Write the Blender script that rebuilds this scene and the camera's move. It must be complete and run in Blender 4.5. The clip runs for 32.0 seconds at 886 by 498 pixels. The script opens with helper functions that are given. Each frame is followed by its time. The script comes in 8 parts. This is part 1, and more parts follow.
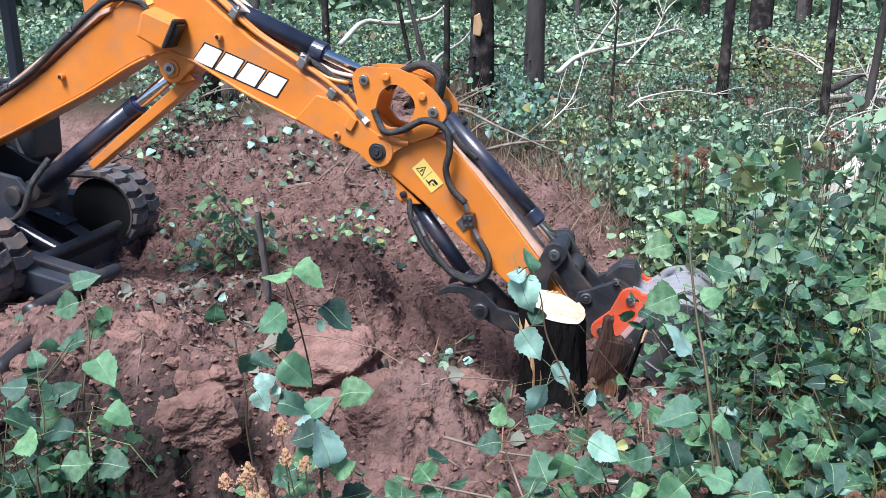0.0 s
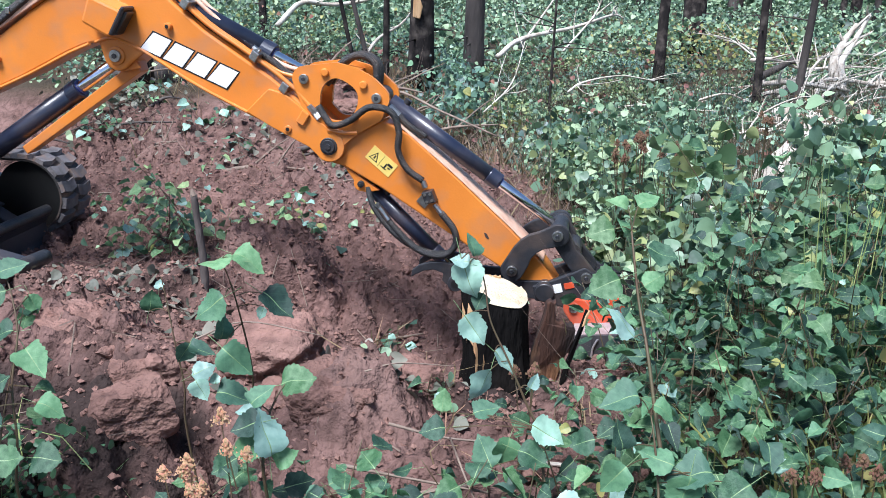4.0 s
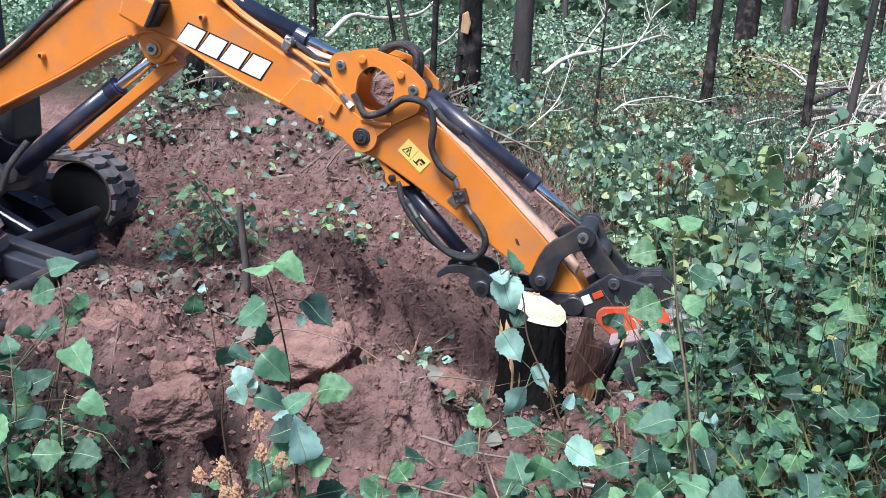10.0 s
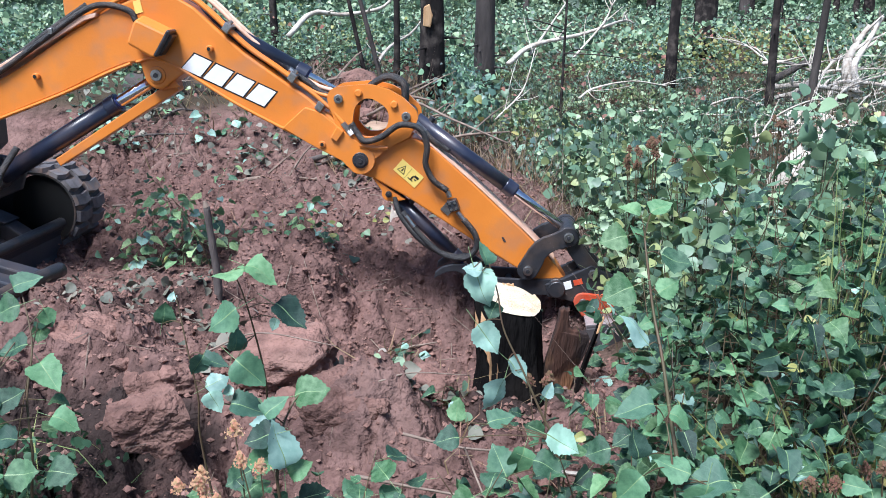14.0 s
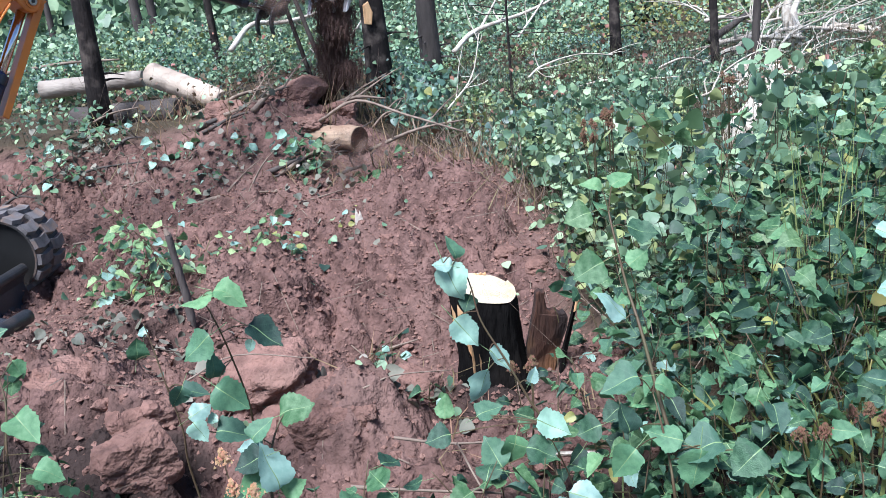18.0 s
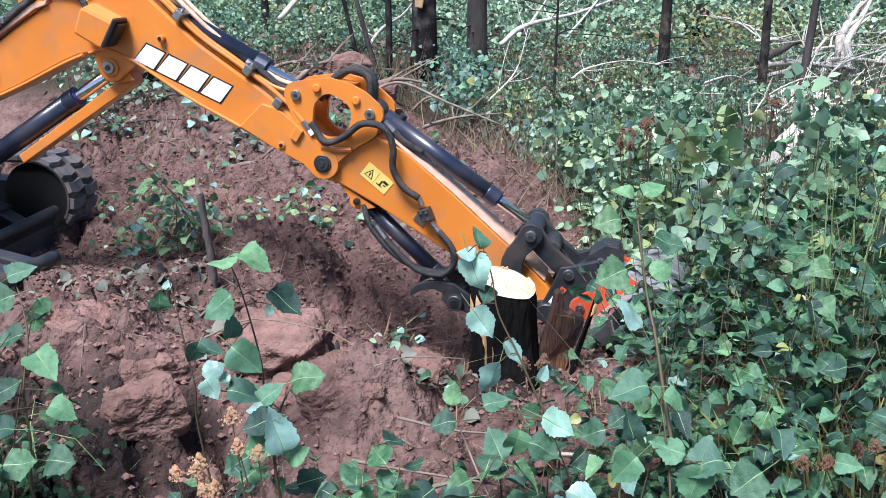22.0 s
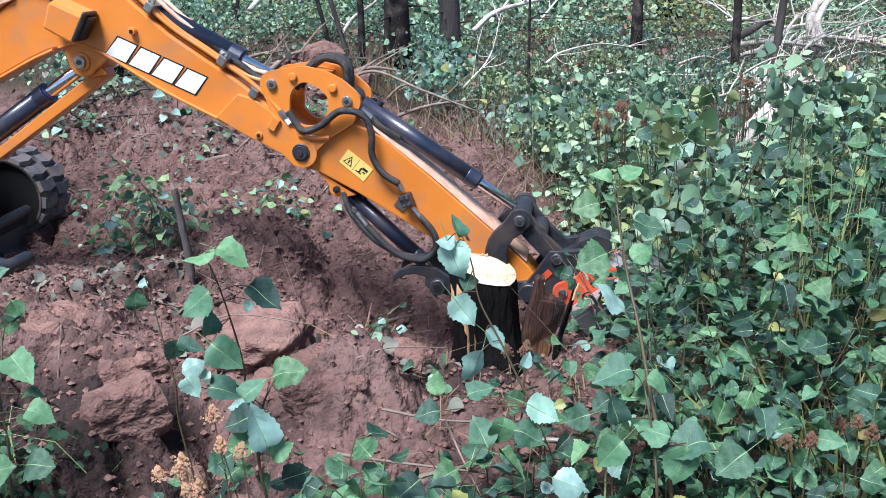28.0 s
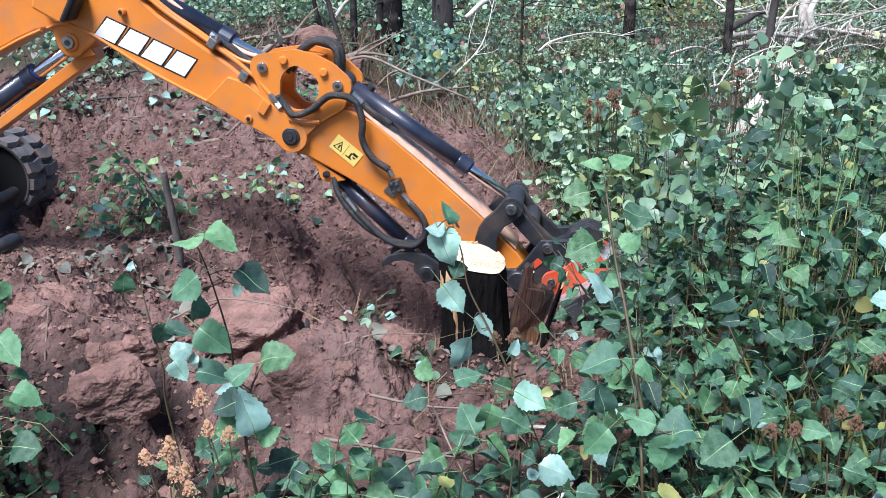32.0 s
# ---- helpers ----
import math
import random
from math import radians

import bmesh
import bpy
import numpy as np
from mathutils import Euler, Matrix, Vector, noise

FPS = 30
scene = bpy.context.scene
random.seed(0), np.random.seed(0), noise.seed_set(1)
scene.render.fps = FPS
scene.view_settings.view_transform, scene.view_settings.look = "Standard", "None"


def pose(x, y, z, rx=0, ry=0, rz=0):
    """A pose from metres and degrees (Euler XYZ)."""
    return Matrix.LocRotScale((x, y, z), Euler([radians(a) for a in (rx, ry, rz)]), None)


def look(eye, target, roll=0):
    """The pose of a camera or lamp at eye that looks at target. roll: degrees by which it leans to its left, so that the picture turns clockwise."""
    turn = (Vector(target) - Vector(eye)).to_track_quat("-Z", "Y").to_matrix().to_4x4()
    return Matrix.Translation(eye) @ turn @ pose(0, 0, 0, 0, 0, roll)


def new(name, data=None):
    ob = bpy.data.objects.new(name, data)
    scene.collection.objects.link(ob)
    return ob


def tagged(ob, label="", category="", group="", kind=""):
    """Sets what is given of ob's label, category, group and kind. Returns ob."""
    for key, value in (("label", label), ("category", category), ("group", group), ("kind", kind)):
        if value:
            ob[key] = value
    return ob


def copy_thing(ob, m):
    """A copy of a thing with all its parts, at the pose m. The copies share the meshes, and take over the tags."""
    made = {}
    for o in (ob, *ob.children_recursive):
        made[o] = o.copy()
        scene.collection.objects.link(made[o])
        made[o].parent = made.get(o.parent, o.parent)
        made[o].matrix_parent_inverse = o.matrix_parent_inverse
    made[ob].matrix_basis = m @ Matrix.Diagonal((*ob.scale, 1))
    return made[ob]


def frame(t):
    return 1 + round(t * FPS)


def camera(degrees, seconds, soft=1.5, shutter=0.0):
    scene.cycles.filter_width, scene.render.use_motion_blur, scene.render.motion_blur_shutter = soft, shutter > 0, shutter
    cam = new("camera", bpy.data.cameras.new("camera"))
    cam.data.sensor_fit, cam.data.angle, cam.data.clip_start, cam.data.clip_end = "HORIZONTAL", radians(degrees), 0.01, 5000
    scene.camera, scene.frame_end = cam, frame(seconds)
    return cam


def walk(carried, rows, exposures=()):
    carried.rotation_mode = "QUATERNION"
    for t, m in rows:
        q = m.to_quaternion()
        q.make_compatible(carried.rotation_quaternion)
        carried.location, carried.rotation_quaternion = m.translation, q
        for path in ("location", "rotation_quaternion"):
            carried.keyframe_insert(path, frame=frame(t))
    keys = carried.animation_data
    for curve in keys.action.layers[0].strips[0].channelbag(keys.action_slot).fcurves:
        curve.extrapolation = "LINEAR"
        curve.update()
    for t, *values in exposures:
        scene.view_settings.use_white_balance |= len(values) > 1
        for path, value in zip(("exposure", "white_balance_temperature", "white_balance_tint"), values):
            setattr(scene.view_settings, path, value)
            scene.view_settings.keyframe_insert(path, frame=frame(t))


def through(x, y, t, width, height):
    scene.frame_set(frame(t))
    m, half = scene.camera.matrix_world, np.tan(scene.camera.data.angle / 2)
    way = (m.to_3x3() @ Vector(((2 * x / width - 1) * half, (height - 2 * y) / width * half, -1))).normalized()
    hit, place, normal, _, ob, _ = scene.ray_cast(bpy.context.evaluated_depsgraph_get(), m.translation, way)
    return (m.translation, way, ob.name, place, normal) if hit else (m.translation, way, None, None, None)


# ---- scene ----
cam = camera(54.2, 32.0, soft=0.85, shutter=0.5)
walk(cam, [
    (0, pose(0.006, -0.037, 1.647, 73.53, 0.02, 0.06)),
    (0.5, pose(0.007, -0.035, 1.647, 73.50, 0.35, -0.51)),
    (1, pose(-0.004, -0.013, 1.643, 73.36, 0.55, -1.18)),
    (1.5, pose(-0.007, -0.015, 1.646, 73.25, 0.63, -1.61)),
    (2, pose(-0.005, -0.008, 1.644, 73.26, 0.77, -1.96)),
    (2.5, pose(-0.004, -0.003, 1.643, 73.23, 0.67, -2.28)),
    (3, pose(-0.003, -0.007, 1.646, 73.11, 0.54, -2.72)),
    (3.5, pose(-0.005, -0.010, 1.643, 72.77, -0.34, -3.30)),
    (5.5, pose(-0.003, -0.001, 1.642, 71.85, -1.06, -4.71)),
    (6, pose(-0.002, 0.003, 1.642, 71.44, -1.01, -4.93)),
    (6.5, pose(-0.001, 0.006, 1.641, 71.02, -1.45, -5.05)),
    (7, pose(-0.004, 0.001, 1.643, 71.04, -1.59, -4.89)),
    (7.5, pose(-0.010, -0.019, 1.649, 72.08, -1.52, -3.77)),
    (8, pose(-0.007, -0.007, 1.643, 72.93, -1.59, -2.62)),
    (8.5, pose(-0.008, -0.014, 1.646, 73.00, -1.58, -2.49)),
    (9, pose(-0.011, -0.024, 1.649, 73.14, -1.82, -1.99)),
    (9.5, pose(-0.009, -0.025, 1.648, 73.46, -2.03, -1.17)),
    (10, pose(-0.009, -0.021, 1.647, 73.35, -2.27, -0.70)),
    (10.5, pose(-0.011, -0.025, 1.646, 73.27, -2.35, -0.76)),
    (11, pose(-0.011, -0.023, 1.647, 73.34, -2.29, -0.60)),
    (11.5, pose(-0.009, -0.018, 1.646, 73.20, -2.10, -0.66)),
    (12, pose(-0.008, -0.017, 1.647, 73.01, -1.88, -1.07)),
    (12.5, pose(-0.008, -0.015, 1.649, 73.36, -0.82, -1.69)),
    (13, pose(-0.007, -0.015, 1.650, 73.66, -0.10, -2.26)),
    (13.5, pose(-0.003, -0.005, 1.648, 73.34, 0.09, -2.74)),
    (14, pose(-0.001, -0.001, 1.645, 72.98, -0.05, -3.19)),
    (14.5, pose(0.000, -0.002, 1.652, 72.53, -0.34, -3.65)),
    (16.5, pose(0.008, 0.013, 1.651, 72.18, 2.38, -6.45)),
    (17, pose(0.014, 0.021, 1.655, 72.40, 5.89, -7.59)),
    (17.5, pose(0.015, 0.018, 1.656, 72.46, 6.90, -7.52)),
    (18, pose(0.015, 0.021, 1.655, 72.22, 6.38, -7.19)),
    (18.5, pose(0.013, 0.019, 1.653, 72.11, 5.00, -6.52)),
    (19, pose(0.012, 0.016, 1.653, 72.01, 3.59, -5.95)),
    (19.5, pose(0.010, 0.012, 1.653, 71.62, 2.22, -5.80)),
    (20, pose(0.004, -0.004, 1.659, 71.76, 1.24, -5.54)),
    (20.5, pose(0.006, 0.003, 1.655, 71.85, 0.97, -5.30)),
    (21, pose(0.004, -0.005, 1.658, 71.82, 0.66, -4.86)),
    (21.5, pose(0.004, -0.000, 1.656, 71.80, 0.34, -4.00)),
    (22, pose(0.003, -0.002, 1.657, 71.74, 0.53, -3.71)),
    (22.5, pose(0.004, 0.005, 1.655, 71.59, 0.75, -3.86)),
    (23, pose(0.003, 0.007, 1.656, 71.40, 0.72, -4.21)),
    (23.5, pose(0.004, 0.009, 1.654, 71.12, 0.74, -4.56)),
    (24, pose(0.002, 0.012, 1.653, 70.76, 0.62, -4.89)),
    (24.5, pose(0.003, 0.012, 1.655, 70.58, 0.75, -5.09)),
    (25, pose(0.001, 0.012, 1.654, 70.41, 0.85, -5.25)),
    (25.5, pose(0.001, 0.013, 1.652, 70.31, 0.68, -5.34)),
    (27.5, pose(0.004, 0.021, 1.651, 71.02, 1.84, -5.71)),
    (28, pose(0.004, 0.018, 1.655, 70.89, 1.70, -5.56)),
    (28.5, pose(0.004, 0.019, 1.656, 70.77, 1.55, -5.52)),
    (29, pose(0.003, 0.021, 1.649, 70.67, 1.32, -5.56)),
    (29.5, pose(0.005, 0.018, 1.647, 70.59, 1.44, -5.61)),
    (30, pose(0.003, 0.016, 1.657, 70.36, 1.30, -5.75)),
    (30.5, pose(0.003, 0.015, 1.659, 70.34, 1.07, -5.77)),
    (31, pose(0.004, 0.018, 1.657, 70.34, 0.90, -5.76)),
    (31.5, pose(0.006, 0.020, 1.654, 70.20, 0.76, -5.79)),
    (32, pose(0.005, 0.017, 1.654, 70.04, 0.81, -5.95))], exposures=[(0, 0.87, 5680, 12), (14.5, 0.85, 5610, 12), (17, 0.92, 5590, 12), (20, 0.92, 5590, 12), (21.5, 0.86, 5600, 12), (32, 0.84, 5570, 12)])

# ---- light: open shade under a bright hazy sky ----
scene.cycles.transparent_max_bounces = 48
world = bpy.data.worlds.new("sky")
scene.world = world
world.use_nodes = True
wn = world.node_tree.nodes
sky = wn.new("ShaderNodeTexSky")
sky.sky_type, sky.sun_disc = "NISHITA", False
sky.sun_elevation, sky.sun_rotation = radians(62), radians(215)
sky.air_density, sky.dust_density, sky.ozone_density = 1.0, 1.2, 2.0
world.node_tree.links.new(sky.outputs[0], wn["Background"].inputs[0])
wn["Background"].inputs[1].default_value = 0.076
sun_data = bpy.data.lights.new("sun", "SUN")
sun_data.energy, sun_data.angle, sun_data.color = 4.7, radians(24), (1.0, 0.97, 0.92)
sun = new("sun", sun_data)
sun.matrix_world = look((-3, -4.2, 10), (0, 0, 0))


# ---- materials ----
def material(name, color, rough=0.6, metal=0.0, color2=None, scale=8.0, bump=0.0, bump_scale=60.0, detail=6.0,
             grime=None, grime_scale=3.0, grime_amount=0.5, per_object=0.0, spec=0.5, stretch=(1, 1, 1), coat=0.0,
             per_island=0.0, through=0.0, hue=0.10):
    """A two-scale surface: base tone and second tone by fine noise, grime by coarse noise, relief by a bump."""
    m = bpy.data.materials.new(name)
    m.use_nodes = True
    nt = m.node_tree
    n, link = nt.nodes, nt.links.new
    b = n["Principled BSDF"]
    b.inputs["Roughness"].default_value, b.inputs["Metallic"].default_value = rough, metal
    b.inputs["Specular IOR Level"].default_value = spec
    b.inputs["Coat Weight"].default_value = coat
    tc = n.new("ShaderNodeTexCoord")
    mp = n.new("ShaderNodeMapping")
    mp.inputs["Scale"].default_value = stretch
    link(tc.outputs["Object"], mp.inputs[0])
    no = n.new("ShaderNodeTexNoise")
    no.inputs["Scale"].default_value, no.inputs["Detail"].default_value = scale, detail
    link(mp.outputs[0], no.inputs["Vector"])
    mix = n.new("ShaderNodeMix")
    mix.data_type = "RGBA"
    ramp = n.new("ShaderNodeMapRange")
    ramp.inputs[1].default_value, ramp.inputs[2].default_value = 0.35, 0.65
    link(no.outputs["Fac"], ramp.inputs[0])
    link(ramp.outputs[0], mix.inputs["Factor"])
    c2 = color2 or tuple(c * 0.75 for c in color)
    mix.inputs["A"].default_value, mix.inputs["B"].default_value = (*color, 1), (*c2, 1)
    out = mix.outputs["Result"]
    if grime:
        g = n.new("ShaderNodeTexNoise")
        g.inputs["Scale"].default_value, g.inputs["Detail"].default_value = grime_scale, 8
        link(tc.outputs["Object"], g.inputs["Vector"])
        gr = n.new("ShaderNodeMapRange")
        gr.inputs[1].default_value, gr.inputs[2].default_value = 0.5, 0.72
        gr.inputs[4].default_value = grime_amount
        link(g.outputs["Fac"], gr.inputs[0])
        gm = n.new("ShaderNodeMix")
        gm.data_type = "RGBA"
        link(gr.outputs[0], gm.inputs["Factor"])
        link(out, gm.inputs["A"])
        gm.inputs["B"].default_value = (*grime, 1)
        out = gm.outputs["Result"]
    if per_object or per_island:
        hs = n.new("ShaderNodeHueSaturation")
        rr = n.new("ShaderNodeMapRange")
        amount = per_object or per_island
        rr.inputs[3].default_value, rr.inputs[4].default_value = 1 - amount, 1 + amount
        if per_object:
            link(n.new("ShaderNodeObjectInfo").outputs["Random"], rr.inputs[0])
        else:
            link(n.new("ShaderNodeNewGeometry").outputs["Random Per Island"], rr.inputs[0])
        link(rr.outputs[0], hs.inputs["Value"])
        hr = n.new("ShaderNodeMapRange")
        hr.inputs[3].default_value, hr.inputs[4].default_value = 0.5 + hue * amount, 0.5 - hue * amount
        link(rr.inputs[0].links[0].from_socket, hr.inputs[0])
        link(hr.outputs[0], hs.inputs["Hue"])
        link(out, hs.inputs["Color"])
        out = hs.outputs[0]
    link(out, b.inputs["Base Color"])
    if through:
        b.inputs["Transmission Weight"].default_value = 0.0
        tr = n.new("ShaderNodeBsdfTranslucent")
        link(out, tr.inputs["Color"])
        ms = n.new("ShaderNodeMixShader")
        ms.inputs[0].default_value = through
        link(b.outputs[0], ms.inputs[1])
        link(tr.outputs[0], ms.inputs[2])
        link(ms.outputs[0], n["Material Output"].inputs[0])
    if bump:
        bn = n.new("ShaderNodeTexNoise")
        bn.inputs["Scale"].default_value, bn.inputs["Detail"].default_value = bump_scale, 8
        link(mp.outputs[0], bn.inputs["Vector"])
        bu = n.new("ShaderNodeBump")
        bu.inputs["Strength"].default_value, bu.inputs["Distance"].default_value = min(1.0, bump), 0.02 * max(1.0, bump)
        link(bn.outputs["Fac"], bu.inputs["Height"])
        link(bu.outputs[0], b.inputs["Normal"])
    return m


DUST = (0.30, 0.16, 0.10)
M_ORANGE = material("orange_paint", (0.69, 0.222, 0.030), 0.34, 0, (0.61, 0.187, 0.024), 3, 0.05, 90, grime=(0.36, 0.19, 0.11), grime_scale=7, grime_amount=0.42, coat=0.2)
M_ORANGE_WORN = material("worn_orange_paint", (0.80, 0.52, 0.38), 0.5, 0, (0.68, 0.40, 0.27), 14, 0.1, 120, grime=DUST, grime_scale=9, grime_amount=0.7)
M_BLACK = material("black_paint", (0.018, 0.019, 0.022), 0.42, 0, (0.03, 0.03, 0.034), 20, 0.12, 140, grime=(0.11, 0.075, 0.055), grime_scale=7, grime_amount=0.55)
M_CYL = material("cylinder_blue_black", (0.014, 0.018, 0.036), 0.36, 0, (0.022, 0.026, 0.046), 12, 0.04, 160, grime=(0.12, 0.08, 0.06), grime_scale=6, grime_amount=0.25, coat=0.3)
M_CHARCOAL = material("charcoal_paint", (0.022, 0.026, 0.036), 0.45, 0, (0.034, 0.037, 0.046), 5, 0.05, 90, grime=(0.14, 0.09, 0.065), grime_scale=3, grime_amount=0.35)
M_CHROME = material("chromed_rod", (0.78, 0.78, 0.80), 0.16, 1, (0.68, 0.68, 0.70), 30)
M_STEEL = material("zinc_steel", (0.52, 0.52, 0.50), 0.36, 1, (0.36, 0.34, 0.31), 60, 0.1, 200)
M_WORN_STEEL = material("scoured_steel", (0.46, 0.45, 0.47), 0.36, 0.35, (0.32, 0.30, 0.31), 9, 0.15, 120, grime=(0.42, 0.33, 0.29), grime_scale=4, grime_amount=0.7, stretch=(1, 5, 1))
M_BUCKET = material("bucket_black", (0.050, 0.053, 0.060), 0.40, 0.1, (0.070, 0.070, 0.076), 8, 0.15, 110, grime=(0.20, 0.14, 0.11), grime_scale=5, grime_amount=0.25)
M_RED = material("red_paint", (0.60, 0.085, 0.028), 0.4, 0, (0.50, 0.06, 0.022), 8, 0.06, 90, grime=DUST, grime_scale=9, grime_amount=0.5)
M_RUBBER = material("track_rubber", (0.030, 0.030, 0.032), 0.7, 0, (0.045, 0.042, 0.04), 14, 0.3, 90, grime=(0.26, 0.15, 0.10), grime_scale=6, grime_amount=0.75)
M_RUBBER_WORN = material("worn_lug_rubber", (0.155, 0.142, 0.145), 0.75, 0, (0.085, 0.078, 0.08), 16, 0.3, 90, grime=(0.32, 0.20, 0.14), grime_scale=8, grime_amount=0.8)
M_HOSE = material("rubber_hose", (0.016, 0.016, 0.017), 0.5, 0, (0.03, 0.028, 0.027), 30, 0.5, 240, grime=(0.15, 0.10, 0.07), grime_scale=12, grime_amount=0.4)
M_WHITE = material("white_vinyl", (0.80, 0.80, 0.80), 0.4, 0, (0.74, 0.73, 0.72), 20)
M_INK = material("black_vinyl_and_shade", (0.015, 0.015, 0.015), 0.4)
M_YELLOW = material("yellow_decal", (0.80, 0.60, 0.15), 0.4, 0, (0.74, 0.55, 0.14), 14)
M_BLUE_SEAL = material("blue_seal_ring", (0.03, 0.04, 0.16), 0.4)

M_STONE_SOIL = material("soil_clod", (0.250, 0.143, 0.116), 0.95, 0, (0.135, 0.077, 0.063), 12, 1.0, 60, grime=(0.32, 0.20, 0.162), grime_scale=5, grime_amount=0.6, per_object=0.10, spec=0.15, hue=0.0)
M_CUT = material("fresh_sawn_wood", (0.84, 0.66, 0.42), 0.7, 0, (0.88, 0.77, 0.58), 7, 0.8, 70, stretch=(1, 5, 1), grime=(0.50, 0.26, 0.09), grime_scale=6, grime_amount=0.7)
M_CHAR = material("charred_bark", (0.006, 0.0055, 0.0055), 0.85, 0, (0.010, 0.009, 0.0085), 14, 1.0, 45, stretch=(1, 1, 0.25), grime=(0.035, 0.028, 0.023), grime_scale=4, grime_amount=0.2, spec=0.05)
M_BARK = material("torn_bark", (0.085, 0.030, 0.013), 0.85, 0, (0.018, 0.009, 0.007), 10, 1.0, 50, stretch=(1, 1, 0.2), grime=(0.25, 0.12, 0.05), grime_scale=6, grime_amount=0.6)
M_RAWWOOD = material("raw_split_wood", (0.66, 0.42, 0.22), 0.7, 0, (0.44, 0.24, 0.11), 20, 0.6, 90, stretch=(1, 1, 0.12))
M_TRUNK = material("scorched_trunk", (0.014, 0.012, 0.012), 0.85, 0, (0.032, 0.026, 0.024), 7, 0.9, 30, stretch=(1, 1, 0.3), grime=(0.17, 0.14, 0.12), grime_scale=6, grime_amount=0.6, per_object=0.2, hue=0.02, spec=0.15)
M_PINE = material("grey_brown_trunk", (0.095, 0.078, 0.070), 0.85, 0, (0.045, 0.036, 0.032), 6, 0.9, 30, stretch=(1, 1, 0.3), per_object=0.2, hue=0.02)
M_ASPEN_LOG = material("pale_peeled_log", (0.60, 0.50, 0.40), 0.7, 0, (0.45, 0.34, 0.26), 5, 0.4, 40, stretch=(1, 1, 0.4), grime=(0.14, 0.10, 0.08), grime_scale=6, grime_amount=0.7)
M_DEAD = material("bleached_dead_wood", (0.72, 0.66, 0.57), 0.75, 0, (0.42, 0.35, 0.28), 9, 0.4, 60, grime=(0.22, 0.17, 0.13), grime_scale=3, grime_amount=0.5, per_object=0.15, hue=0.02)
M_TWIG = material("grey_twig", (0.26, 0.20, 0.155), 0.8, 0, (0.15, 0.105, 0.08), 12, 0.3, 80)
M_STEM = material("red_brown_stem", (0.085, 0.075, 0.035), 0.6, 0, (0.10, 0.060, 0.035), 12)
M_LEAF = material("aspen_leaf", (0.235, 0.362, 0.215), 0.46, 0, (0.098, 0.182, 0.100), 1.3, 0.15, 40, per_island=0.68, spec=0.5, through=0.23)
M_LEAF_OLIVE = material("olive_leaf", (0.25, 0.33, 0.145), 0.5, 0, (0.115, 0.175, 0.070), 1.3, 0.15, 40, per_island=0.6, spec=0.45, through=0.25)
M_LEAF_BLUE = material("blue_green_leaf", (0.200, 0.330, 0.240), 0.42, 0, (0.075, 0.150, 0.105), 1.3, 0.15, 40, per_island=0.6, spec=0.6, through=0.2)
M_LEAF_OBJ = material("aspen_leaf_single", (0.072, 0.150, 0.080), 0.52, 0, (0.028, 0.078, 0.040), 5, 0.25, 26, per_object=0.62, spec=0.42, through=0.15)
M_LEAF_FRESH = material("aspen_leaf_fresh", (0.116, 0.236, 0.128), 0.52, 0, (0.070, 0.162, 0.090), 5, 0.25, 26, per_object=0.5, spec=0.42, through=0.15)
M_LEAF_LIME = material("limp_light_leaf", (0.27, 0.40, 0.19), 0.5, 0, (0.16, 0.27, 0.12), 5, 0.2, 26, per_object=0.35, spec=0.4, through=0.2)
M_LEAF_PALE = material("aspen_leaf_underside", (0.36, 0.54, 0.45), 0.45, 0, (0.25, 0.41, 0.33), 4, 0.06, 30, per_object=0.25, through=0.25)
M_LEAF_WILT = material("wilted_leaf", (0.20, 0.19, 0.145), 0.6, 0, (0.11, 0.115, 0.085), 10, 0.2, 60, per_island=0.5, through=0.1)
M_GRASS = material("grass_blade", (0.27, 0.37, 0.12), 0.5, 0, (0.34, 0.39, 0.16), 3, per_island=0.4, through=0.2)
M_STRAW = material("dry_grass", (0.24, 0.175, 0.09), 0.7, 0, (0.15, 0.105, 0.055), 5, per_island=0.4, through=0.15)
M_RUST = material("rust_seed_head", (0.17, 0.090, 0.052), 0.8, 0, (0.23, 0.14, 0.08), 30, per_island=0.4)
M_BROWNLEAF = material("dry_brown_leaf", (0.20, 0.13, 0.075), 0.7, 0, (0.12, 0.075, 0.045), 9, 0.2, 60, per_island=0.6, through=0.12)
M_YLEAF = material("yellow_leaf", (0.33, 0.32, 0.10), 0.5, 0, (0.25, 0.28, 0.09), 12, per_island=0.3, through=0.25)
M_BUD = material("cream_seed_spike", (0.50, 0.25, 0.14), 0.8, 0, (0.62, 0.42, 0.24), 40, per_island=0.3)


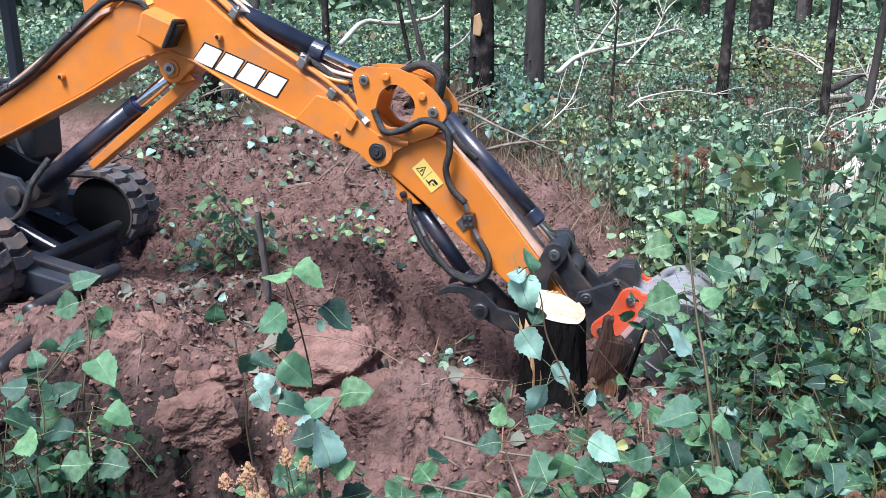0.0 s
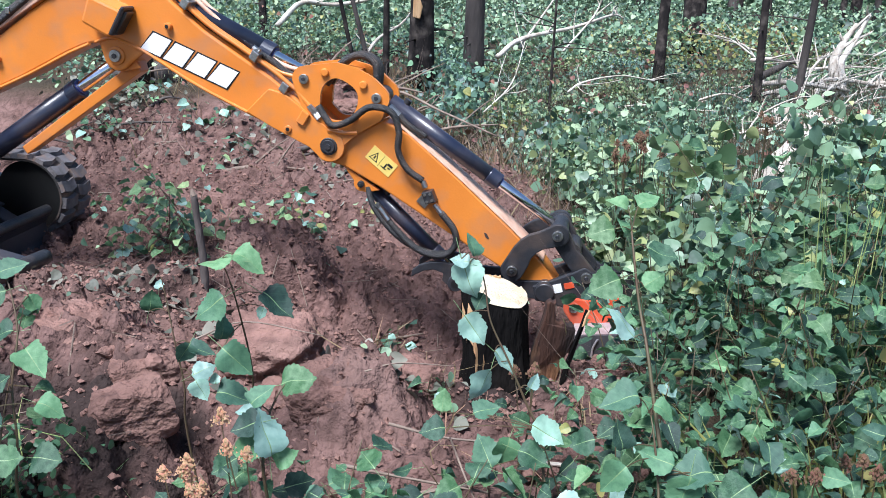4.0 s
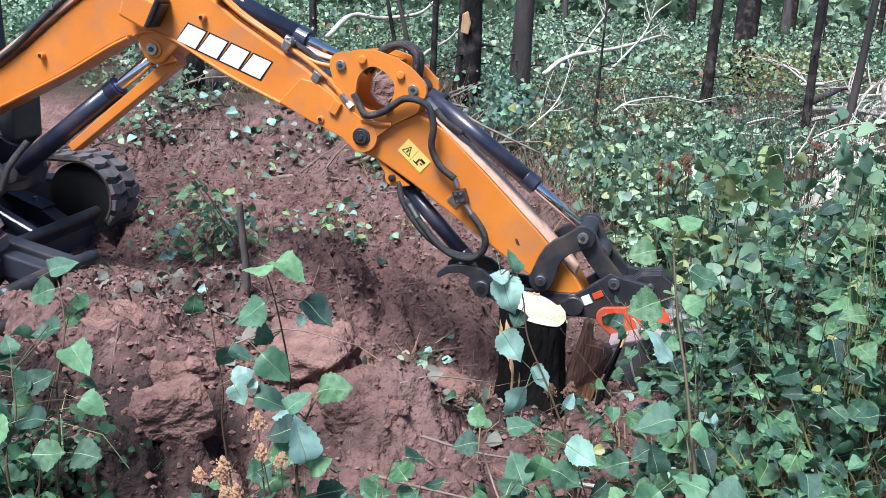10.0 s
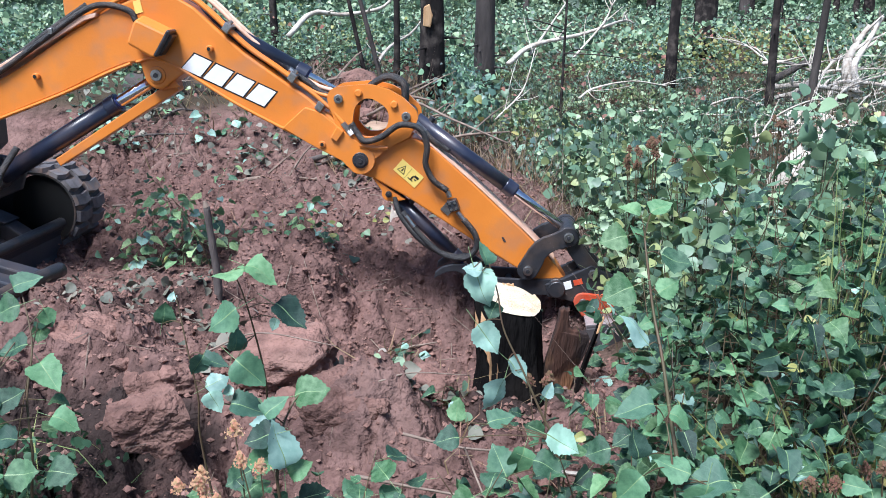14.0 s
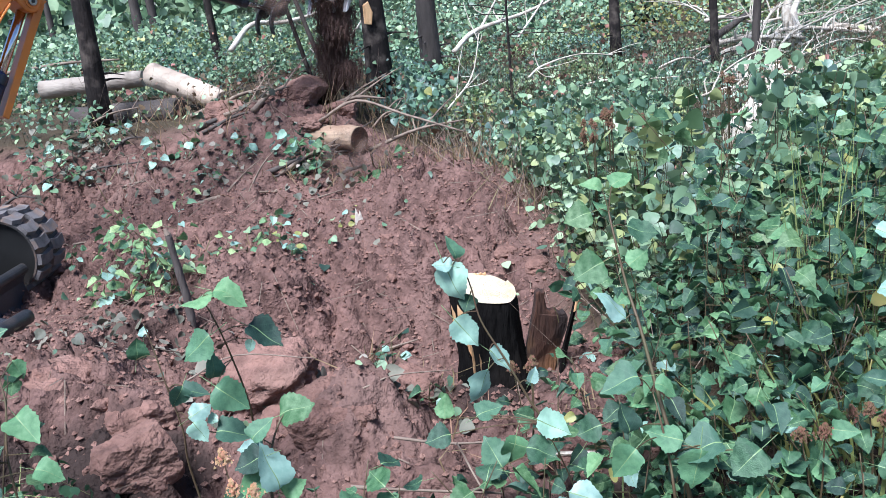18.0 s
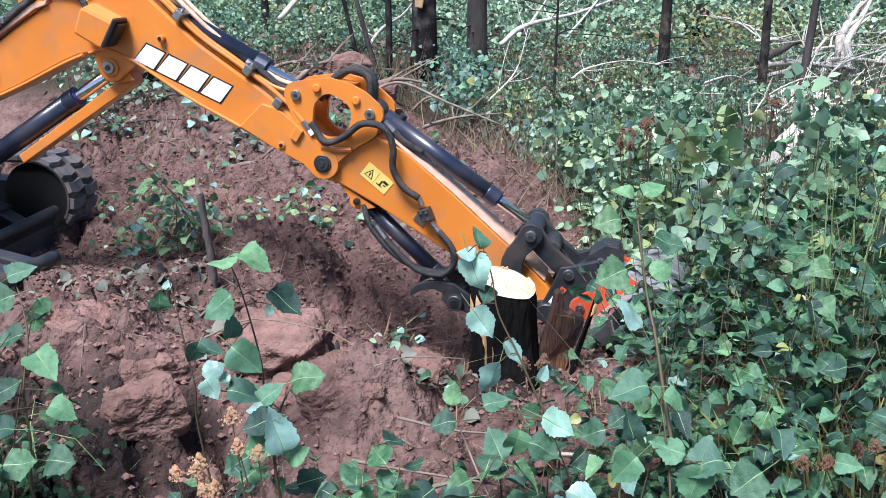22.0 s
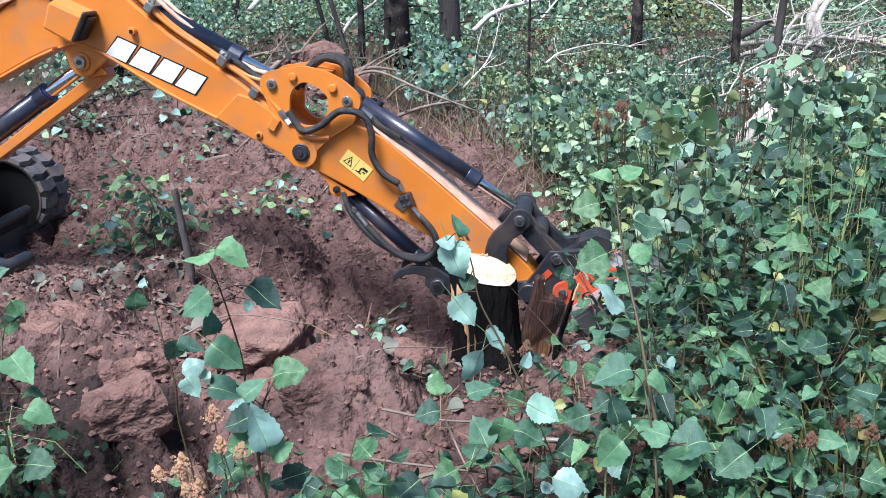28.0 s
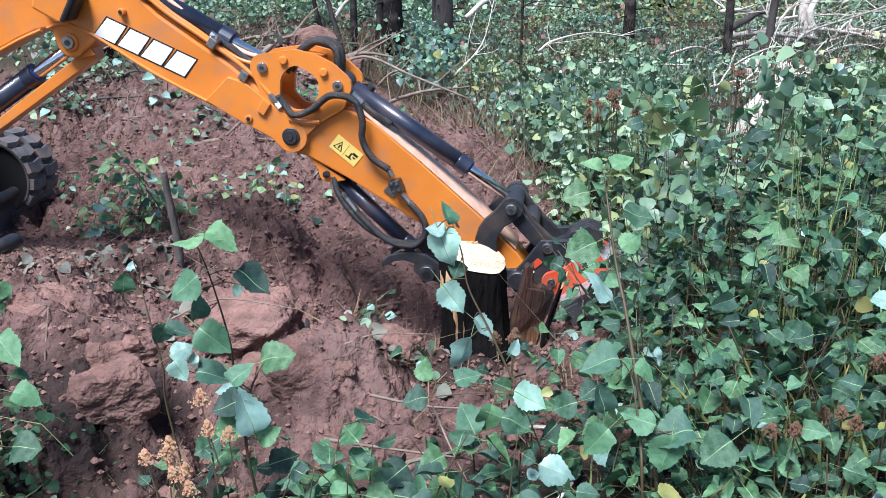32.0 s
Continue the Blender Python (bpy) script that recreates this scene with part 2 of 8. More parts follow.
# ---- small building tools ----
def add_veins(m, tone, slant=0.95, count=4.2):
    """Pale side veins on a leaf that is one unit long, running forwards from its rib."""
    n, link = m.node_tree.nodes, m.node_tree.links.new
    b = n["Principled BSDF"]
    base = b.inputs["Base Color"].links[0].from_socket
    xyz = n.new("ShaderNodeSeparateXYZ")
    link(n.new("ShaderNodeTexCoord").outputs["Object"], xyz.inputs[0])

    def calc(op, a, c=0.0):
        q = n.new("ShaderNodeMath")
        q.operation = op
        for k, v in enumerate((a, c)):
            if isinstance(v, (int, float)):
                q.inputs[k].default_value = v
            else:
                link(v, q.inputs[k])
        return q.outputs[0]
    run = calc("SUBTRACT", xyz.outputs[0], calc("MULTIPLY", calc("ABSOLUTE", xyz.outputs[1]), slant))
    off = calc("ABSOLUTE", calc("SUBTRACT", calc("FRACT", calc("MULTIPLY", run, count)), 0.5))
    mr = n.new("ShaderNodeMapRange")
    mr.inputs[1].default_value, mr.inputs[2].default_value, mr.inputs[3].default_value, mr.inputs[4].default_value = 0.0, 0.07, 0.13, 0.0
    link(off, mr.inputs[0])
    mx = n.new("ShaderNodeMix")
    mx.data_type = "RGBA"
    link(mr.outputs[0], mx.inputs["Factor"])
    link(base, mx.inputs["A"])
    mx.inputs["B"].default_value = (*tone, 1)
    link(mx.outputs["Result"], b.inputs["Base Color"])


add_veins(M_LEAF_OBJ, (0.15, 0.25, 0.145))
add_veins(M_LEAF_PALE, (0.42, 0.52, 0.42))
add_veins(M_LEAF_FRESH, (0.21, 0.32, 0.20))


def part(name, bm, mat, parent=None, label="", smooth=False):
    """Links a bmesh as one mesh object, under a thing or a part."""
    me = bpy.data.meshes.new(name)
    bm.to_mesh(me)
    bm.free()
    me.materials.append(mat)
    if smooth:
        me.polygons.foreach_set("use_smooth", [True] * len(me.polygons))
    ob = new(name, me)
    ob.parent = parent
    if label:
        tagged(ob, label)
    return ob


def raw(name, verts, faces, mat, parent=None, label="", smooth=False):
    me = bpy.data.meshes.new(name)
    me.from_pydata(verts, [], faces)
    me.materials.append(mat)
    if smooth:
        me.polygons.foreach_set("use_smooth", [True] * len(me.polygons))
    ob = new(name, me)
    ob.parent = parent
    if label:
        tagged(ob, label)
    return ob


def soften(bm, width=0.006, segments=2, angle=35):
    edges = [e for e in bm.edges if len(e.link_faces) == 2 and e.calc_face_angle(0) > radians(angle)]
    bmesh.ops.bevel(bm, geom=edges, offset=width, segments=segments, profile=0.5, affect="EDGES", clamp_overlap=True)
    return bm


def plate(outline, y0, y1, bevel=0.006, bm=None, hole=None):
    """A slab whose side view is the outline (x, z), from y0 to y1, with an optional opening through it."""
    bm = bm or bmesh.new()
    part_bm = bmesh.new()
    if hole:
        # a ring of quads between outline and opening, both sampled by angle round the opening's middle
        cx = sum(p[0] for p in hole) / len(hole)
        cz = sum(p[1] for p in hole) / len(hole)

        def reach(poly, a):
            d = (math.cos(a), math.sin(a))
            best = 0
            for (x0, z0), (x1, z1) in zip(poly, poly[1:] + poly[:1]):
                ex, ez = x1 - x0, z1 - z0
                den = d[0] * ez - d[1] * ex
                if abs(den) > 1e-9:
                    s = ((x0 - cx) * ez - (z0 - cz) * ex) / den
                    k = ((x0 - cx) * d[1] - (z0 - cz) * d[0]) / den
                    if s > 0 and -1e-6 <= k <= 1 + 1e-6:
                        best = max(best, s)
            return cx + d[0] * best, cz + d[1] * best
        rings = []
        for poly, y in ((outline, y0), (outline, y1), (hole, y1), (hole, y0)):
            rings.append([part_bm.verts.new((p[0], y, p[1])) for p in (reach(poly, 2 * math.pi * i / 64) for i in range(64))])
        for r0, r1 in zip(rings, rings[1:] + rings[:1]):
            for i in range(64):
                part_bm.faces.new((r0[i], r0[(i + 1) % 64], r1[(i + 1) % 64], r1[i]))
    else:
        a = [part_bm.verts.new((x, y0, z)) for x, z in outline]
        b = [part_bm.verts.new((x, y1, z)) for x, z in outline]
        part_bm.faces.new(a)
        part_bm.faces.new(b[::-1])
        for i in range(len(a)):
            j = (i + 1) % len(a)
            part_bm.faces.new((a[j], a[i], b[i], b[j]))
    bmesh.ops.recalc_face_normals(part_bm, faces=part_bm.faces)
    if bevel:
        soften(part_bm, bevel, 2)
    me = bpy.data.meshes.new("tmp")
    part_bm.to_mesh(me)
    part_bm.free()
    bm.from_mesh(me)
    bpy.data.meshes.remove(me)
    return bm


def block(x0, x1, y0, y1, z0, z1, bevel=0.006, bm=None):
    return plate([(x0, z0), (x1, z0), (x1, z1), (x0, z1)], y0, y1, bevel, bm)


def rod(p0, p1, r0, r1=None, sides=20, bm=None, caps=True):
    """A round bar from p0 to p1."""
    bm = bm or bmesh.new()
    p0, p1 = Vector(p0), Vector(p1)
    m = Matrix.Translation((p0 + p1) / 2) @ (p1 - p0).to_track_quat("Z", "Y").to_matrix().to_4x4()
    bmesh.ops.create_cone(bm, cap_ends=caps, segments=sides, radius1=r0, radius2=r0 if r1 is None else r1, depth=(p1 - p0).length, matrix=m)
    return bm


def smooth_path(points, steps=8):
    """Catmull-Rom through the points."""
    pts = [Vector(p) for p in points]
    pts = [2 * pts[0] - pts[1]] + pts + [2 * pts[-1] - pts[-2]]
    out = []
    for a, b, c, d in zip(pts, pts[1:], pts[2:], pts[3:]):
        for i in range(steps):
            t = i / steps
            out.append(0.5 * (2 * b + (c - a) * t + (2 * a - 5 * b + 4 * c - d) * t * t + (3 * b - a - 3 * c + d) * t ** 3))
    return out + [pts[-2]]


def pipe(points, radius, sides=10, bm=None, steps=8, ends=None, wobble=0.0):
    """A tube along a curve through the points; ends=(first, last) radius for a taper."""
    bm = bm or bmesh.new()
    path = smooth_path(points, steps) if steps > 1 else [Vector(p) for p in points]
    rings, side = [], None
    for i, p in enumerate(path):
        d = (path[min(i + 1, len(path) - 1)] - path[max(i - 1, 0)]).normalized()
        side = (side - d * side.dot(d)).normalized() if side else d.orthogonal().normalized()
        up = d.cross(side)
        k = i / (len(path) - 1)
        r = radius if ends is None else ends[0] * (1 - k) + ends[1] * k
        rings.append([bm.verts.new(p + (side * math.cos(a) + up * math.sin(a)) * r * (1 + wobble * noise.noise(p * 9 + Vector((j, 0, 0)))))
                      for j in range(sides) for a in (2 * math.pi * j / sides,)])
    for r0, r1 in zip(rings, rings[1:]):
        for j in range(sides):
            bm.faces.new((r0[j], r0[(j + 1) % sides], r1[(j + 1) % sides], r1[j]))
    bm.faces.new(rings[0][::-1])
    bm.faces.new(rings[-1])
    return bm


def arc(cx, cz, r, a0, a1, n=10):
    return [(cx + r * math.cos(radians(a0 + (a1 - a0) * i / n)), cz + r * math.sin(radians(a0 + (a1 - a0) * i / n))) for i in range(n + 1)]


def thing(name, label, category, group="", at=None):
    ob = tagged(new(name), label, category, group)
    if at is not None:
        ob.matrix_basis = at
    return ob


# ---- the ground: dug red soil, spoil bank, forest floor to the horizon ----
def bump_at(x, y, cx, cy, rx, ry, h, turn=0.0):
    c, s = math.cos(radians(turn)), math.sin(radians(turn))
    u, v = (c * (x - cx) + s * (y - cy)) / rx, (-s * (x - cx) + c * (y - cy)) / ry
    return h * math.exp(-(u * u + v * v))


def mound(x, y, cx, cy, rx, ry, h, turn=0.0, steep=0.5):
    """Heap of broken soil: flat on top, with a steep ragged side."""
    c, s = math.cos(radians(turn)), math.sin(radians(turn))
    u, v = (c * (x - cx) + s * (y - cy)) / rx, (-s * (x - cx) + c * (y - cy)) / ry
    d = math.hypot(u, v)
    if d > 1.8:
        return 0.0
    d += 0.30 * noise.noise((x * 4.5, y * 4.5, cx * 7)) + 0.12 * noise.noise((x * 13, y * 13, cx * 5))
    k = max(0.0, min(1.0, (1.15 - d) / steep))
    return h * k * k * (3 - 2 * k) * (1 + 0.25 * noise.noise((x * 3.5, y * 3.5, cy)))


def spade_block(x, y, cx, cy, rx, ry, h, turn=0.0, lean_x=0.0, lean_y=0.0):
    """Block of caked soil turned out by the bucket: a tilted flat top, broken sides."""
    c, s = math.cos(radians(turn)), math.sin(radians(turn))
    u, v = c * (x - cx) + s * (y - cy), -s * (x - cx) + c * (y - cy)
    if abs(u) > 1.7 * rx or abs(v) > 1.7 * ry:
        return 0.0
    d = (abs(u / rx) ** 3 + abs(v / ry) ** 3) ** (1 / 3) + 0.22 * noise.noise((x * 6, y * 6, cx * 7)) + 0.09 * noise.noise((x * 17, y * 17, cy * 5))
    top = h + lean_x * u + lean_y * v + 0.022 * noise.noise((x * 9, y * 9, cx)) + 0.010 * noise.noise((x * 24, y * 24, cx))
    side = (1.0 - d) * min(rx, ry) * 3.6
    return max(0.0, min(top, side))


def soil_edge(x, y):
    """How far inside the dug ground a place is, in metres (negative: under the brush)."""
    right = 1.12 + 0.05 * (y - 3.2) + 0.22 * noise.noise((0, y * 0.8, 3))
    if y > 5.3:
        right -= 0.12 * (y - 5.3)
    far = 8.4 + 0.8 * noise.noise((x * 0.35, 0, 7))
    near = 2.15 + 0.35 * max(0.0, x + 0.1) + 0.2 * noise.noise((x * 1.3, 0, 11))
    left = -0.3 - 0.62 * y
    return min(right - x, far - y, y - near, x - left)


def lumps(x, y):
    """Broken clods and spade blocks: cells of uneven height with worn edges."""
    wx, wy = x + 0.10 * noise.noise((x * 5, y * 5, 21)), y + 0.10 * noise.noise((x * 5, y * 5, 27))
    rough = max(0.0, min(1.0, 0.55 + 1.3 * noise.noise((x * 1.1, y * 1.1, 40))))
    z = 0.0
    for scale, tall in ((3.6, 0.15), (8.5, 0.075), (19.0, 0.030)):
        d, p = noise.voronoi((wx * scale, wy * scale, scale))
        edge = min(1.0, (d[1] - d[0]) / 0.20)
        z += tall * (0.25 + 0.75 * rough) * edge * edge * (3 - 2 * edge) * (0.5 + 0.5 * noise.cell(p[0] * 3.1))
    return z


def height(x, y):
    z = 0.05 * noise.noise((x * 0.30, y * 0.30, 0)) if y < 60 else 0.0
    if -9 < x < 6 and 0.5 < y < 13:
        z += mound(x, y, -0.14, 2.96, 0.34, 0.26, 0.20, -12, 0.9)          # spoil before the hole
        z += spade_block(x, y, -0.02, 3.30, 0.14, 0.10, 0.12, 40, 0.2, 0.1)
        z += bump_at(x, y, -0.2, 3.15, 0.5, 0.25, 0.07, -20)
        z += bump_at(x, y, -0.50, 3.36, 0.28, 0.16, 0.09, -12)
        z += bump_at(x, y, -1.42, 3.42, 0.40, 0.26, 0.12, -6)
        z += bump_at(x, y, -0.98, 3.28, 0.18, 0.16, 0.13, 30)
        z += spade_block(x, y, -0.62, 4.84, 0.36, 0.22, 0.20, -8, -0.15, 0.20)
        z += spade_block(x, y, 0.42, 5.05, 0.26, 0.18, 0.13, 20, -0.2, 0.2)
        z += spade_block(x, y, 0.75, 5.35, 0.22, 0.15, 0.12, -30, 0.1, 0.2)
        z += mound(x, y, -1.9, 3.0, 0.45, 0.25, 0.12, 20, 0.5)
        z += bump_at(x, y, -0.70, 3.10, 0.9, 0.35, 0.05, 0)
        z += bump_at(x, y, -1.75, 3.7, 0.7, 0.4, 0.22, -20)
        z += bump_at(x, y, -1.05, 4.35, 0.55, 0.28, 0.14, 10)
        z -= bump_at(x, y, 0.15, 4.25, 0.62, 0.60, 0.42)           # the hole
        z -= bump_at(x, y, 0.85, 4.15, 0.5, 0.5, 0.26)
        z -= bump_at(x, y, -0.62, 2.90, 0.12, 0.24, 0.15)
        z += bump_at(x, y, 0.75, 6.3, 0.75, 0.5, 0.28, -25)        # spoil beyond it
        z += bump_at(x, y, -0.55, 8.2, 0.7, 0.4, 0.30, -14)
        z += bump_at(x, y, -3.0, 8.6, 2.0, 0.6, 0.10)
        z += bump_at(x, y, 0.2, 7.5, 0.5, 0.4, 0.10)
    if 6.5 < y < 60 and x < 2.5:                                   # bank that carries the logs
        k = max(0.0, min(1.0, (y - 6.8) / 2.2)) * max(0.0, min(1.0, (1.3 - x) / 1.6)) * max(0.0, min(1.0, (34 - y) / 18))
        z += 0.50 * k * k * (3 - 2 * k)
    inside = soil_edge(x, y)
    if inside > 0 and y < 12:
        k = min(1.0, inside / 0.3)
        z += k * (0.058 * noise.fractal((x * 2.6, y * 2.6, 1), 0.8, 2.1, 6) + 0.055 * (0.4 - abs(noise.noise((x * 7, y * 7, 4)))) + 0.038 * (0.4 - abs(noise.noise((x * 15, y * 15, 6)))))
        z += k * 0.014 * noise.noise((x * 29, y * 29, 9)) + k * (lumps(x, y) - 0.085)
        if 5.4 < y < 8.4 and x < 0.0:                              # ruts left by the tracks
            run = min(1.0, -x / 0.8) * math.exp(-((y - 6.9) / 0.75) ** 4)
            z += k * run * (0.048 * math.sin((y + 0.10 * x) * 2 * math.pi / 0.27 + 2.0 * noise.noise((x * 0.9, y * 0.8, 0))) + 0.010 * math.sin(x * 2 * math.pi / 0.13))
    elif y < 60:
        z += 0.03 * noise.noise((x * 1.7, y * 1.7, 2))
    return z


def spaced(a, b, lo, hi, step, grow):
    """Coordinates from a to b, step apart between lo and hi and wider and wider outside."""
    mid = list(np.arange(lo, hi, step))
    down, up, s = [], [], step
    while (down[-1] if down else lo) > a:
        s *= grow
        down.append((down[-1] if down else lo) - s)
    s = step
    while (up[-1] if up else mid[-1]) < b:
        s *= grow
        up.append((up[-1] if up else mid[-1]) + s)
    return down[::-1] + mid + up


def ground_material():
    m = material("red_soil", (0.272, 0.159, 0.136), 0.95, 0, (0.128, 0.073, 0.061), 14, 1.8, 34, spec=0.12,
                 grime=(0.345, 0.215, 0.182), grime_scale=1.7, grime_amount=0.7)
    nt = m.node_tree
    n, link = nt.nodes, nt.links.new
    b = n["Principled BSDF"]
    soil = b.inputs["Base Color"].links[0].from_socket
    at = n.new("ShaderNodeAttribute")
    at.attribute_name = "litter"
    no = n.new("ShaderNodeTexNoise")
    no.inputs["Scale"].default_value, no.inputs["Detail"].default_value = 14, 8
    tc = n.new("ShaderNodeTexCoord")
    link(tc.outputs["Object"], no.inputs["Vector"])
    li = n.new("ShaderNodeMix")
    li.data_type = "RGBA"
    li.inputs["A"].default_value, li.inputs["B"].default_value = (0.040, 0.038, 0.022, 1), (0.12, 0.088, 0.055, 1)
    link(no.outputs["Fac"], li.inputs["Factor"])
    mx = n.new("ShaderNodeMix")
    mx.data_type = "RGBA"
    link(at.outputs["Fac"], mx.inputs["Factor"])
    link(soil, mx.inputs["A"])
    link(li.outputs["Result"], mx.inputs["B"])
    # moist darker humus towards the brush in front, with shade painted into low places
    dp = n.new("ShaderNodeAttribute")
    dp.attribute_name = "damp_shade"
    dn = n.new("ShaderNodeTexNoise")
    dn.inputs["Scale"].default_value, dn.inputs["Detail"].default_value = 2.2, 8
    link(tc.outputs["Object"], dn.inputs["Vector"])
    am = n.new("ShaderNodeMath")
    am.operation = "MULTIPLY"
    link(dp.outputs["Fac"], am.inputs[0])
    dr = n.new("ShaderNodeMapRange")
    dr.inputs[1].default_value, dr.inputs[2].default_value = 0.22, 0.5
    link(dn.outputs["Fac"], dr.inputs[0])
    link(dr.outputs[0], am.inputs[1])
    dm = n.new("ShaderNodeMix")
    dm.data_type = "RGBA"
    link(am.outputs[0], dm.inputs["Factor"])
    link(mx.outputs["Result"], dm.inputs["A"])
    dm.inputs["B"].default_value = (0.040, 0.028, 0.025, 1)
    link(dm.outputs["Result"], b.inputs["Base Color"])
    return m


def damp_shade(x, y):
    """How far the soil is darkened by humus, char and painted-in shade."""
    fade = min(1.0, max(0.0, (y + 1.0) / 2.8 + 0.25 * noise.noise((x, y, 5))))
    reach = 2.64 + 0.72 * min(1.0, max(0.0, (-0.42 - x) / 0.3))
    # front strip: moist soil and the foreground's shade in one dark tone
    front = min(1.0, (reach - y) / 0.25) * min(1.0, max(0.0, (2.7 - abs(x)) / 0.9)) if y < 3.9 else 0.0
    # shade under the thrown saplings, in gully and hole, put into the colour
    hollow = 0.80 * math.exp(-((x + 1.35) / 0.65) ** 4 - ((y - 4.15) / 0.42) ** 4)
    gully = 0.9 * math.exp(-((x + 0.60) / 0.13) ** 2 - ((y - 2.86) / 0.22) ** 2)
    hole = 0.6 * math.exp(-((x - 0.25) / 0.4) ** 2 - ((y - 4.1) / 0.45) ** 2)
    # charred litter together with painted shade at the stump's foot
    soot_shade = 1.0 * math.exp(-((x - 0.52) / 0.34) ** 4 - ((y - 3.12) / 0.26) ** 4)
    return fade * min(1.0, max(front, 0.42, hollow, gully, hole, soot_shade))


def build_ground():
    xs = spaced(-400, 400, -3.2, 1.5, 0.0175, 1.08)
    ys = spaced(-400, 900, 2.2, 8.3, 0.0175, 1.06)
    verts = [(x, y, height(x, y)) for y in ys for x in xs]
    w = len(xs)
    faces = [(j * w + i, j * w + i + 1, (j + 1) * w + i + 1, (j + 1) * w + i) for j in range(len(ys) - 1) for i in range(w - 1)]
    ob = tagged(raw("ground", verts, faces, ground_material(), smooth=True), "reddish-brown dug soil with forest floor around it", "ground", kind="structure")
    at = ob.data.attributes.new("litter", "FLOAT", "POINT")
    at.data.foreach_set("value", [min(1.0, max(0.0, 0.5 - soil_edge(v[0], v[1]) * 3.0)) for v in verts])
    at = ob.data.attributes.new("damp_shade", "FLOAT", "POINT")
    at.data.foreach_set("value", [damp_shade(v[0], v[1]) for v in verts])


build_ground()


def clod_mesh(r, rough, seed, flat=0.75):
    """A lump of caked soil: a ball cut by broken faces, crumbling along them."""
    bm = bmesh.new()
    bmesh.ops.create_icosphere(bm, subdivisions=5 if r > 0.08 else 3, radius=r)
    s = Vector((seed * 3.7, seed * 1.3, 0))
    rng = random.Random(seed)
    cuts = [(Vector([rng.gauss(0, 1) for _ in range(3)]).normalized(), rng.uniform(0.52, 0.82)) for _ in range(8 if r > 0.08 else 11)]
    for v in bm.verts:
        d = v.co.normalized()
        k = 1 + rough * 0.45 * noise.noise(d * 1.1 + s)
        for n, c in cuts:                       # broken faces
            f = d.dot(n)
            c *= 1 + 0.10 * noise.noise(d * 3.2 + s)
            if f * k > c:
                k = c / f
        if r > 0.08:
            e = noise.noise(d * 5.0 + s)
            k += rough * (0.16 * noise.fractal(d * 2.4 + s, 0.9, 2.1, 6) - 0.25 * max(0.0, 0.10 - abs(e)) + 0.045 * noise.noise(d * 17 + s))
        else:
            k += rough * 0.14 * noise.fractal(d * 3.0 + s, 0.9, 2.1, 5)
        v.co = Vector((d.x * r * k, d.y * r * k, d.z * r * k * flat))
    return bm


CLODS = []
for i in range(7):
    bm = clod_mesh(0.05, 0.45, i + 1)
    me = bpy.data.meshes.new("soil_clod")
    bm.to_mesh(me)
    bm.free()
    me.materials.append(M_STONE_SOIL)
    CLODS.append(me)


def scatter_clods():
    rng = random.Random(5)
    made = 0
    while made < 260:
        x, y = rng.uniform(-2.8, 1.3), rng.choice((rng.uniform(2.4, 4.0), rng.uniform(2.4, 6.5)))
        if soil_edge(x, y) < 0.05:
            continue
        s = rng.choice((0.35, 0.5, 0.5, 0.8, 1.2)) * rng.uniform(0.8, 1.3)
        if y < 3.4 and rng.random() < 0.10:
            s *= 1.7
        ob = tagged(new("soil_clod", CLODS[made % 7]), "lump of red-brown soil lying on the dug ground", "soil clod", "loose soil clods")
        ob.matrix_basis = pose(x, y, height(x, y) - 0.010 * s, rng.uniform(-30, 30), rng.uniform(-30, 30), rng.uniform(0, 360)) @ Matrix.Diagonal((s, s, s, 1))
        made += 1
    # crumbs too small to count
    verts, faces = [], []
    while len(faces) < 240000:
        x, y = rng.uniform(-3.0, 1.4), 2.2 + 5.4 * rng.random() ** 1.5
        if soil_edge(x, y) < 0:
            continue
        r = 0.003 + 0.016 * rng.random() ** 3
        if 3.0 - y - 0.35 * x > 0 and rng.random() < 0.75:
            continue
        z = height(x, y) + r * 0.1
        k = len(verts)
        for a, b, c in ((1, 0, 0), (-1, 0, 0), (0, 1, 0), (0, -1, 0), (0, 0, 1), (0, 0, -1)):
            q = r * rng.uniform(0.7, 1.3)
            verts.append((x + a * q + 0.2 * r, y + b * q, z + c * q * 0.8))
        faces += [(k + i, k + j, k + l) for i in (0, 1) for j in (2, 3) for l in (4, 5)]
    tagged(raw("soil_crumbs", verts, faces, M_STONE_SOIL), "fine crumbs of red-brown soil strewn over the ground", "soil", kind="stuff")


def boulder(x, y, r, label, seed, squash=0.8, turn=0, sink=0.45):
    bm = clod_mesh(r, 0.42, seed, squash)
    ob = part("soil_boulder", bm, M_STONE_SOIL)
    tagged(ob, label, "soil boulder")
    ob.matrix_basis = pose(x, y, height(x, y) + r * squash * (1 - sink) * 0.8 - 0.03, 8, -6, turn)
    return ob


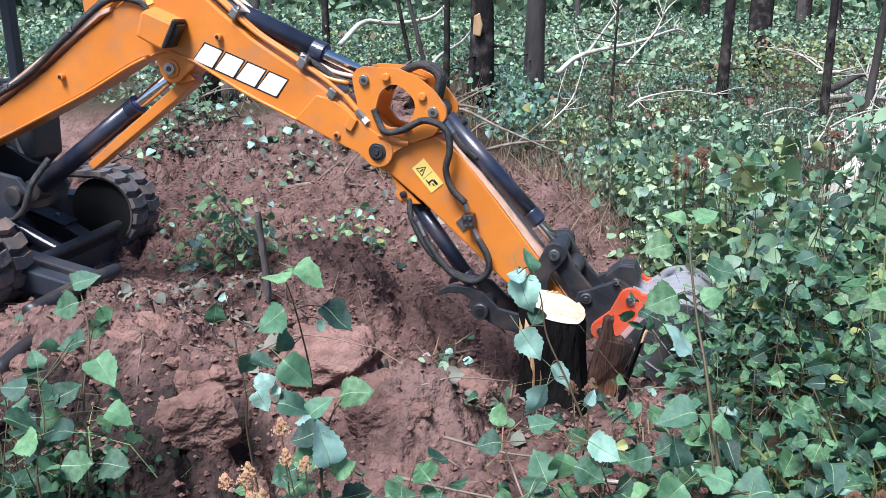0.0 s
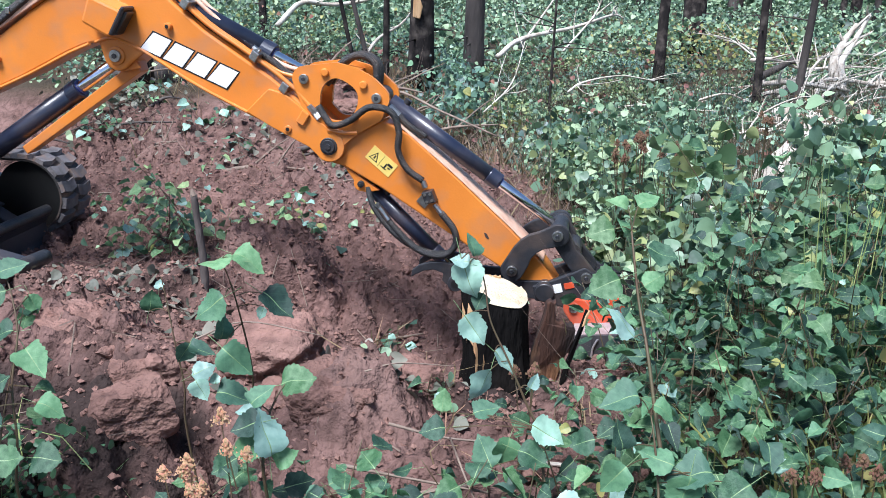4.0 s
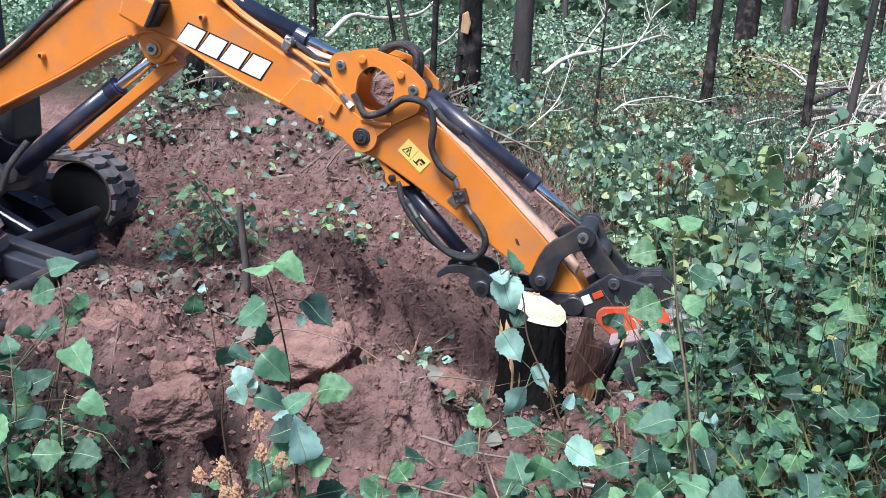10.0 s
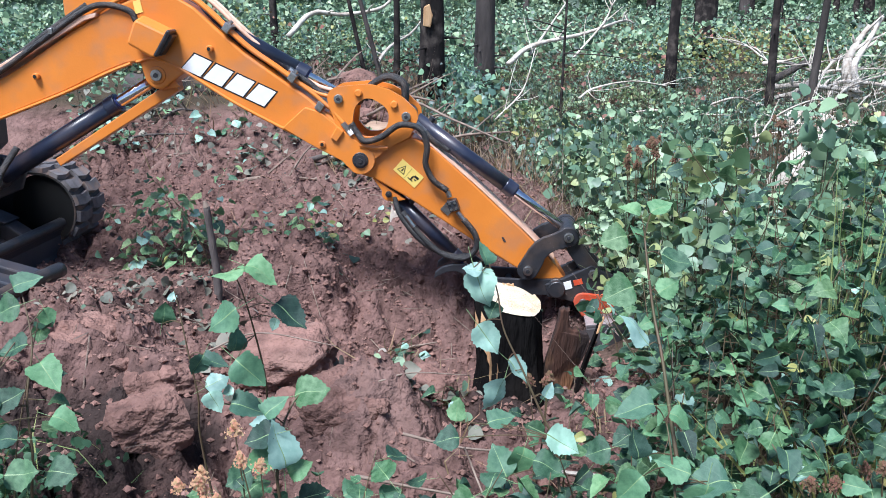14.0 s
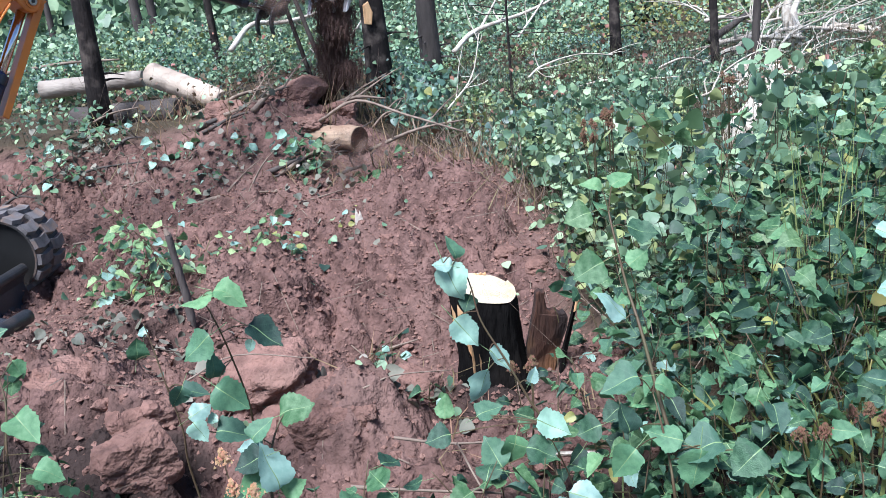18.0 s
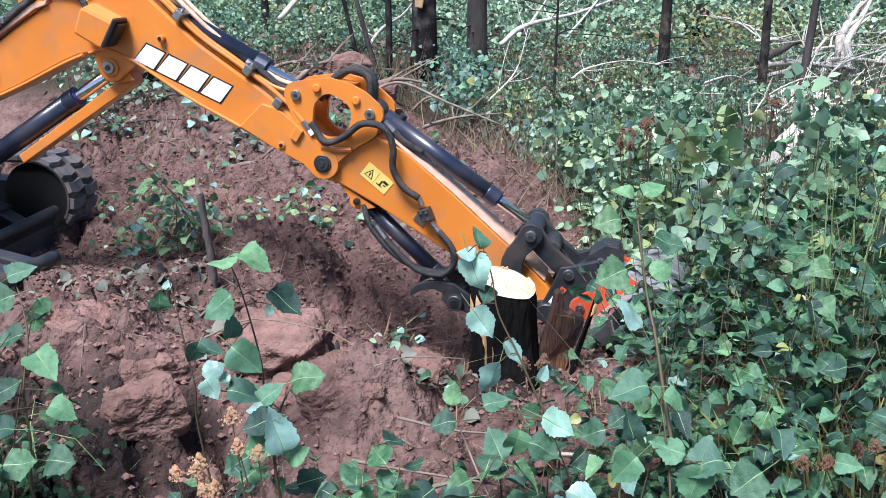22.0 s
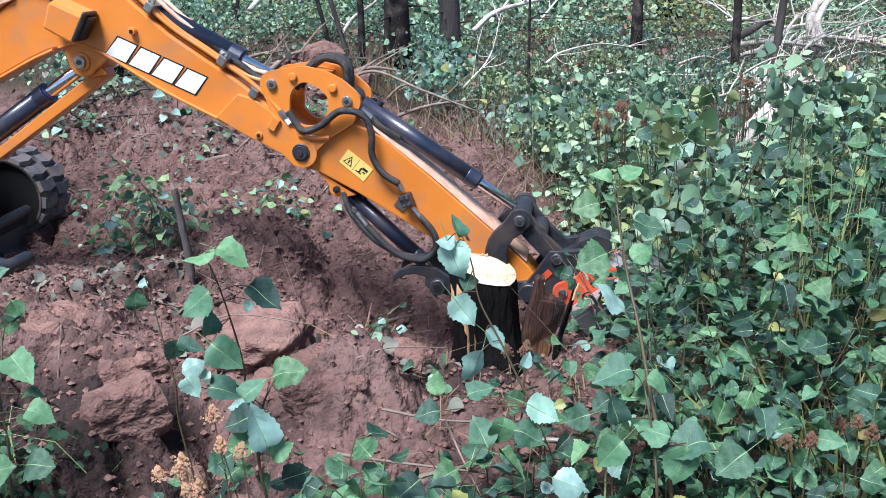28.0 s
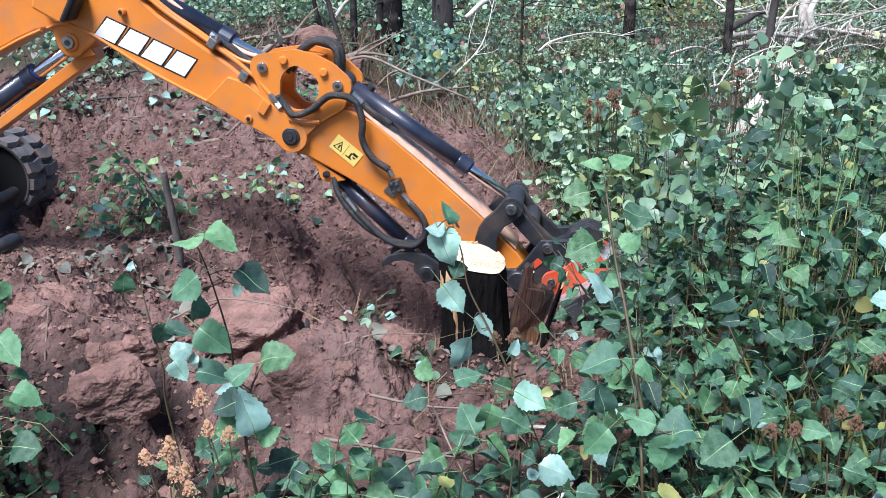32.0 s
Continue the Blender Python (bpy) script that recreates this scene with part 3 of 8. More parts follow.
def soil_slab(x, y, z, size, turn, tip, seed, label):
    """Flat block of caked soil broken from the bank: square shoulders, crumbling faces."""
    bm = bmesh.new()
    bmesh.ops.create_icosphere(bm, subdivisions=5, radius=1)
    s = Vector((seed * 2.9, seed * 1.7, 3))
    for v in bm.verts:
        d = v.co.normalized()
        k = (abs(d.x) ** 4 + abs(d.y) ** 4 + abs(d.z) ** 4) ** -0.25
        k *= 1 + 0.16 * noise.noise(d * 1.5 + s) + 0.13 * noise.fractal(d * 3.1 + s, 0.8, 2.1, 5) - 0.20 * max(0.0, 0.09 - abs(noise.noise(d * 3.3 + s))) / 0.09 * (0.4 + noise.noise(d * 1.3 - s))
        v.co = Vector((d.x * size[0], d.y * size[1], d.z * size[2])) * k
    ob = part("soil_slab", bm, M_STONE_SOIL, smooth=True)
    tagged(ob, label, "soil slab")
    ob.matrix_basis = pose(x, y, z, tip[0], tip[1], turn)
    return ob


soil_slab(-1.44, 3.46, 0.17, (0.25, 0.19, 0.10), -4, (8, 2), 4, "flat slab of caked red soil with a crack under it")
soil_slab(-0.47, 3.34, 0.16, (0.20, 0.15, 0.11), -14, (14, -3), 7, "tilted slab of caked red soil on the spoil")
soil_slab(-0.96, 3.24, 0.09, (0.15, 0.11, 0.09), 25, (6, 6), 11, "low crumbling block of red soil between larger ones")
soil_slab(-0.20, 2.94, 0.12, (0.17, 0.13, 0.12), 18, (18, 4), 15, "broad crumbling lump of red soil above the shoots")
soil_slab(0.12, 3.14, 0.10, (0.10, 0.08, 0.07), -25, (5, 10), 19, "small broken block of red soil near the stump")
boulder(-0.91, 2.87, 0.165, "large rough block of caked red soil beside a hollow", 3, 0.9, 20, 0.62)
boulder(-1.52, 3.20, 0.05, "small round pebble of soil on the slab", 9, 0.9, 0, 0.0)
boulder(0.85, 5.0, 0.08, "rounded reddish lump lying in the hole", 31, 0.7, 0, 0.3)
boulder(0.98, 4.75, 0.10, "rounded reddish lump lying in the hole", 33, 0.6, 40, 0.3)
scatter_clods()


# ---- the excavator ----
AXIS_X, AXIS_Y = -3.45, 5.11          # slew axis
FOOT_R, FOOT_Z = 0.75, 0.85           # boom foot: distance from the axis, height
REACH = 2.559                         # boom foot to arm pin
P_BOOMCYL, P_CYLBASE = (1.469, 0.393), (0.45, -0.27)
P_ARMCYL = (1.02, 1.02)               # arm cylinder's foot on the boom
P_REAR, P_FRONT = (-0.221, 0.259), (0.141, 0.311)
P_LOW, P_NOSE, P_THUMBCYL = (1.058, -0.202), (1.246, -0.241), (0.205, -0.125)
R_LINK, R_HLINK, R_COUP = 0.285, 0.255, 0.215
THUMB_PIN = (-0.430, -0.105)          # from the nose pin, thumb folded

excavator = thing("excavator", "orange compact excavator with charcoal house on rubber tracks", "excavator", at=pose(AXIS_X, AXIS_Y, 0))


def boss(x, z, y0, y1, r, bm=None, sides=24):
    return rod((x, y0, z), (x, y1, z), r, sides=sides, bm=bm)


def pin_head(x, z, y, parent, r=0.020, mat=None, name="pin"):
    """A grease pin's round head on the near face, with a dark bolt in it."""
    bm = boss(x, z, y - 0.012, y + 0.01, r)
    soften(bm, 0.003, 2)
    p = part(name, bm, mat or M_STEEL, parent, smooth=False)
    part("bolt", soften(boss(x, z, y - 0.018, y - 0.01, r * 0.45, sides=6), 0.001, 1), M_BLACK, p)
    return p


def build_boom():
    lower = [(-0.09, -0.06), (0.0, -0.10), (0.10, -0.075), (0.36, 0.030), (0.62, 0.135), (0.95, 0.275), (1.20, 0.398), (1.30, 0.440), (1.375, 0.455)]
    knee = arc(1.469, 0.393, 0.075, 205, 325, 8)
    front = [(1.62, 0.413), (1.87, 0.268), (2.10, 0.158), (2.32, 0.062), (2.47, -0.012)]
    nose_ = arc(REACH, 0.0, 0.082, 235, 395, 10)
    upper = [(2.47, 0.165), (2.27, 0.318), (2.10, 0.425), (1.93, 0.535), (1.78, 0.660), (1.68, 0.748), (1.60, 0.790), (1.50, 0.806), (1.40, 0.795),
             (1.24, 0.728), (0.97, 0.565), (0.71, 0.392), (0.40, 0.215), (0.1, 0.07), (-0.04, 0.09), (-0.10, 0.03)]
    bm = plate(lower + knee + front + nose_ + upper, -0.10, 0.10, 0.012)
    boom = part("boom", bm, M_ORANGE, excavator, "orange welded steel boom with dust and scuffs")
    # edge flanges along the lower side, slightly proud
    path = [(0.05, -0.106, -0.085), (0.36, -0.106, 0.030), (0.62, -0.106, 0.135), (0.95, -0.106, 0.272), (1.20, -0.106, 0.392), (1.33, -0.106, 0.446)]
    part("weld_seam", pipe(path, 0.009, 8), M_ORANGE, boom)
    path = [(1.36, -0.104, 0.455), (1.45, -0.104, 0.478), (1.53, -0.104, 0.458), (1.64, -0.104, 0.408), (1.87, -0.104, 0.275), (2.10, -0.104, 0.165), (2.32, -0.104, 0.068), (2.45, -0.104, 0.004)]
    part("weld_seam", pipe(path, 0.008, 8), M_ORANGE, boom)
    # cheek plate that carries the arm pin
    cheek = [(2.14, 0.150), (2.28, 0.075), (2.46, -0.01)] + arc(REACH, 0, 0.078, 240, 390, 8) + [(2.47, 0.15), (2.34, 0.245), (2.26, 0.265)]
    part("cheek_plate", plate(cheek, -0.118, -0.096, 0.004), M_ORANGE, boom)
    part("cheek_plate", plate(cheek, 0.096, 0.118, 0.004), M_ORANGE, boom)
    pin_head(REACH, 0, -0.122, boom, 0.033, M_BLACK, "arm_pin")
    part("pin_collar", soften(boss(REACH, 0, -0.126, -0.115, 0.043), 0.003, 1), M_BLACK, boom)
    # knee: boss of the boom cylinder
    part("knee_boss", soften(boss(1.469, 0.393, -0.112, 0.112, 0.046), 0.006, 2), M_ORANGE, boom)
    pin_head(1.469, 0.393, -0.114, boom, 0.030, M_STEEL, "knee_pin")
    # lamp hood on the near side
    hood = [(1.353, 0.574), (1.395, 0.680), (1.407, 0.696), (1.425, 0.694), (1.582, 0.628), (1.545, 0.580), (1.505, 0.512), (1.490, 0.505)]
    bm = plate(hood, -0.205, -0.098, 0.014)
    for v in bm.verts:
        if v.co.y < -0.15:
            v.co.z -= 0.018
    hood_ob = part("lamp_hood", bm, M_ORANGE, boom, "orange pressed-steel lamp hood")
    part("hood_lip", plate([(1.572, 0.638), (1.592, 0.628), (1.512, 0.494), (1.490, 0.502)], -0.208, -0.102, 0.010), M_BLACK, hood_ob)
    # black plate in place of the shade within the hood's open end
    part("hood_shade", plate([(1.580, 0.612), (1.596, 0.604), (1.528, 0.500), (1.512, 0.510)], -0.192, -0.120, 0.006), M_INK, hood_ob, "black plate standing for the shade in the open hood")
    part("warning_sticker", plate([(1.372, 0.70), (1.412, 0.712), (1.398, 0.775), (1.36, 0.762)], -0.1035, -0.0995, 0), M_YELLOW, boom)
    # studs
    for x, z in ((0.81, 0.355), (1.76, 0.543), (2.355, 0.075)):
        s = part("stud", soften(boss(x, z, -0.128, -0.098, 0.018), 0.004, 2), M_ORANGE, boom)
        part("stud_hole", boss(x, z, -0.131, -0.125, 0.009), M_INK, s)
    # lettering on the boom side as four plain white shapes with a dark edge
    d = Vector((2.075 - 1.625, 0.345 - 0.53)).normalized()
    n = Vector((-d[1], d[0]))
    for i in range(4):
        o = Vector((1.603, 0.436)) + d * (0.122 * i)
        for mat, grow, y in ((M_INK, 0.007, -0.1018), (M_WHITE, 0.0, -0.1045)):
            a, h = 0.106 + grow, 0.098 + grow
            q = [o - d * grow - n * grow, o + d * a - n * grow, o + d * (a - 0.004) + n * h, o + d * 0.004 - d * grow + n * h]
            cut = [(p[0] + (0.035 if k > 1 else 0) * d[0], p[1] + (0.035 if k > 1 else 0) * d[1]) for k, p in enumerate(q)]
            part("logo_block" if mat is M_WHITE else "logo_edge", plate(cut, y, -0.098, 0.0), mat, boom)
    # steel tubes along the upper edge, in clips
    for k, (off, y) in enumerate(((0.020, -0.095), (0.020, -0.062), (0.055, -0.030), (0.055, 0.03))):
        top = [(1.02, 0.60), (1.24, 0.735), (1.42, 0.808), (1.55, 0.815), (1.70, 0.752), (1.93, 0.555), (2.10, 0.445), (2.27, 0.335), (2.40, 0.235 if k < 1 else 0.30)]
        part("hydraulic_tube", pipe([(x + off * 0.45, y, z + off * 0.8) for x, z in top], 0.0115, 10, steps=5), M_ORANGE if k < 2 else M_ORANGE_WORN, boom, smooth=True)
    for x, z in ((1.845, 0.655), (2.185, 0.42), (2.33, 0.275)):
        clip = part("tube_clip", plate([(x - 0.02, z - 0.01), (x + 0.012, z - 0.035), (x + 0.038, z + 0.005), (x + 0.005, z + 0.03)], -0.122, 0.05, 0.004), M_STEEL, boom)
        part("clip_bolt", rod((x + 0.01, -0.09, z), (x + 0.032, -0.09, z + 0.032), 0.009, sides=6), M_STEEL, clip)
    # clip bracket and end fittings
    part("tube_bracket", plate([(2.40, 0.115), (2.435, 0.095), (2.47, 0.15), (2.435, 0.175)], -0.135, -0.10, 0.004), M_ORANGE, boom)
    part("tube_end", rod((2.40, -0.097, 0.262), (2.475, -0.105, 0.178), 0.0145), M_ORANGE, boom)
    fit = part("hose_fitting", rod((2.462, -0.104, 0.192), (2.498, -0.110, 0.152), 0.019, sides=6), M_STEEL, boom)
    part("fitting_collar", rod((2.495, -0.110, 0.155), (2.515, -0.114, 0.134), 0.017), M_WHITE, fit)
    for y, dz in ((-0.05, 0), (-0.01, 0.012)):
        part("bent_hose", pipe([(2.20, y, 0.425 + dz), (2.27, y, 0.385 + dz), (2.33, y, 0.34), (2.44, y, 0.31), (2.52, y, 0.315)], 0.017, 10), M_HOSE, boom, smooth=True)
        part("hose_fitting", rod((2.165, y, 0.452 + dz), (2.205, y, 0.422 + dz), 0.018, sides=8), M_STEEL, boom)
    # hoses and worn cover along the rear slope
    part("hose_cover", plate([(0.28, 0.160), (0.36, 0.215), (1.10, 0.655), (1.16, 0.675), (1.17, 0.70), (1.07, 0.675), (0.34, 0.245), (0.26, 0.19)], -0.118, 0.06, 0.004), M_ORANGE_WORN, boom, "rubbed orange hose cover")
    part("hose", pipe([(-0.1, -0.09, 0.22), (0.22, -0.112, 0.215), (0.55, -0.118, 0.335), (0.85, -0.118, 0.535), (1.10, -0.115, 0.705), (1.22, -0.110, 0.740), (1.34, -0.108, 0.715), (1.375, -0.108, 0.665)], 0.016, 10), M_HOSE, boom, smooth=True)
    part("hose", pipe([(-0.1, -0.04, 0.24), (0.25, -0.06, 0.25), (0.6, -0.08, 0.395), (0.9, -0.08, 0.60), (1.1, -0.07, 0.735)], 0.016, 10), M_HOSE, boom, smooth=True)
    for x, z in ((0.46, 0.31), (0.92, 0.60)):
        part("hose_clip", block(x - 0.012, x + 0.012, -0.138, -0.02, z - 0.02, z + 0.012, 0.003), M_STEEL, boom)
    # lug for the arm cylinder's foot
    for y in (-0.075, 0.055):
        part("cylinder_lug", plate([(0.98, 0.57), (1.28, 0.74), (1.14, 0.99)] + arc(P_ARMCYL[0], P_ARMCYL[1], 0.06, 20, 190, 6), y, y + 0.02, 0.004), M_ORANGE, boom)
    part("boom_foot", soften(boss(0, 0, -0.13, 0.13, 0.075), 0.006, 2), M_ORANGE, boom)
    return boom


def build_arm():
    body = [(-0.06, -0.055), (0.0, -0.085), (0.10, -0.072), (0.31, -0.100), (0.82, -0.200), (1.04, -0.238), (1.20, -0.270)] + arc(P_NOSE[0], P_NOSE[1], 0.062, 250, 400, 8) + \
           [(1.20, -0.135), (0.97, -0.030), (0.62, 0.105), (0.34, 0.205), (0.20, 0.215), (0.10, 0.115), (-0.03, 0.085), (-0.10, 0.05)]
    arm = part("arm", plate(body, -0.085, 0.085, 0.008), M_ORANGE, excavator, "orange tapering dipper arm, paint rubbed on top")
    part("top_wear", plate([(0.22, 0.245), (0.62, 0.109), (0.97, -0.026), (1.18, -0.118), (1.18, -0.113), (0.97, -0.021), (0.62, 0.114), (0.22, 0.250)], -0.082, 0.082, 0), M_ORANGE_WORN, arm, "rubbed pinkish top plate")
    ear = arc(P_REAR[0], P_REAR[1], 0.062, 120, 215, 6) + [(-0.175, 0.115), (-0.13, 0.03), (-0.06, -0.02), (0.06, 0.02), (0.115, 0.12), (0.20, 0.22)] + arc(P_FRONT[0] + 0.005, P_FRONT[1], 0.058, -30, 70, 6) + \
          [(0.09, 0.395), (0.0, 0.405), (-0.10, 0.392), (-0.19, 0.345)]
    hole = [(-0.105, 0.155), (-0.03, 0.125), (0.045, 0.165), (0.065, 0.235), (0.04, 0.30), (-0.03, 0.325), (-0.09, 0.315), (-0.125, 0.25)]
    hole = [(p.x, p.z) for p in smooth_path([(x, 0, z) for x, z in hole + hole[:1]], 5)[:-1]]
    for y0, y1 in ((-0.112, -0.088), (0.088, 0.112)):
        e = part("ear_plate", plate(ear, y0, y1, 0.0, hole=hole), M_ORANGE, arm, "orange ear plate with a large opening")
        if y0 < 0:
            for x, z in ((-0.135, 0.328), (0.06, 0.345), (0.072, 0.178)):
                part("ear_boss", soften(boss(x, z, -0.128, -0.108, 0.020), 0.006, 2), M_ORANGE, e)
            rib = pipe([(-0.03, -0.114, 0.075), (0.04, -0.114, 0.090), (0.11, -0.112, 0.120)], 0.014, 8)
            part("cross_rib", rib, M_ORANGE, e)
    part("ear_web", plate([(-0.13, 0.09), (-0.03, 0.07), (0.07, 0.105), (0.18, 0.20), (0.165, 0.21), (0.06, 0.125), (-0.03, 0.092), (-0.12, 0.108)], -0.09, 0.09, 0.003), M_ORANGE, arm)
    part("ear_web", plate([(-0.20, 0.315), (-0.10, 0.37), (0.0, 0.385), (0.0, 0.37), (-0.10, 0.355), (-0.19, 0.30)], -0.09, 0.09, 0.003), M_ORANGE, arm)
    for x, z in (P_REAR, P_FRONT):
        pin_head(x, z, -0.114, arm, 0.024, M_STEEL)
    # foot lug of the thumb cylinder
    for y in (-0.07, 0.045):
        part("thumb_lug", plate([(0.08, -0.07), (0.30, -0.12), (0.25, -0.155)] + arc(P_THUMBCYL[0], P_THUMBCYL[1], 0.040, -60, -180, 6), y, y + 0.025, 0.004), M_ORANGE, arm)
    pin_head(P_THUMBCYL[0], P_THUMBCYL[1], -0.075, arm, 0.017, M_BLACK)
    # safety sticker: yellow plate, thin black frame lines and simple shapes
    c, u = Vector((0.205, 0.088)), Vector((0.945, -0.325)).normalized()
    v = Vector((-u[1], u[0]))

    def patch(name, x0, x1, z0, z1, mat, y, parent):
        q = [c + u * a + v * b for a, b in ((x0, z0), (x1, z0), (x1, z1), (x0, z1))]
        return part(name, plate([tuple(p) for p in q], y, -0.084, 0), mat, parent)
    st = patch("safety_sticker", 0, 0.150, -0.078, 0, M_YELLOW, -0.0875, arm)
    patch("sticker_line", 0.072, 0.0735, -0.072, -0.006, M_INK, -0.0885, st)
    tri = [c + u * a + v * b for a, b in ((0.012, -0.062), (0.062, -0.062), (0.037, -0.014))]
    part("warning_triangle", plate([tuple(p) for p in tri], -0.0883, -0.0875, 0), M_INK, st)
    tri = [c + u * a + v * b for a, b in ((0.019, -0.058), (0.055, -0.058), (0.037, -0.023))]
    part("triangle_field", plate([tuple(p) for p in tri], -0.0892, -0.0880, 0), M_YELLOW, st)
    patch("pictogram_bar", 0.034, 0.041, -0.053, -0.034, M_INK, -0.090, st)
    for x0, x1, z0, z1 in ((0.085, 0.118, -0.060, -0.055), (0.100, 0.108, -0.055, -0.030), (0.108, 0.136, -0.034, -0.022), (0.118, 0.132, -0.046, -0.040)):
        patch("pictogram_bar", x0, x1, z0, z1, M_INK, -0.0890, st)
    # valve block with its plate
    q = Vector((0.545, -0.032))
    base = patch("valve_plate", 0.330, 0.385, -0.072, -0.005, M_STEEL, -0.093, arm)
    vb = [(q[0] - 0.038, q[1] + 0.008), (q[0] + 0.002, q[1] - 0.036), (q[0] + 0.045, q[1] - 0.004), (q[0] + 0.005, q[1] + 0.040)]
    valve = part("valve_block", plate(vb, -0.150, -0.090, 0.004), M_BLACK, arm)
    for dx, dz in ((-0.018, 0.008), (0.004, -0.02), (0.024, -0.002), (0.004, 0.022)):
        part("valve_port", boss(q[0] + dx, q[1] + dz, -0.156, -0.149, 0.007, sides=8), M_STEEL, valve)
    part("valve_fitting", rod((q[0] - 0.030, -0.122, q[1] + 0.035), (q[0] - 0.055, -0.122, q[1] + 0.062), 0.015, sides=8), M_STEEL, valve)
    part("valve_fitting", rod((q[0] + 0.040, -0.122, q[1] - 0.025), (q[0] + 0.085, -0.122, q[1] - 0.050), 0.014, sides=8), M_STEEL, valve)
    # hose from the boom to the valve and round below the arm
    part("hose", pipe([(-0.115, -0.113, 0.165), (-0.065, -0.118, 0.13), (-0.01, -0.135, 0.11), (0.06, -0.140, 0.165), (0.13, -0.150, 0.265), (0.235, -0.150, 0.285), (0.300, -0.145, 0.215), (0.33, -0.135, 0.12), (0.40, -0.128, 0.055), (0.49, -0.122, 0.03)], 0.0165, 12), M_HOSE, arm, smooth=True)
    part("hose", pipe([(0.63, -0.122, -0.082), (0.72, -0.125, -0.135), (0.755, -0.12, -0.205), (0.72, -0.11, -0.285), (0.60, -0.10, -0.315), (0.45, -0.09, -0.265), (0.31, -0.085, -0.185)], 0.0165, 12), M_HOSE, arm, smooth=True)
    part("hose", pipe([(0.24, -0.06, -0.13), (0.30, -0.085, -0.20), (0.42, -0.09, -0.275), (0.54, -0.08, -0.315), (0.66, -0.06, -0.315), (0.74, -0.02, -0.29)], 0.015, 10), M_HOSE, arm, smooth=True)
    part("hose_fitting", rod((0.335, -0.088, -0.195), (0.40, -0.09, -0.235), 0.017, sides=8), M_STEEL, arm)
    # arched hoses over the ear
    for y in (-0.03, 0.035):
        part("hose", pipe([(-0.13, y, 0.26), (-0.10, y, 0.37), (-0.03, y, 0.45), (0.06, y, 0.445), (0.10, y, 0.36), (0.105, y, 0.30)], 0.018, 10), M_HOSE, arm, smooth=True)
    part("hose_fitting", rod((0.20, -0.045, 0.285), (0.26, -0.045, 0.262), 0.017, sides=8), M_STEEL, arm)
    part("hose", pipe([(0.26, -0.045, 0.262), (0.32, -0.045, 0.235), (0.42, -0.03, 0.215)], 0.015, 8), M_HOSE, arm, smooth=True)
    # scuffs at the tip
    part("tip_scuff", plate([(0.86, -0.10), (0.875, -0.118), (0.89, -0.122), (0.893, -0.116), (0.872, -0.098)], -0.0872, -0.0845, 0), M_BLACK, arm, "dark scrape in the paint")
    pin_head(P_LOW[0], P_LOW[1], -0.150, arm, 0.026, M_STEEL)
    part("pin_bar", boss(P_LOW[0], P_LOW[1], -0.145, 0.145, 0.024), M_STEEL, arm)
    part("nose_boss", soften(boss(P_NOSE[0], P_NOSE[1], -0.115, 0.115, 0.05), 0.004, 1), M_BLACK, arm)
    return arm


def build_links():
    # curved side links, from the arm to the bucket cylinder's end; origin at the arm pin, x towards the far pin
    band = arc(0, 0, 0.058, 95, 300, 9) + [(0.075, -0.032), (0.11, -0.012), (0.15, -0.006), (0.19, -0.012), (0.22, -0.030)] + arc(R_LINK, 0, 0.056, -95, 95, 9) + [(0.23, 0.068), (0.18, 0.088), (0.13, 0.094), (0.08, 0.086)]
    side = part("side_link", plate(band, -0.145, -0.118, 0.006), M_BLACK, excavator, "black curved steel link")
    part("far_plate", plate(band, 0.118, 0.145, 0.006), M_BLACK, side)
    part("pin", boss(R_LINK, 0, -0.15, 0.15, 0.024), M_STEEL, side)
    pin_head(R_LINK, 0, -0.150, side, 0.026)
    pin_head(0, 0, -0.150, side, 0.026)
    part("pin_tube", boss(R_LINK, 0, -0.11, 0.11, 0.046), M_BLACK, side)
    # straight double link to the coupler
    h = arc(0, 0, 0.050, 90, 270, 8) + [(0.12, -0.052)] + arc(R_HLINK, 0, 0.046, -90, 90, 8) + [(0.12, 0.034)]
    hl = part("bucket_link", plate(h, -0.112, -0.080, 0.006), M_BLACK, excavator, "black forged bucket link")
    part("far_plate", plate(h, 0.080, 0.112, 0.006), M_BLACK, hl)
    part("cross_tube", rod((0.12, -0.09, 0), (0.12, 0.09, 0), 0.045), M_BLACK, hl)
    return side, hl


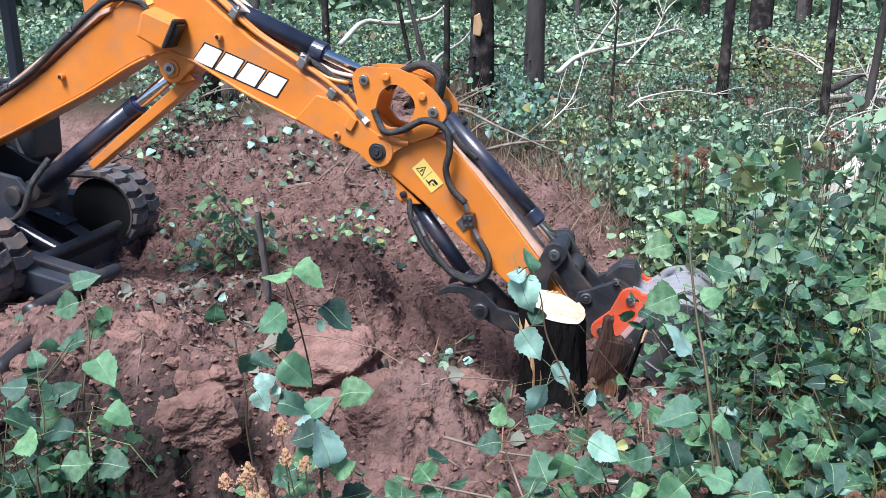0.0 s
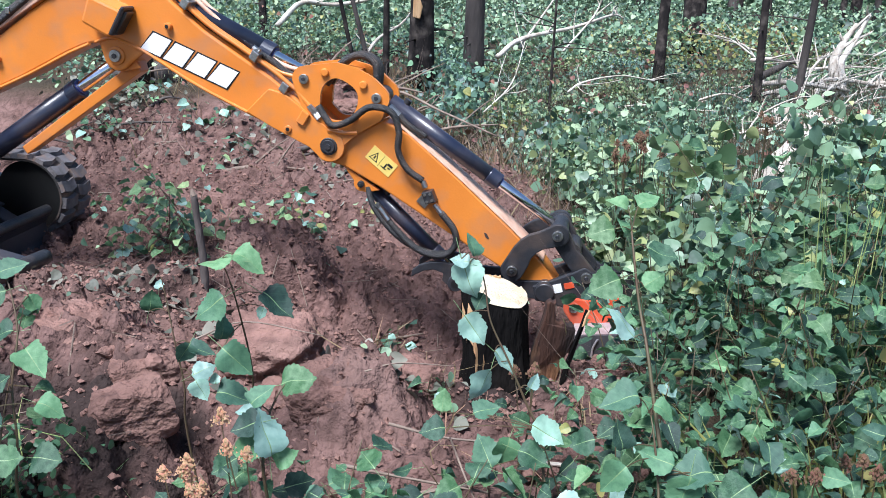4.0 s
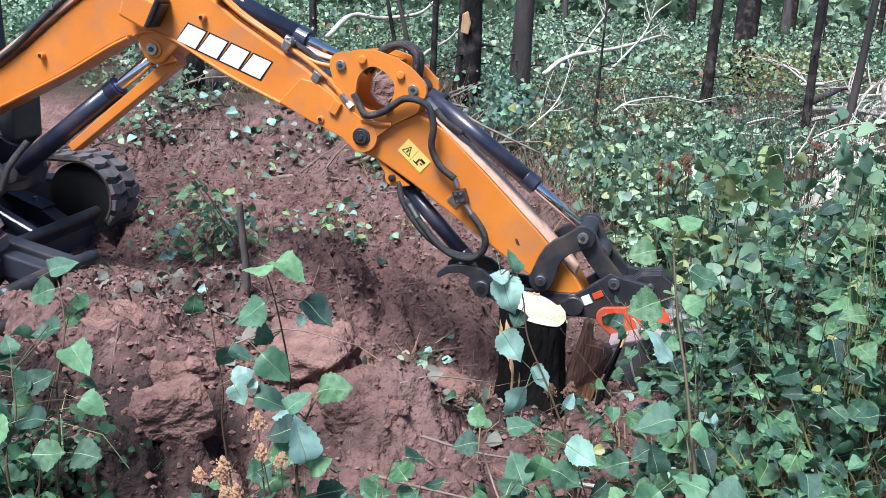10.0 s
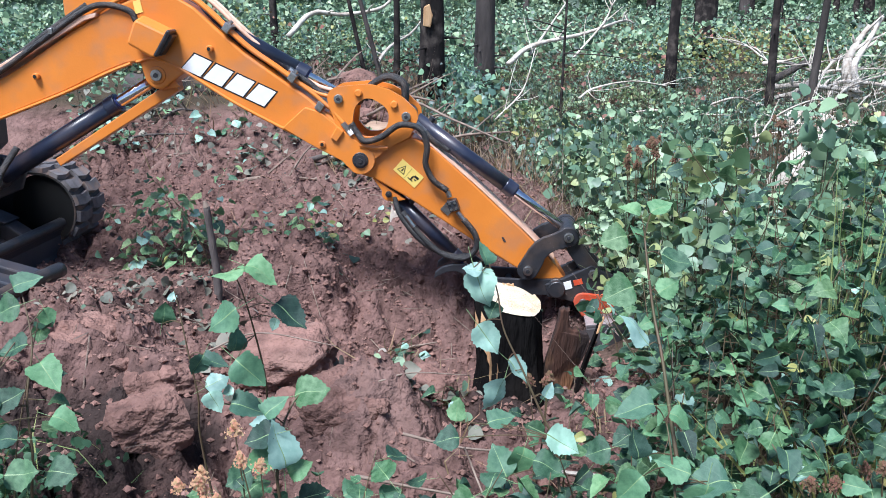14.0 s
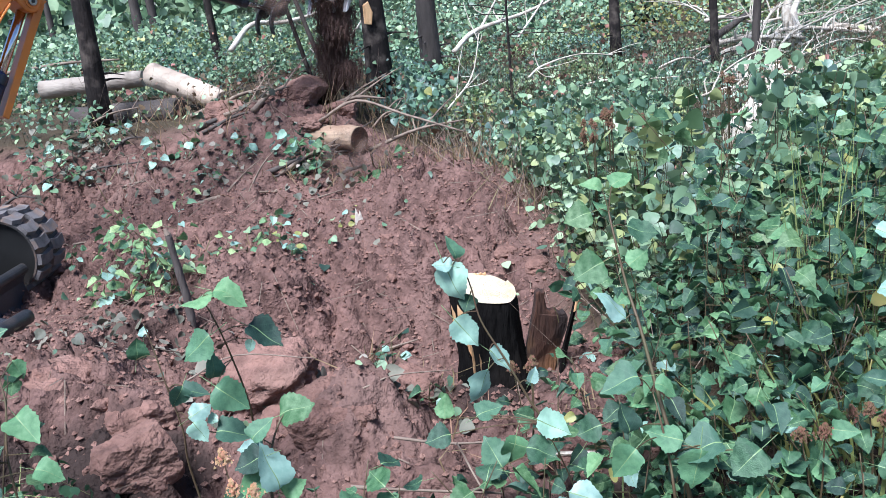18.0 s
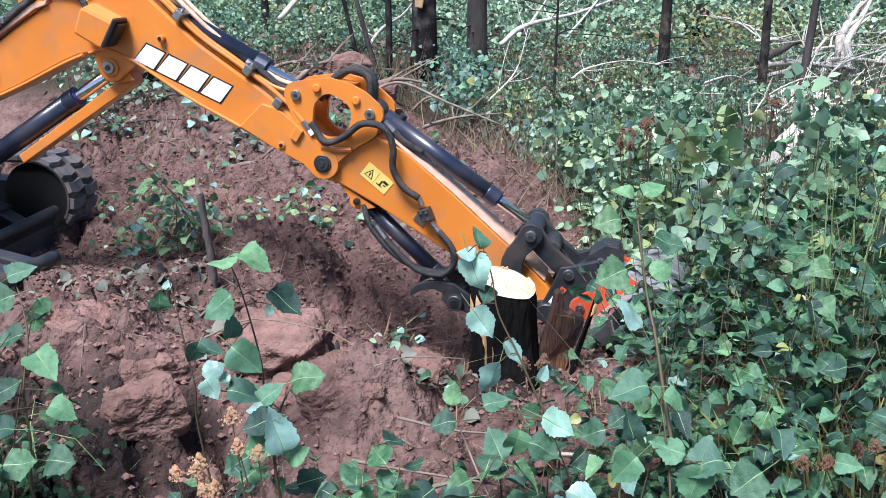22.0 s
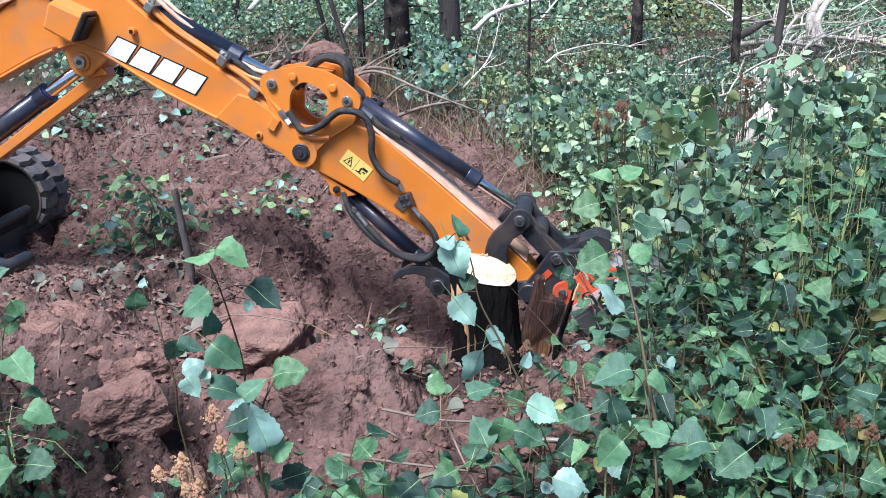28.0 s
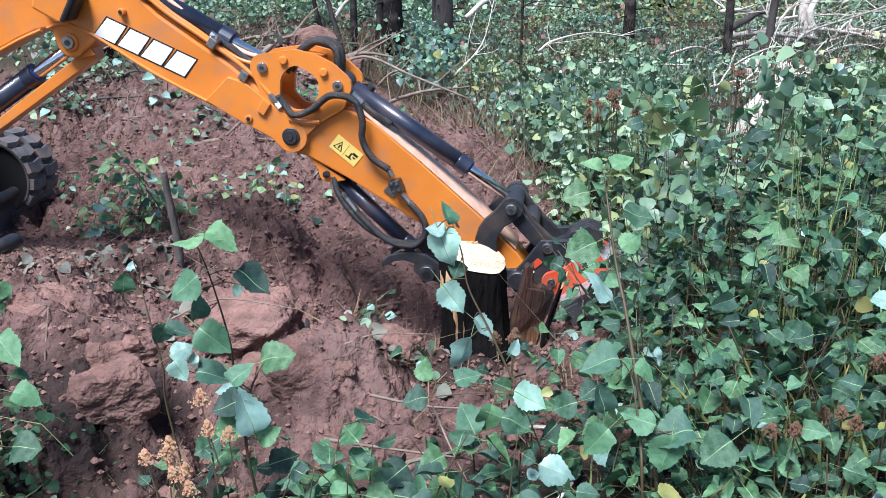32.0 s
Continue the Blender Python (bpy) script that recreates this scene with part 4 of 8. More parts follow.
def build_bucket():
    # origin at the nose pin; x and z as on the arm with the bucket half open
    coupler = [(-0.035, -0.055), (0.04, -0.06), (0.075, 0.02), (0.125, 0.10), (0.165, 0.27), (0.14, 0.36), (0.06, 0.37), (-0.03, 0.26), (-0.075, 0.215), (-0.06, 0.14), (-0.045, 0.05)]
    root = part("bucket", plate([(0.10, 0.09), (0.15, 0.08), (0.22, 0.11), (0.235, 0.22), (0.26, 0.30), (0.20, 0.36), (0.13, 0.36), (0.165, 0.27), (0.13, 0.16)], -0.10, 0.10, 0.006), M_WORN_STEEL, excavator, "worn steel digging bucket on a quick coupler")
    for y0, y1 in ((-0.118, -0.086), (0.086, 0.118)):
        part("coupler_cheek", plate(coupler, y0, y1, 0.006), M_BLACK, root)
    for k, y in enumerate((-0.062, -0.024, 0.014, 0.052)):
        part("coupler_rib", plate([(0.03, 0.23), (0.10, 0.22), (0.15, 0.30), (0.145, 0.40), (0.09, 0.44), (0.03, 0.41), (0.0, 0.33)], y, y + 0.022, 0.005), M_BLACK, root)
    part("coupler_core", plate([(0.0, 0.02), (0.06, 0.02), (0.12, 0.15), (0.12, 0.30), (0.03, 0.30), (-0.02, 0.15)], -0.085, 0.085, 0.006), M_BLACK, root)
    for x, z in ((-0.026, R_COUP - 0.003), (0.0, 0.0), (0.05, 0.355)):
        pin_head(x, z, -0.122, root, 0.026 if z < 0.3 else 0.016)
    pl = part("maker_plate", block(-0.022, 0.022, -0.1215, -0.117, 0.045, 0.085, 0.0), M_WHITE, root, "small white plate")
    part("red_mark", block(-0.018, 0.012, -0.1217, -0.117, 0.098, 0.145, 0.0), M_RED, root)
    # red mounting ears
    ear = arc(0.108, 0.118, 0.050, 165, 300, 6) + [(0.19, 0.095), (0.212, 0.16), (0.25, 0.28), (0.355, 0.40), (0.29, 0.382), (0.20, 0.378)] + arc(0.148, 0.318, 0.057, 60, 175, 6) + [(0.095, 0.22)]
    for y0, y1 in ((-0.142, -0.120), (0.120, 0.142)):
        e = part("mounting_ear", plate(ear, y0, y1, 0.005), M_RED, root, "red painted mounting ear")
        if y0 < 0:
            for x, z in ((0.108, 0.118), (0.148, 0.318)):
                pin_head(x, z, -0.143, e, 0.021)
    # shell: bent back sheet between two side plates
    W = 0.285
    back = [(0.185, 0.105), (0.205, 0.22), (0.225, 0.33), (0.262, 0.42), (0.33, 0.472), (0.405, 0.486), (0.49, 0.458), (0.56, 0.39), (0.600, 0.29), (0.612, 0.19), (0.602, 0.08)]
    pts = smooth_path([(x, 0, z) for x, z in back], 4)
    inner = []
    for i, p in enumerate(pts):
        d = (pts[min(i + 1, len(pts) - 1)] - pts[max(i - 1, 0)]).normalized()
        inner.append((p.x + d.z * 0.014, p.z - d.x * 0.014))
    part("shell", plate([(p.x, p.z) for p in pts] + inner[::-1], -W, W, 0.0), M_WORN_STEEL, root, "scoured grey bent back sheet")
    flank = [(p.x, p.z) for p in pts] + [(0.50, 0.098), (0.40, 0.108), (0.29, 0.108)]
    edge = [(0.200, 0.100), (0.29, 0.098), (0.40, 0.096), (0.50, 0.086), (0.606, 0.060), (0.622, 0.10), (0.612, 0.150), (0.50, 0.158), (0.40, 0.160), (0.30, 0.165), (0.215, 0.190)]
    for y0, y1 in ((-W - 0.012, -W + 0.002), (W - 0.002, W + 0.012)):
        side = part("side_plate", plate(flank, y0, y1, 0.003), M_BUCKET, root, "black bucket side plate, muddy")
        o = -0.008 if y0 < 0 else 0.008
        part("side_cutter", plate(edge, min(y0, y0 + o), max(y1, y1 + o), 0.003), M_BUCKET, side)
        seam = [(0.222, 0.215), (0.262, 0.182), (0.32, 0.162), (0.40, 0.152), (0.50, 0.150), (0.605, 0.165)]
        part("edge_weld", pipe([(x, y0 - 0.008 if y0 < 0 else y1 + 0.008, z) for x, z in seam], 0.005, 6), M_WORN_STEEL, side)
    part("cutting_edge", plate([(0.590, 0.10), (0.614, 0.10), (0.618, 0.0), (0.600, -0.005)], -W, W, 0.004), M_WORN_STEEL, root)
    for k in range(4):
        y = -W + 0.045 + k * (2 * W - 0.09) / 3
        part("tooth", plate([(0.585, 0.045), (0.632, 0.050), (0.634, -0.10), (0.620, -0.125), (0.598, -0.05)], y - 0.026, y + 0.026, 0.005), M_WORN_STEEL, root, "worn steel digging tooth")
    part("bucket_floor_rib", plate([(0.21, 0.225), (0.232, 0.335), (0.265, 0.40), (0.22, 0.405), (0.18, 0.33)], -0.14, 0.14, 0.003), M_WORN_STEEL, root)
    return root


def build_thumb():
    # origin at the nose pin, folded under the arm
    top = [(0.05, -0.03), (0.04, 0.035), (0.0, 0.05), (-0.09, 0.018), (-0.22, -0.02), (-0.36, -0.055), (-0.42, -0.035), (-0.46, -0.020), (-0.52, -0.024), (-0.585, -0.046), (-0.632, -0.078), (-0.660, -0.118), (-0.655, -0.155)]
    low = [(-0.635, -0.132), (-0.600, -0.100), (-0.555, -0.080), (-0.505, -0.082), (-0.500, -0.120), (-0.465, -0.138), (-0.424, -0.140), (-0.316, -0.146), (-0.18, -0.108), (-0.052, -0.065), (0.0, -0.055)]
    root = part("thumb", plate(top + low, -0.105, -0.082, 0.005), M_BLACK, excavator, "black steel grapple thumb folded beneath the arm")
    part("far_tine", plate(top + low, 0.082, 0.105, 0.005), M_BLACK, root)
    part("cross_tube", boss(THUMB_PIN[0], THUMB_PIN[1], -0.13, 0.13, 0.030), M_STEEL, root)
    part("cross_bar", boss(-0.24, -0.085, -0.09, 0.09, 0.028), M_BLACK, root)
    part("pin_collar", soften(boss(THUMB_PIN[0], THUMB_PIN[1], -0.135, -0.10, 0.040), 0.004, 1), M_BLACK, root)
    part("pin_hole", boss(THUMB_PIN[0], THUMB_PIN[1], -0.138, -0.13, 0.020), M_INK, root)
    part("hinge_boss", soften(boss(0, 0, -0.150, 0.150, 0.046), 0.004, 1), M_BLACK, root)
    return root


def build_cylinder(label, length, stroke, r, rod_r, guard=False):
    """Barrel along +x from its foot; rod along -x from its eye."""
    bar = part("cylinder_barrel", rod((0.05, 0, 0), (length, 0, 0), r, sides=28), M_CYL, excavator, label, smooth=False)
    for p in bar.data.polygons:
        p.use_smooth = len(p.vertices) == 4
    part("gland", soften(rod((length - 0.055, 0, 0), (length + 0.012, 0, 0), r * 1.07, sides=28), 0.004, 2), M_CYL, bar)
    part("seal_ring", rod((length + 0.012, 0, 0), (length + 0.019, 0, 0), r * 0.8, sides=24), M_BLUE_SEAL, bar)
    part("foot_eye", soften(boss(0, 0, -r, r, r * 1.15), 0.004, 1), M_BLACK, bar)
    port = part("oil_port", rod((0.12, 0, r * 0.8), (0.12, 0, r * 1.5), 0.018), M_BLACK, bar)
    st = part("cylinder_rod", rod((-stroke, 0, 0), (0, 0, 0), rod_r, sides=24), M_CHROME, excavator, "bright chromed piston rod")
    for p in st.data.polygons:
        p.use_smooth = len(p.vertices) == 4
    part("rod_eye", soften(boss(0, 0, -r * 0.9, r * 0.9, rod_r * 1.7), 0.004, 1), M_BLACK, st)
    if guard:
        g = part("rod_guard", plate([(-0.80, -0.125), (0.03, -0.118), (0.05, -0.055), (0.0, -0.058), (-0.80, -0.078)], -0.045, 0.045, 0.005), M_ORANGE, st, "orange flat guard bar along the rod")
        part("guard_web", plate([(-0.05, -0.07), (0.06, -0.11), (0.05, 0.03), (0.0, 0.05)], -0.075, -0.055, 0.004), M_ORANGE, g)
    return bar, st


def build_house():
    h = part("house", plate([(-1.05, 0.60), (0.42, 0.60), (0.45, 0.70), (0.45, 1.02), (0.25, 1.08), (-0.85, 1.12), (-1.08, 1.0)], -0.72, 0.05, 0.03), M_CHARCOAL, excavator, "charcoal upper house")
    part("deck", block(-1.0, 0.62, -0.74, 0.74, 0.54, 0.62, 0.015), M_CHARCOAL, h)
    part("counterweight", plate([(-1.22, 0.58), (-0.95, 0.58), (-0.95, 1.15), (-1.15, 1.10)], -0.7, 0.7, 0.03), M_CHARCOAL, h)
    # kingpost that carries boom foot and cylinder foot
    king = [(0.40, 0.40), (0.75, 0.38), (1.10, 0.43), (1.25, 0.49), (1.29, 0.59), (1.22, 0.68), (1.05, 0.71), (0.90, 0.79), (0.84, 0.90), (0.75, 0.96), (0.64, 0.90), (0.55, 0.62), (0.40, 0.60)]
    for y0, y1 in ((-0.17, -0.135), (0.135, 0.17)):
        k = part("kingpost_cheek", plate(king, y0, y1, 0.008), M_CHARCOAL, h, "charcoal casting that carries the boom")
    part("kingpost_core", block(0.40, 0.66, -0.13, 0.13, 0.40, 0.62, 0.01), M_BLACK, h)
    pin_head(FOOT_R + P_CYLBASE[0], FOOT_Z + P_CYLBASE[1], -0.175, h, 0.034, M_BLACK)
    part("foot_collar", soften(boss(FOOT_R + P_CYLBASE[0], FOOT_Z + P_CYLBASE[1], -0.20, -0.165, 0.055), 0.006, 2), M_BLACK, h)
    # panel and guard beyond the boom
    part("front_guard", plate([(0.50, 0.60), (0.93, 0.62), (1.05, 0.72), (1.06, 0.96), (0.90, 1.0), (0.50, 0.96)], 0.18, 0.42, 0.012), M_CHARCOAL, h, "dark panel beside the boom foot")
    part("guard_edge", pipe([(0.90, 0.17, 0.98), (0.94, 0.165, 0.83), (1.0, 0.165, 0.68)], 0.012, 8), M_STEEL, h)
    part("kingpost_hose", pipe([(0.70, -0.22, 0.62), (0.98, -0.25, 0.50), (1.18, -0.25, 0.45), (1.31, -0.25, 0.52), (1.36, -0.22, 0.66), (1.42, -0.13, 0.79)], 0.018, 10), M_HOSE, h, smooth=True)
    part("kingpost_hose", pipe([(0.45, -0.10, 0.78), (0.62, -0.18, 0.74), (0.80, -0.2, 0.62), (0.86, -0.2, 0.5)], 0.018, 10), M_HOSE, h, smooth=True)
    # canopy
    for x, y in ((0.56, 0.66), (0.56, 0.10), (-0.62, 0.66), (-0.62, 0.08)):
        part("cab_post", block(x - 0.03, x + 0.04, y - 0.035, y + 0.035, 0.6, 2.45, 0.01), M_CHARCOAL, h)
    part("cab_roof", block(-0.72, 0.68, 0.0, 0.76, 2.42, 2.50, 0.03), M_CHARCOAL, h)
    part("cab_sill", block(-0.60, 0.58, 0.62, 0.69, 1.05, 1.12, 0.01), M_CHARCOAL, h)
    part("grab_rail", pipe([(0.63, 0.14, 1.10), (0.72, 0.14, 1.16), (0.72, 0.14, 1.62), (0.63, 0.14, 1.70)], 0.013, 8), M_CHARCOAL, h)
    part("seat", plate([(-0.35, 0.62), (0.15, 0.62), (0.18, 0.95), (-0.2, 0.98), (-0.32, 1.55), (-0.45, 1.55)], 0.18, 0.6, 0.03), M_BLACK, h)
    return h


def build_track(y, label):
    """One rubber track: a belt round two wheels, with double rows of staggered lugs, front wheel forwards."""
    x0, x1, r, w = -1.02, 1.12, 0.265, 0.30
    # wheel disc fills the belt, coloured black for the deep shade inside
    t = part("track", rod((x1, y - w / 2 + 0.03, r + 0.01), (x1, y + w / 2 - 0.03, r + 0.01), 0.218, sides=36), M_INK, excavator, label)
    straight = x1 - x0
    total = 2 * straight + 2 * math.pi * r

    def on_belt(s, out):
        s %= total
        rr = r + out
        if s < straight:
            return x0 + s, r + 0.01 - rr, math.pi * 1.5
        s -= straight
        if s < math.pi * r:
            a = -math.pi / 2 + s / r
            return x1 + rr * math.cos(a), r + 0.01 + rr * math.sin(a), a
        s -= math.pi * r
        if s < straight:
            return x1 - s, r + 0.01 + rr, math.pi / 2
        a = math.pi / 2 + (s - straight) / r
        return x0 + rr * math.cos(a), r + 0.01 + rr * math.sin(a), a
    n = 120
    bm = bmesh.new()
    rings = []
    for i in range(n):
        ring = []
        for out, yy in ((-0.015, -w / 2), (0.0, -w / 2 - 0.004), (0.0, w / 2 + 0.004), (-0.015, w / 2)):
            x, z, _ = on_belt(total * i / n, out - 0.028)
            ring.append(bm.verts.new((x, y + yy, z)))
        rings.append(ring)
    for a, b in zip(rings, rings[1:] + rings[:1]):
        for j in range(4):
            bm.faces.new((a[j], a[(j + 1) % 4], b[(j + 1) % 4], b[j]))
    bmesh.ops.recalc_face_normals(bm, faces=bm.faces)
    part("belt", bm, M_RUBBER, t)
    pitch = total / 52
    lug = None
    for i in range(52):
        for row in (0, 1):
            s = pitch * (i + 0.5 * row)
            ya, yb = (-w / 2, -0.008) if row == 0 else (0.008, w / 2)
            half = pitch * 0.36
            corner = [(s - half, ya), (s + half, ya), (s + half * 0.6, (ya + yb) / 2), (s + half, yb), (s - half, yb), (s - half * 1.5, (ya + yb) / 2)]
            bm = bmesh.new()
            low = [bm.verts.new((on_belt(a, -0.030)[0], y + b, on_belt(a, -0.030)[1])) for a, b in corner]
            high = [bm.verts.new((on_belt(s + (a - s) * 0.8, 0.0)[0], y + b * 0.985, on_belt(s + (a - s) * 0.8, 0.0)[1])) for a, b in corner]
            bm.faces.new(high)
            for k in range(6):
                bm.faces.new((low[k], low[(k + 1) % 6], high[(k + 1) % 6], high[k]))
            bmesh.ops.recalc_face_normals(bm, faces=bm.faces)
            part("lug", bm, M_RUBBER_WORN, t)
    f = part("track_frame", plate([(x0 + 0.05, 0.16), (x1 - 0.12, 0.16), (x1 - 0.08, 0.26), (x1 - 0.2, 0.36), (x0 + 0.2, 0.36), (x0, 0.26)], y - 0.09, y + 0.09, 0.01), M_CHARCOAL, t)
    part("sprocket", rod((x0, y - 0.06, r + 0.01), (x0, y + 0.06, r + 0.01), 0.19, sides=18), M_BLACK, t)
    for k in range(4):
        part("roller", rod((x0 + 0.35 + k * 0.42, y - 0.10, 0.115), (x0 + 0.35 + k * 0.42, y + 0.10, 0.115), 0.07), M_BLACK, t)
    return t


def build_chassis():
    c = part("undercarriage", plate([(-0.75, 0.22), (0.85, 0.22), (0.70, 0.46), (-0.70, 0.46)], -0.42, 0.42, 0.02), M_CHARCOAL, excavator, "charcoal track frame")
    part("slew_ring", rod((0, -0.09, 0.44), (0, -0.09, 0.56), 0.42, sides=40), M_BLACK, c)
    for s in (-1, 1):
        part("cross_member", block(-0.5, -0.25, min(0.3 * s, 0.56 * s), max(0.3 * s, 0.56 * s), 0.2, 0.4, 0.01), M_CHARCOAL, c)
        part("cross_member", block(0.3, 0.55, min(0.3 * s, 0.56 * s), max(0.3 * s, 0.56 * s), 0.2, 0.4, 0.01), M_CHARCOAL, c)
    # blade between the tracks, its foot in the spoil
    b = part("dozer_blade", plate([(1.25, -0.16), (1.30, -0.15), (1.255, 0.02), (1.25, 0.12), (1.295, 0.20), (1.25, 0.205), (1.205, 0.12), (1.205, 0.0)], -0.48, 0.48, 0.006), M_CHARCOAL, excavator, "charcoal dozer blade half buried in spoil")
    part("blade_top_tube", rod((1.265, -0.48, 0.20), (1.265, 0.48, 0.20), 0.034, sides=16), M_BLACK, b)
    for y in (-0.30, 0.30):
        part("push_arm", plate([(0.55, 0.26), (1.22, 0.02), (1.22, 0.14), (1.05, 0.24), (0.57, 0.40)], y - 0.06, y + 0.06, 0.01), M_CHARCOAL, b)
        part("arm_cap", plate([(0.60, 0.405), (1.05, 0.245), (1.06, 0.255), (0.61, 0.418)], y - 0.075, y + 0.075, 0.004), M_CHARCOAL, b)
        for k in range(3):
            part("cap_bolt", rod((0.70 + 0.13 * k, y, 0.375 - 0.046 * k), (0.705 + 0.13 * k, y, 0.400 - 0.046 * k), 0.014, sides=6), M_STEEL, b)
    part("tie_plate", plate([(0.95, 0.10), (1.20, 0.02), (1.21, 0.05), (0.97, 0.18)], -0.24, 0.24, 0.008), M_CHARCOAL, b)
    part("lift_cylinder", rod((0.62, 0, 0.42), (1.2, 0, 0.14), 0.045), M_CYL, b)
    part("lower_tube", pipe([(1.66, -0.95, 0.15), (1.70, -0.62, 0.17), (1.70, -0.25, 0.15)], 0.042, 12), M_BLACK, b, smooth=True)
    part("lower_tube", pipe([(2.02, -1.62, 0.17), (1.95, -1.30, 0.17), (1.90, -0.98, 0.12)], 0.036, 12), M_BLACK, b, smooth=True)
    for y in (-0.52, -0.36):
        part("push_arm", plate([(0.55, 0.22), (1.72, 0.05), (1.72, 0.15), (1.05, 0.30), (0.57, 0.36)], y - 0.05, y + 0.05, 0.01), M_CHARCOAL, b)
    return c, b


boom_ob, arm_ob = build_boom(), build_arm()
side_link_ob, bucket_link_ob = build_links()
bucket_ob, thumb_ob = build_bucket(), build_thumb()
boom_cyl = build_cylinder("thick dark boom cylinder", 0.87, 0.62, 0.052, 0.032, True)
arm_cyl = build_cylinder("dark blue-black arm cylinder", 1.36, 0.95, 0.052, 0.030)
bucket_cyl = build_cylinder("dark blue-black bucket cylinder", 0.70, 0.62, 0.041, 0.024)
thumb_cyl = build_cylinder("slim black thumb cylinder", 0.545, 0.62, 0.037, 0.019)
house_ob = build_house()
for carrier in (build_track(0.66, "muddy rubber track with chevron lugs"), build_track(-0.66, "muddy rubber track with chevron lugs"), *build_chassis()):
    carrier.matrix_basis = pose(0, 0.09, 0, 0, 0, -12)      # the undercarriage stands at a slight angle

# joint angles in degrees, over the clip
JOINT_T = [0, 0.5, 1, 1.5, 2, 2.5, 3, 3.5, 5.5, 6, 6.5, 7, 7.5, 8, 8.5, 9, 9.5, 10, 10.5, 11, 11.2, 11.5, 12, 12.5,
    13, 13.5, 14, 14.5, 16.5, 17, 17.2, 17.5, 17.8, 18, 18.2, 18.4, 18.6, 18.8, 19, 19.5, 19.7, 20, 20.2, 20.5, 21,
    21.5, 22, 22.5, 23, 23.5, 24, 24.5, 25, 25.5, 27.5, 28, 28.5, 29, 29.5, 30, 30.5, 31, 31.5, 32]
SWING = [-16.5, -16.6, -16.6, -16.6, -16.6, -16.4, -15, -13.7, -16.1, -15.8, -15, -14.9, -15.4, -15.3, -15.2, -15.2,
    -16.7, -16.7, -16.6, -11.1, -7.9, -6.6, -7.5, -8.2, -7.9, -7.4, -7.5, -7.4, -2.7, 15.8, 22.5, 37.5, 43, 45, 42,
    34, 27.5, 23.5, 19, 1.1, -3.4, -7.9, -8.6, -11, -16.7, -16.8, -16.6, -16.3, -17.1, -16.6, -16.1, -16.2, -15.9,
    -15.6, -16.1, -15.9, -15.9, -16.3, -17.2, -16.6, -16.6, -16.3, -16.1, -16]
BOOM = [1.6, 2.2, 1.9, 1, 0.6, 0.6, 0.4, 0, -0.7, -1, -0.7, -0.9, -1.3, -1.2, -1.3, 0.1, 2.9, 2.7, 2.3, 3.3, 4, 0.7,
    -3.6, -3.9, -2.6, -2.2, -2.3, -2.6, 15.4, 20.5, 21.8, 22, 22.2, 22.4, 21.8, 20.6, 19.3, 17.9, 16.7, 14, 12.6,
    6.7, 3.9, 0.7, -3.5, -2.7, -2, -1.6, 0.6, 0.3, -2.3, -2.2, -1.7, -1.4, -1.8, -1.9, -1.6, -0.5, 2.2, 4, 4.2, 0,
    -2.4, -1.8]
ARM = [-30.4, -30.6, -25.8, -21.5, -19.7, -19.6, -20, -20.6, -19.6, -20, -19.9, -19.8, -20.4, -20.1, -20.3, -21.9,
    -23.2, -22.3, -21.4, -17.1, -14.8, -20.4, -23.5, -23.5, -22.1, -21.7, -22.1, -22.3, -4.1, -3.7, 0.5, 9.3, 11.8,
    13.3, 13.1, 14, 13.9, 12.8, 11.2, 0.7, -5.1, -12.8, -15.4, -18.7, -22.6, -21.6, -20.7, -20, -18.1, -18.9, -21.9,
    -21.2, -20.5, -20, -20.9, -20.6, -20.3, -19.2, -16.3, -16.7, -15.6, -19.7, -21.7, -20.6]
LINK = [108, 104, 90, 78, 74, 71, 62, 60, 86, 99, 92, 89, 95, 84, 84, 81, 77, 74, 75, 101, 107, 113, 124, 115, 94,
    77, 64, 46, 43, 45, 44.5, 42.5, 55.5, 64.5, 78, 91, 100, 104.5, 110, 109, 108, 108, 110, 112, 115, 104, 94, 89,
    73, 88, 108, 97, 85, 80, 96, 86, 82, 75, 65, 52, 77, 101, 93, 84]
THUMB_T = [0, 14.5, 15.3, 16.3, 17.3, 18.0, 18.7, 32]
THUMB = [6, 6, 15, 65, 62, 34, 6, 6]


def glide(t, ts, vs):
    """Monotone cubic through the table."""
    i = max(0, min(len(ts) - 2, sum(1 for a in ts if a <= t) - 1))

    def slope(k):
        if k <= 0 or k >= len(ts) - 1:
            return 0.0
        d0, d1 = (vs[k] - vs[k - 1]) / (ts[k] - ts[k - 1]), (vs[k + 1] - vs[k]) / (ts[k + 1] - ts[k])
        return 0.0 if d0 * d1 <= 0 else 2 * d0 * d1 / (d0 + d1)
    h = ts[i + 1] - ts[i]
    u = max(0.0, min(1.0, (t - ts[i]) / h))
    return (vs[i] * (1 + 2 * u) * (1 - u) ** 2 + slope(i) * h * u * (1 - u) ** 2 + vs[i + 1] * u * u * (3 - 2 * u) + slope(i + 1) * h * u * u * (u - 1))


def tilt(x, z, degrees):
    """A pose in the boom's plane: place (x, z) and an upward turn."""
    return Matrix.Translation((x, 0, z)) @ pose(0, 0, 0, 0, -degrees, 0)


def spot(m, p):
    v = m @ Vector((p[0], 0, p[1]))
    return v.x, v.z


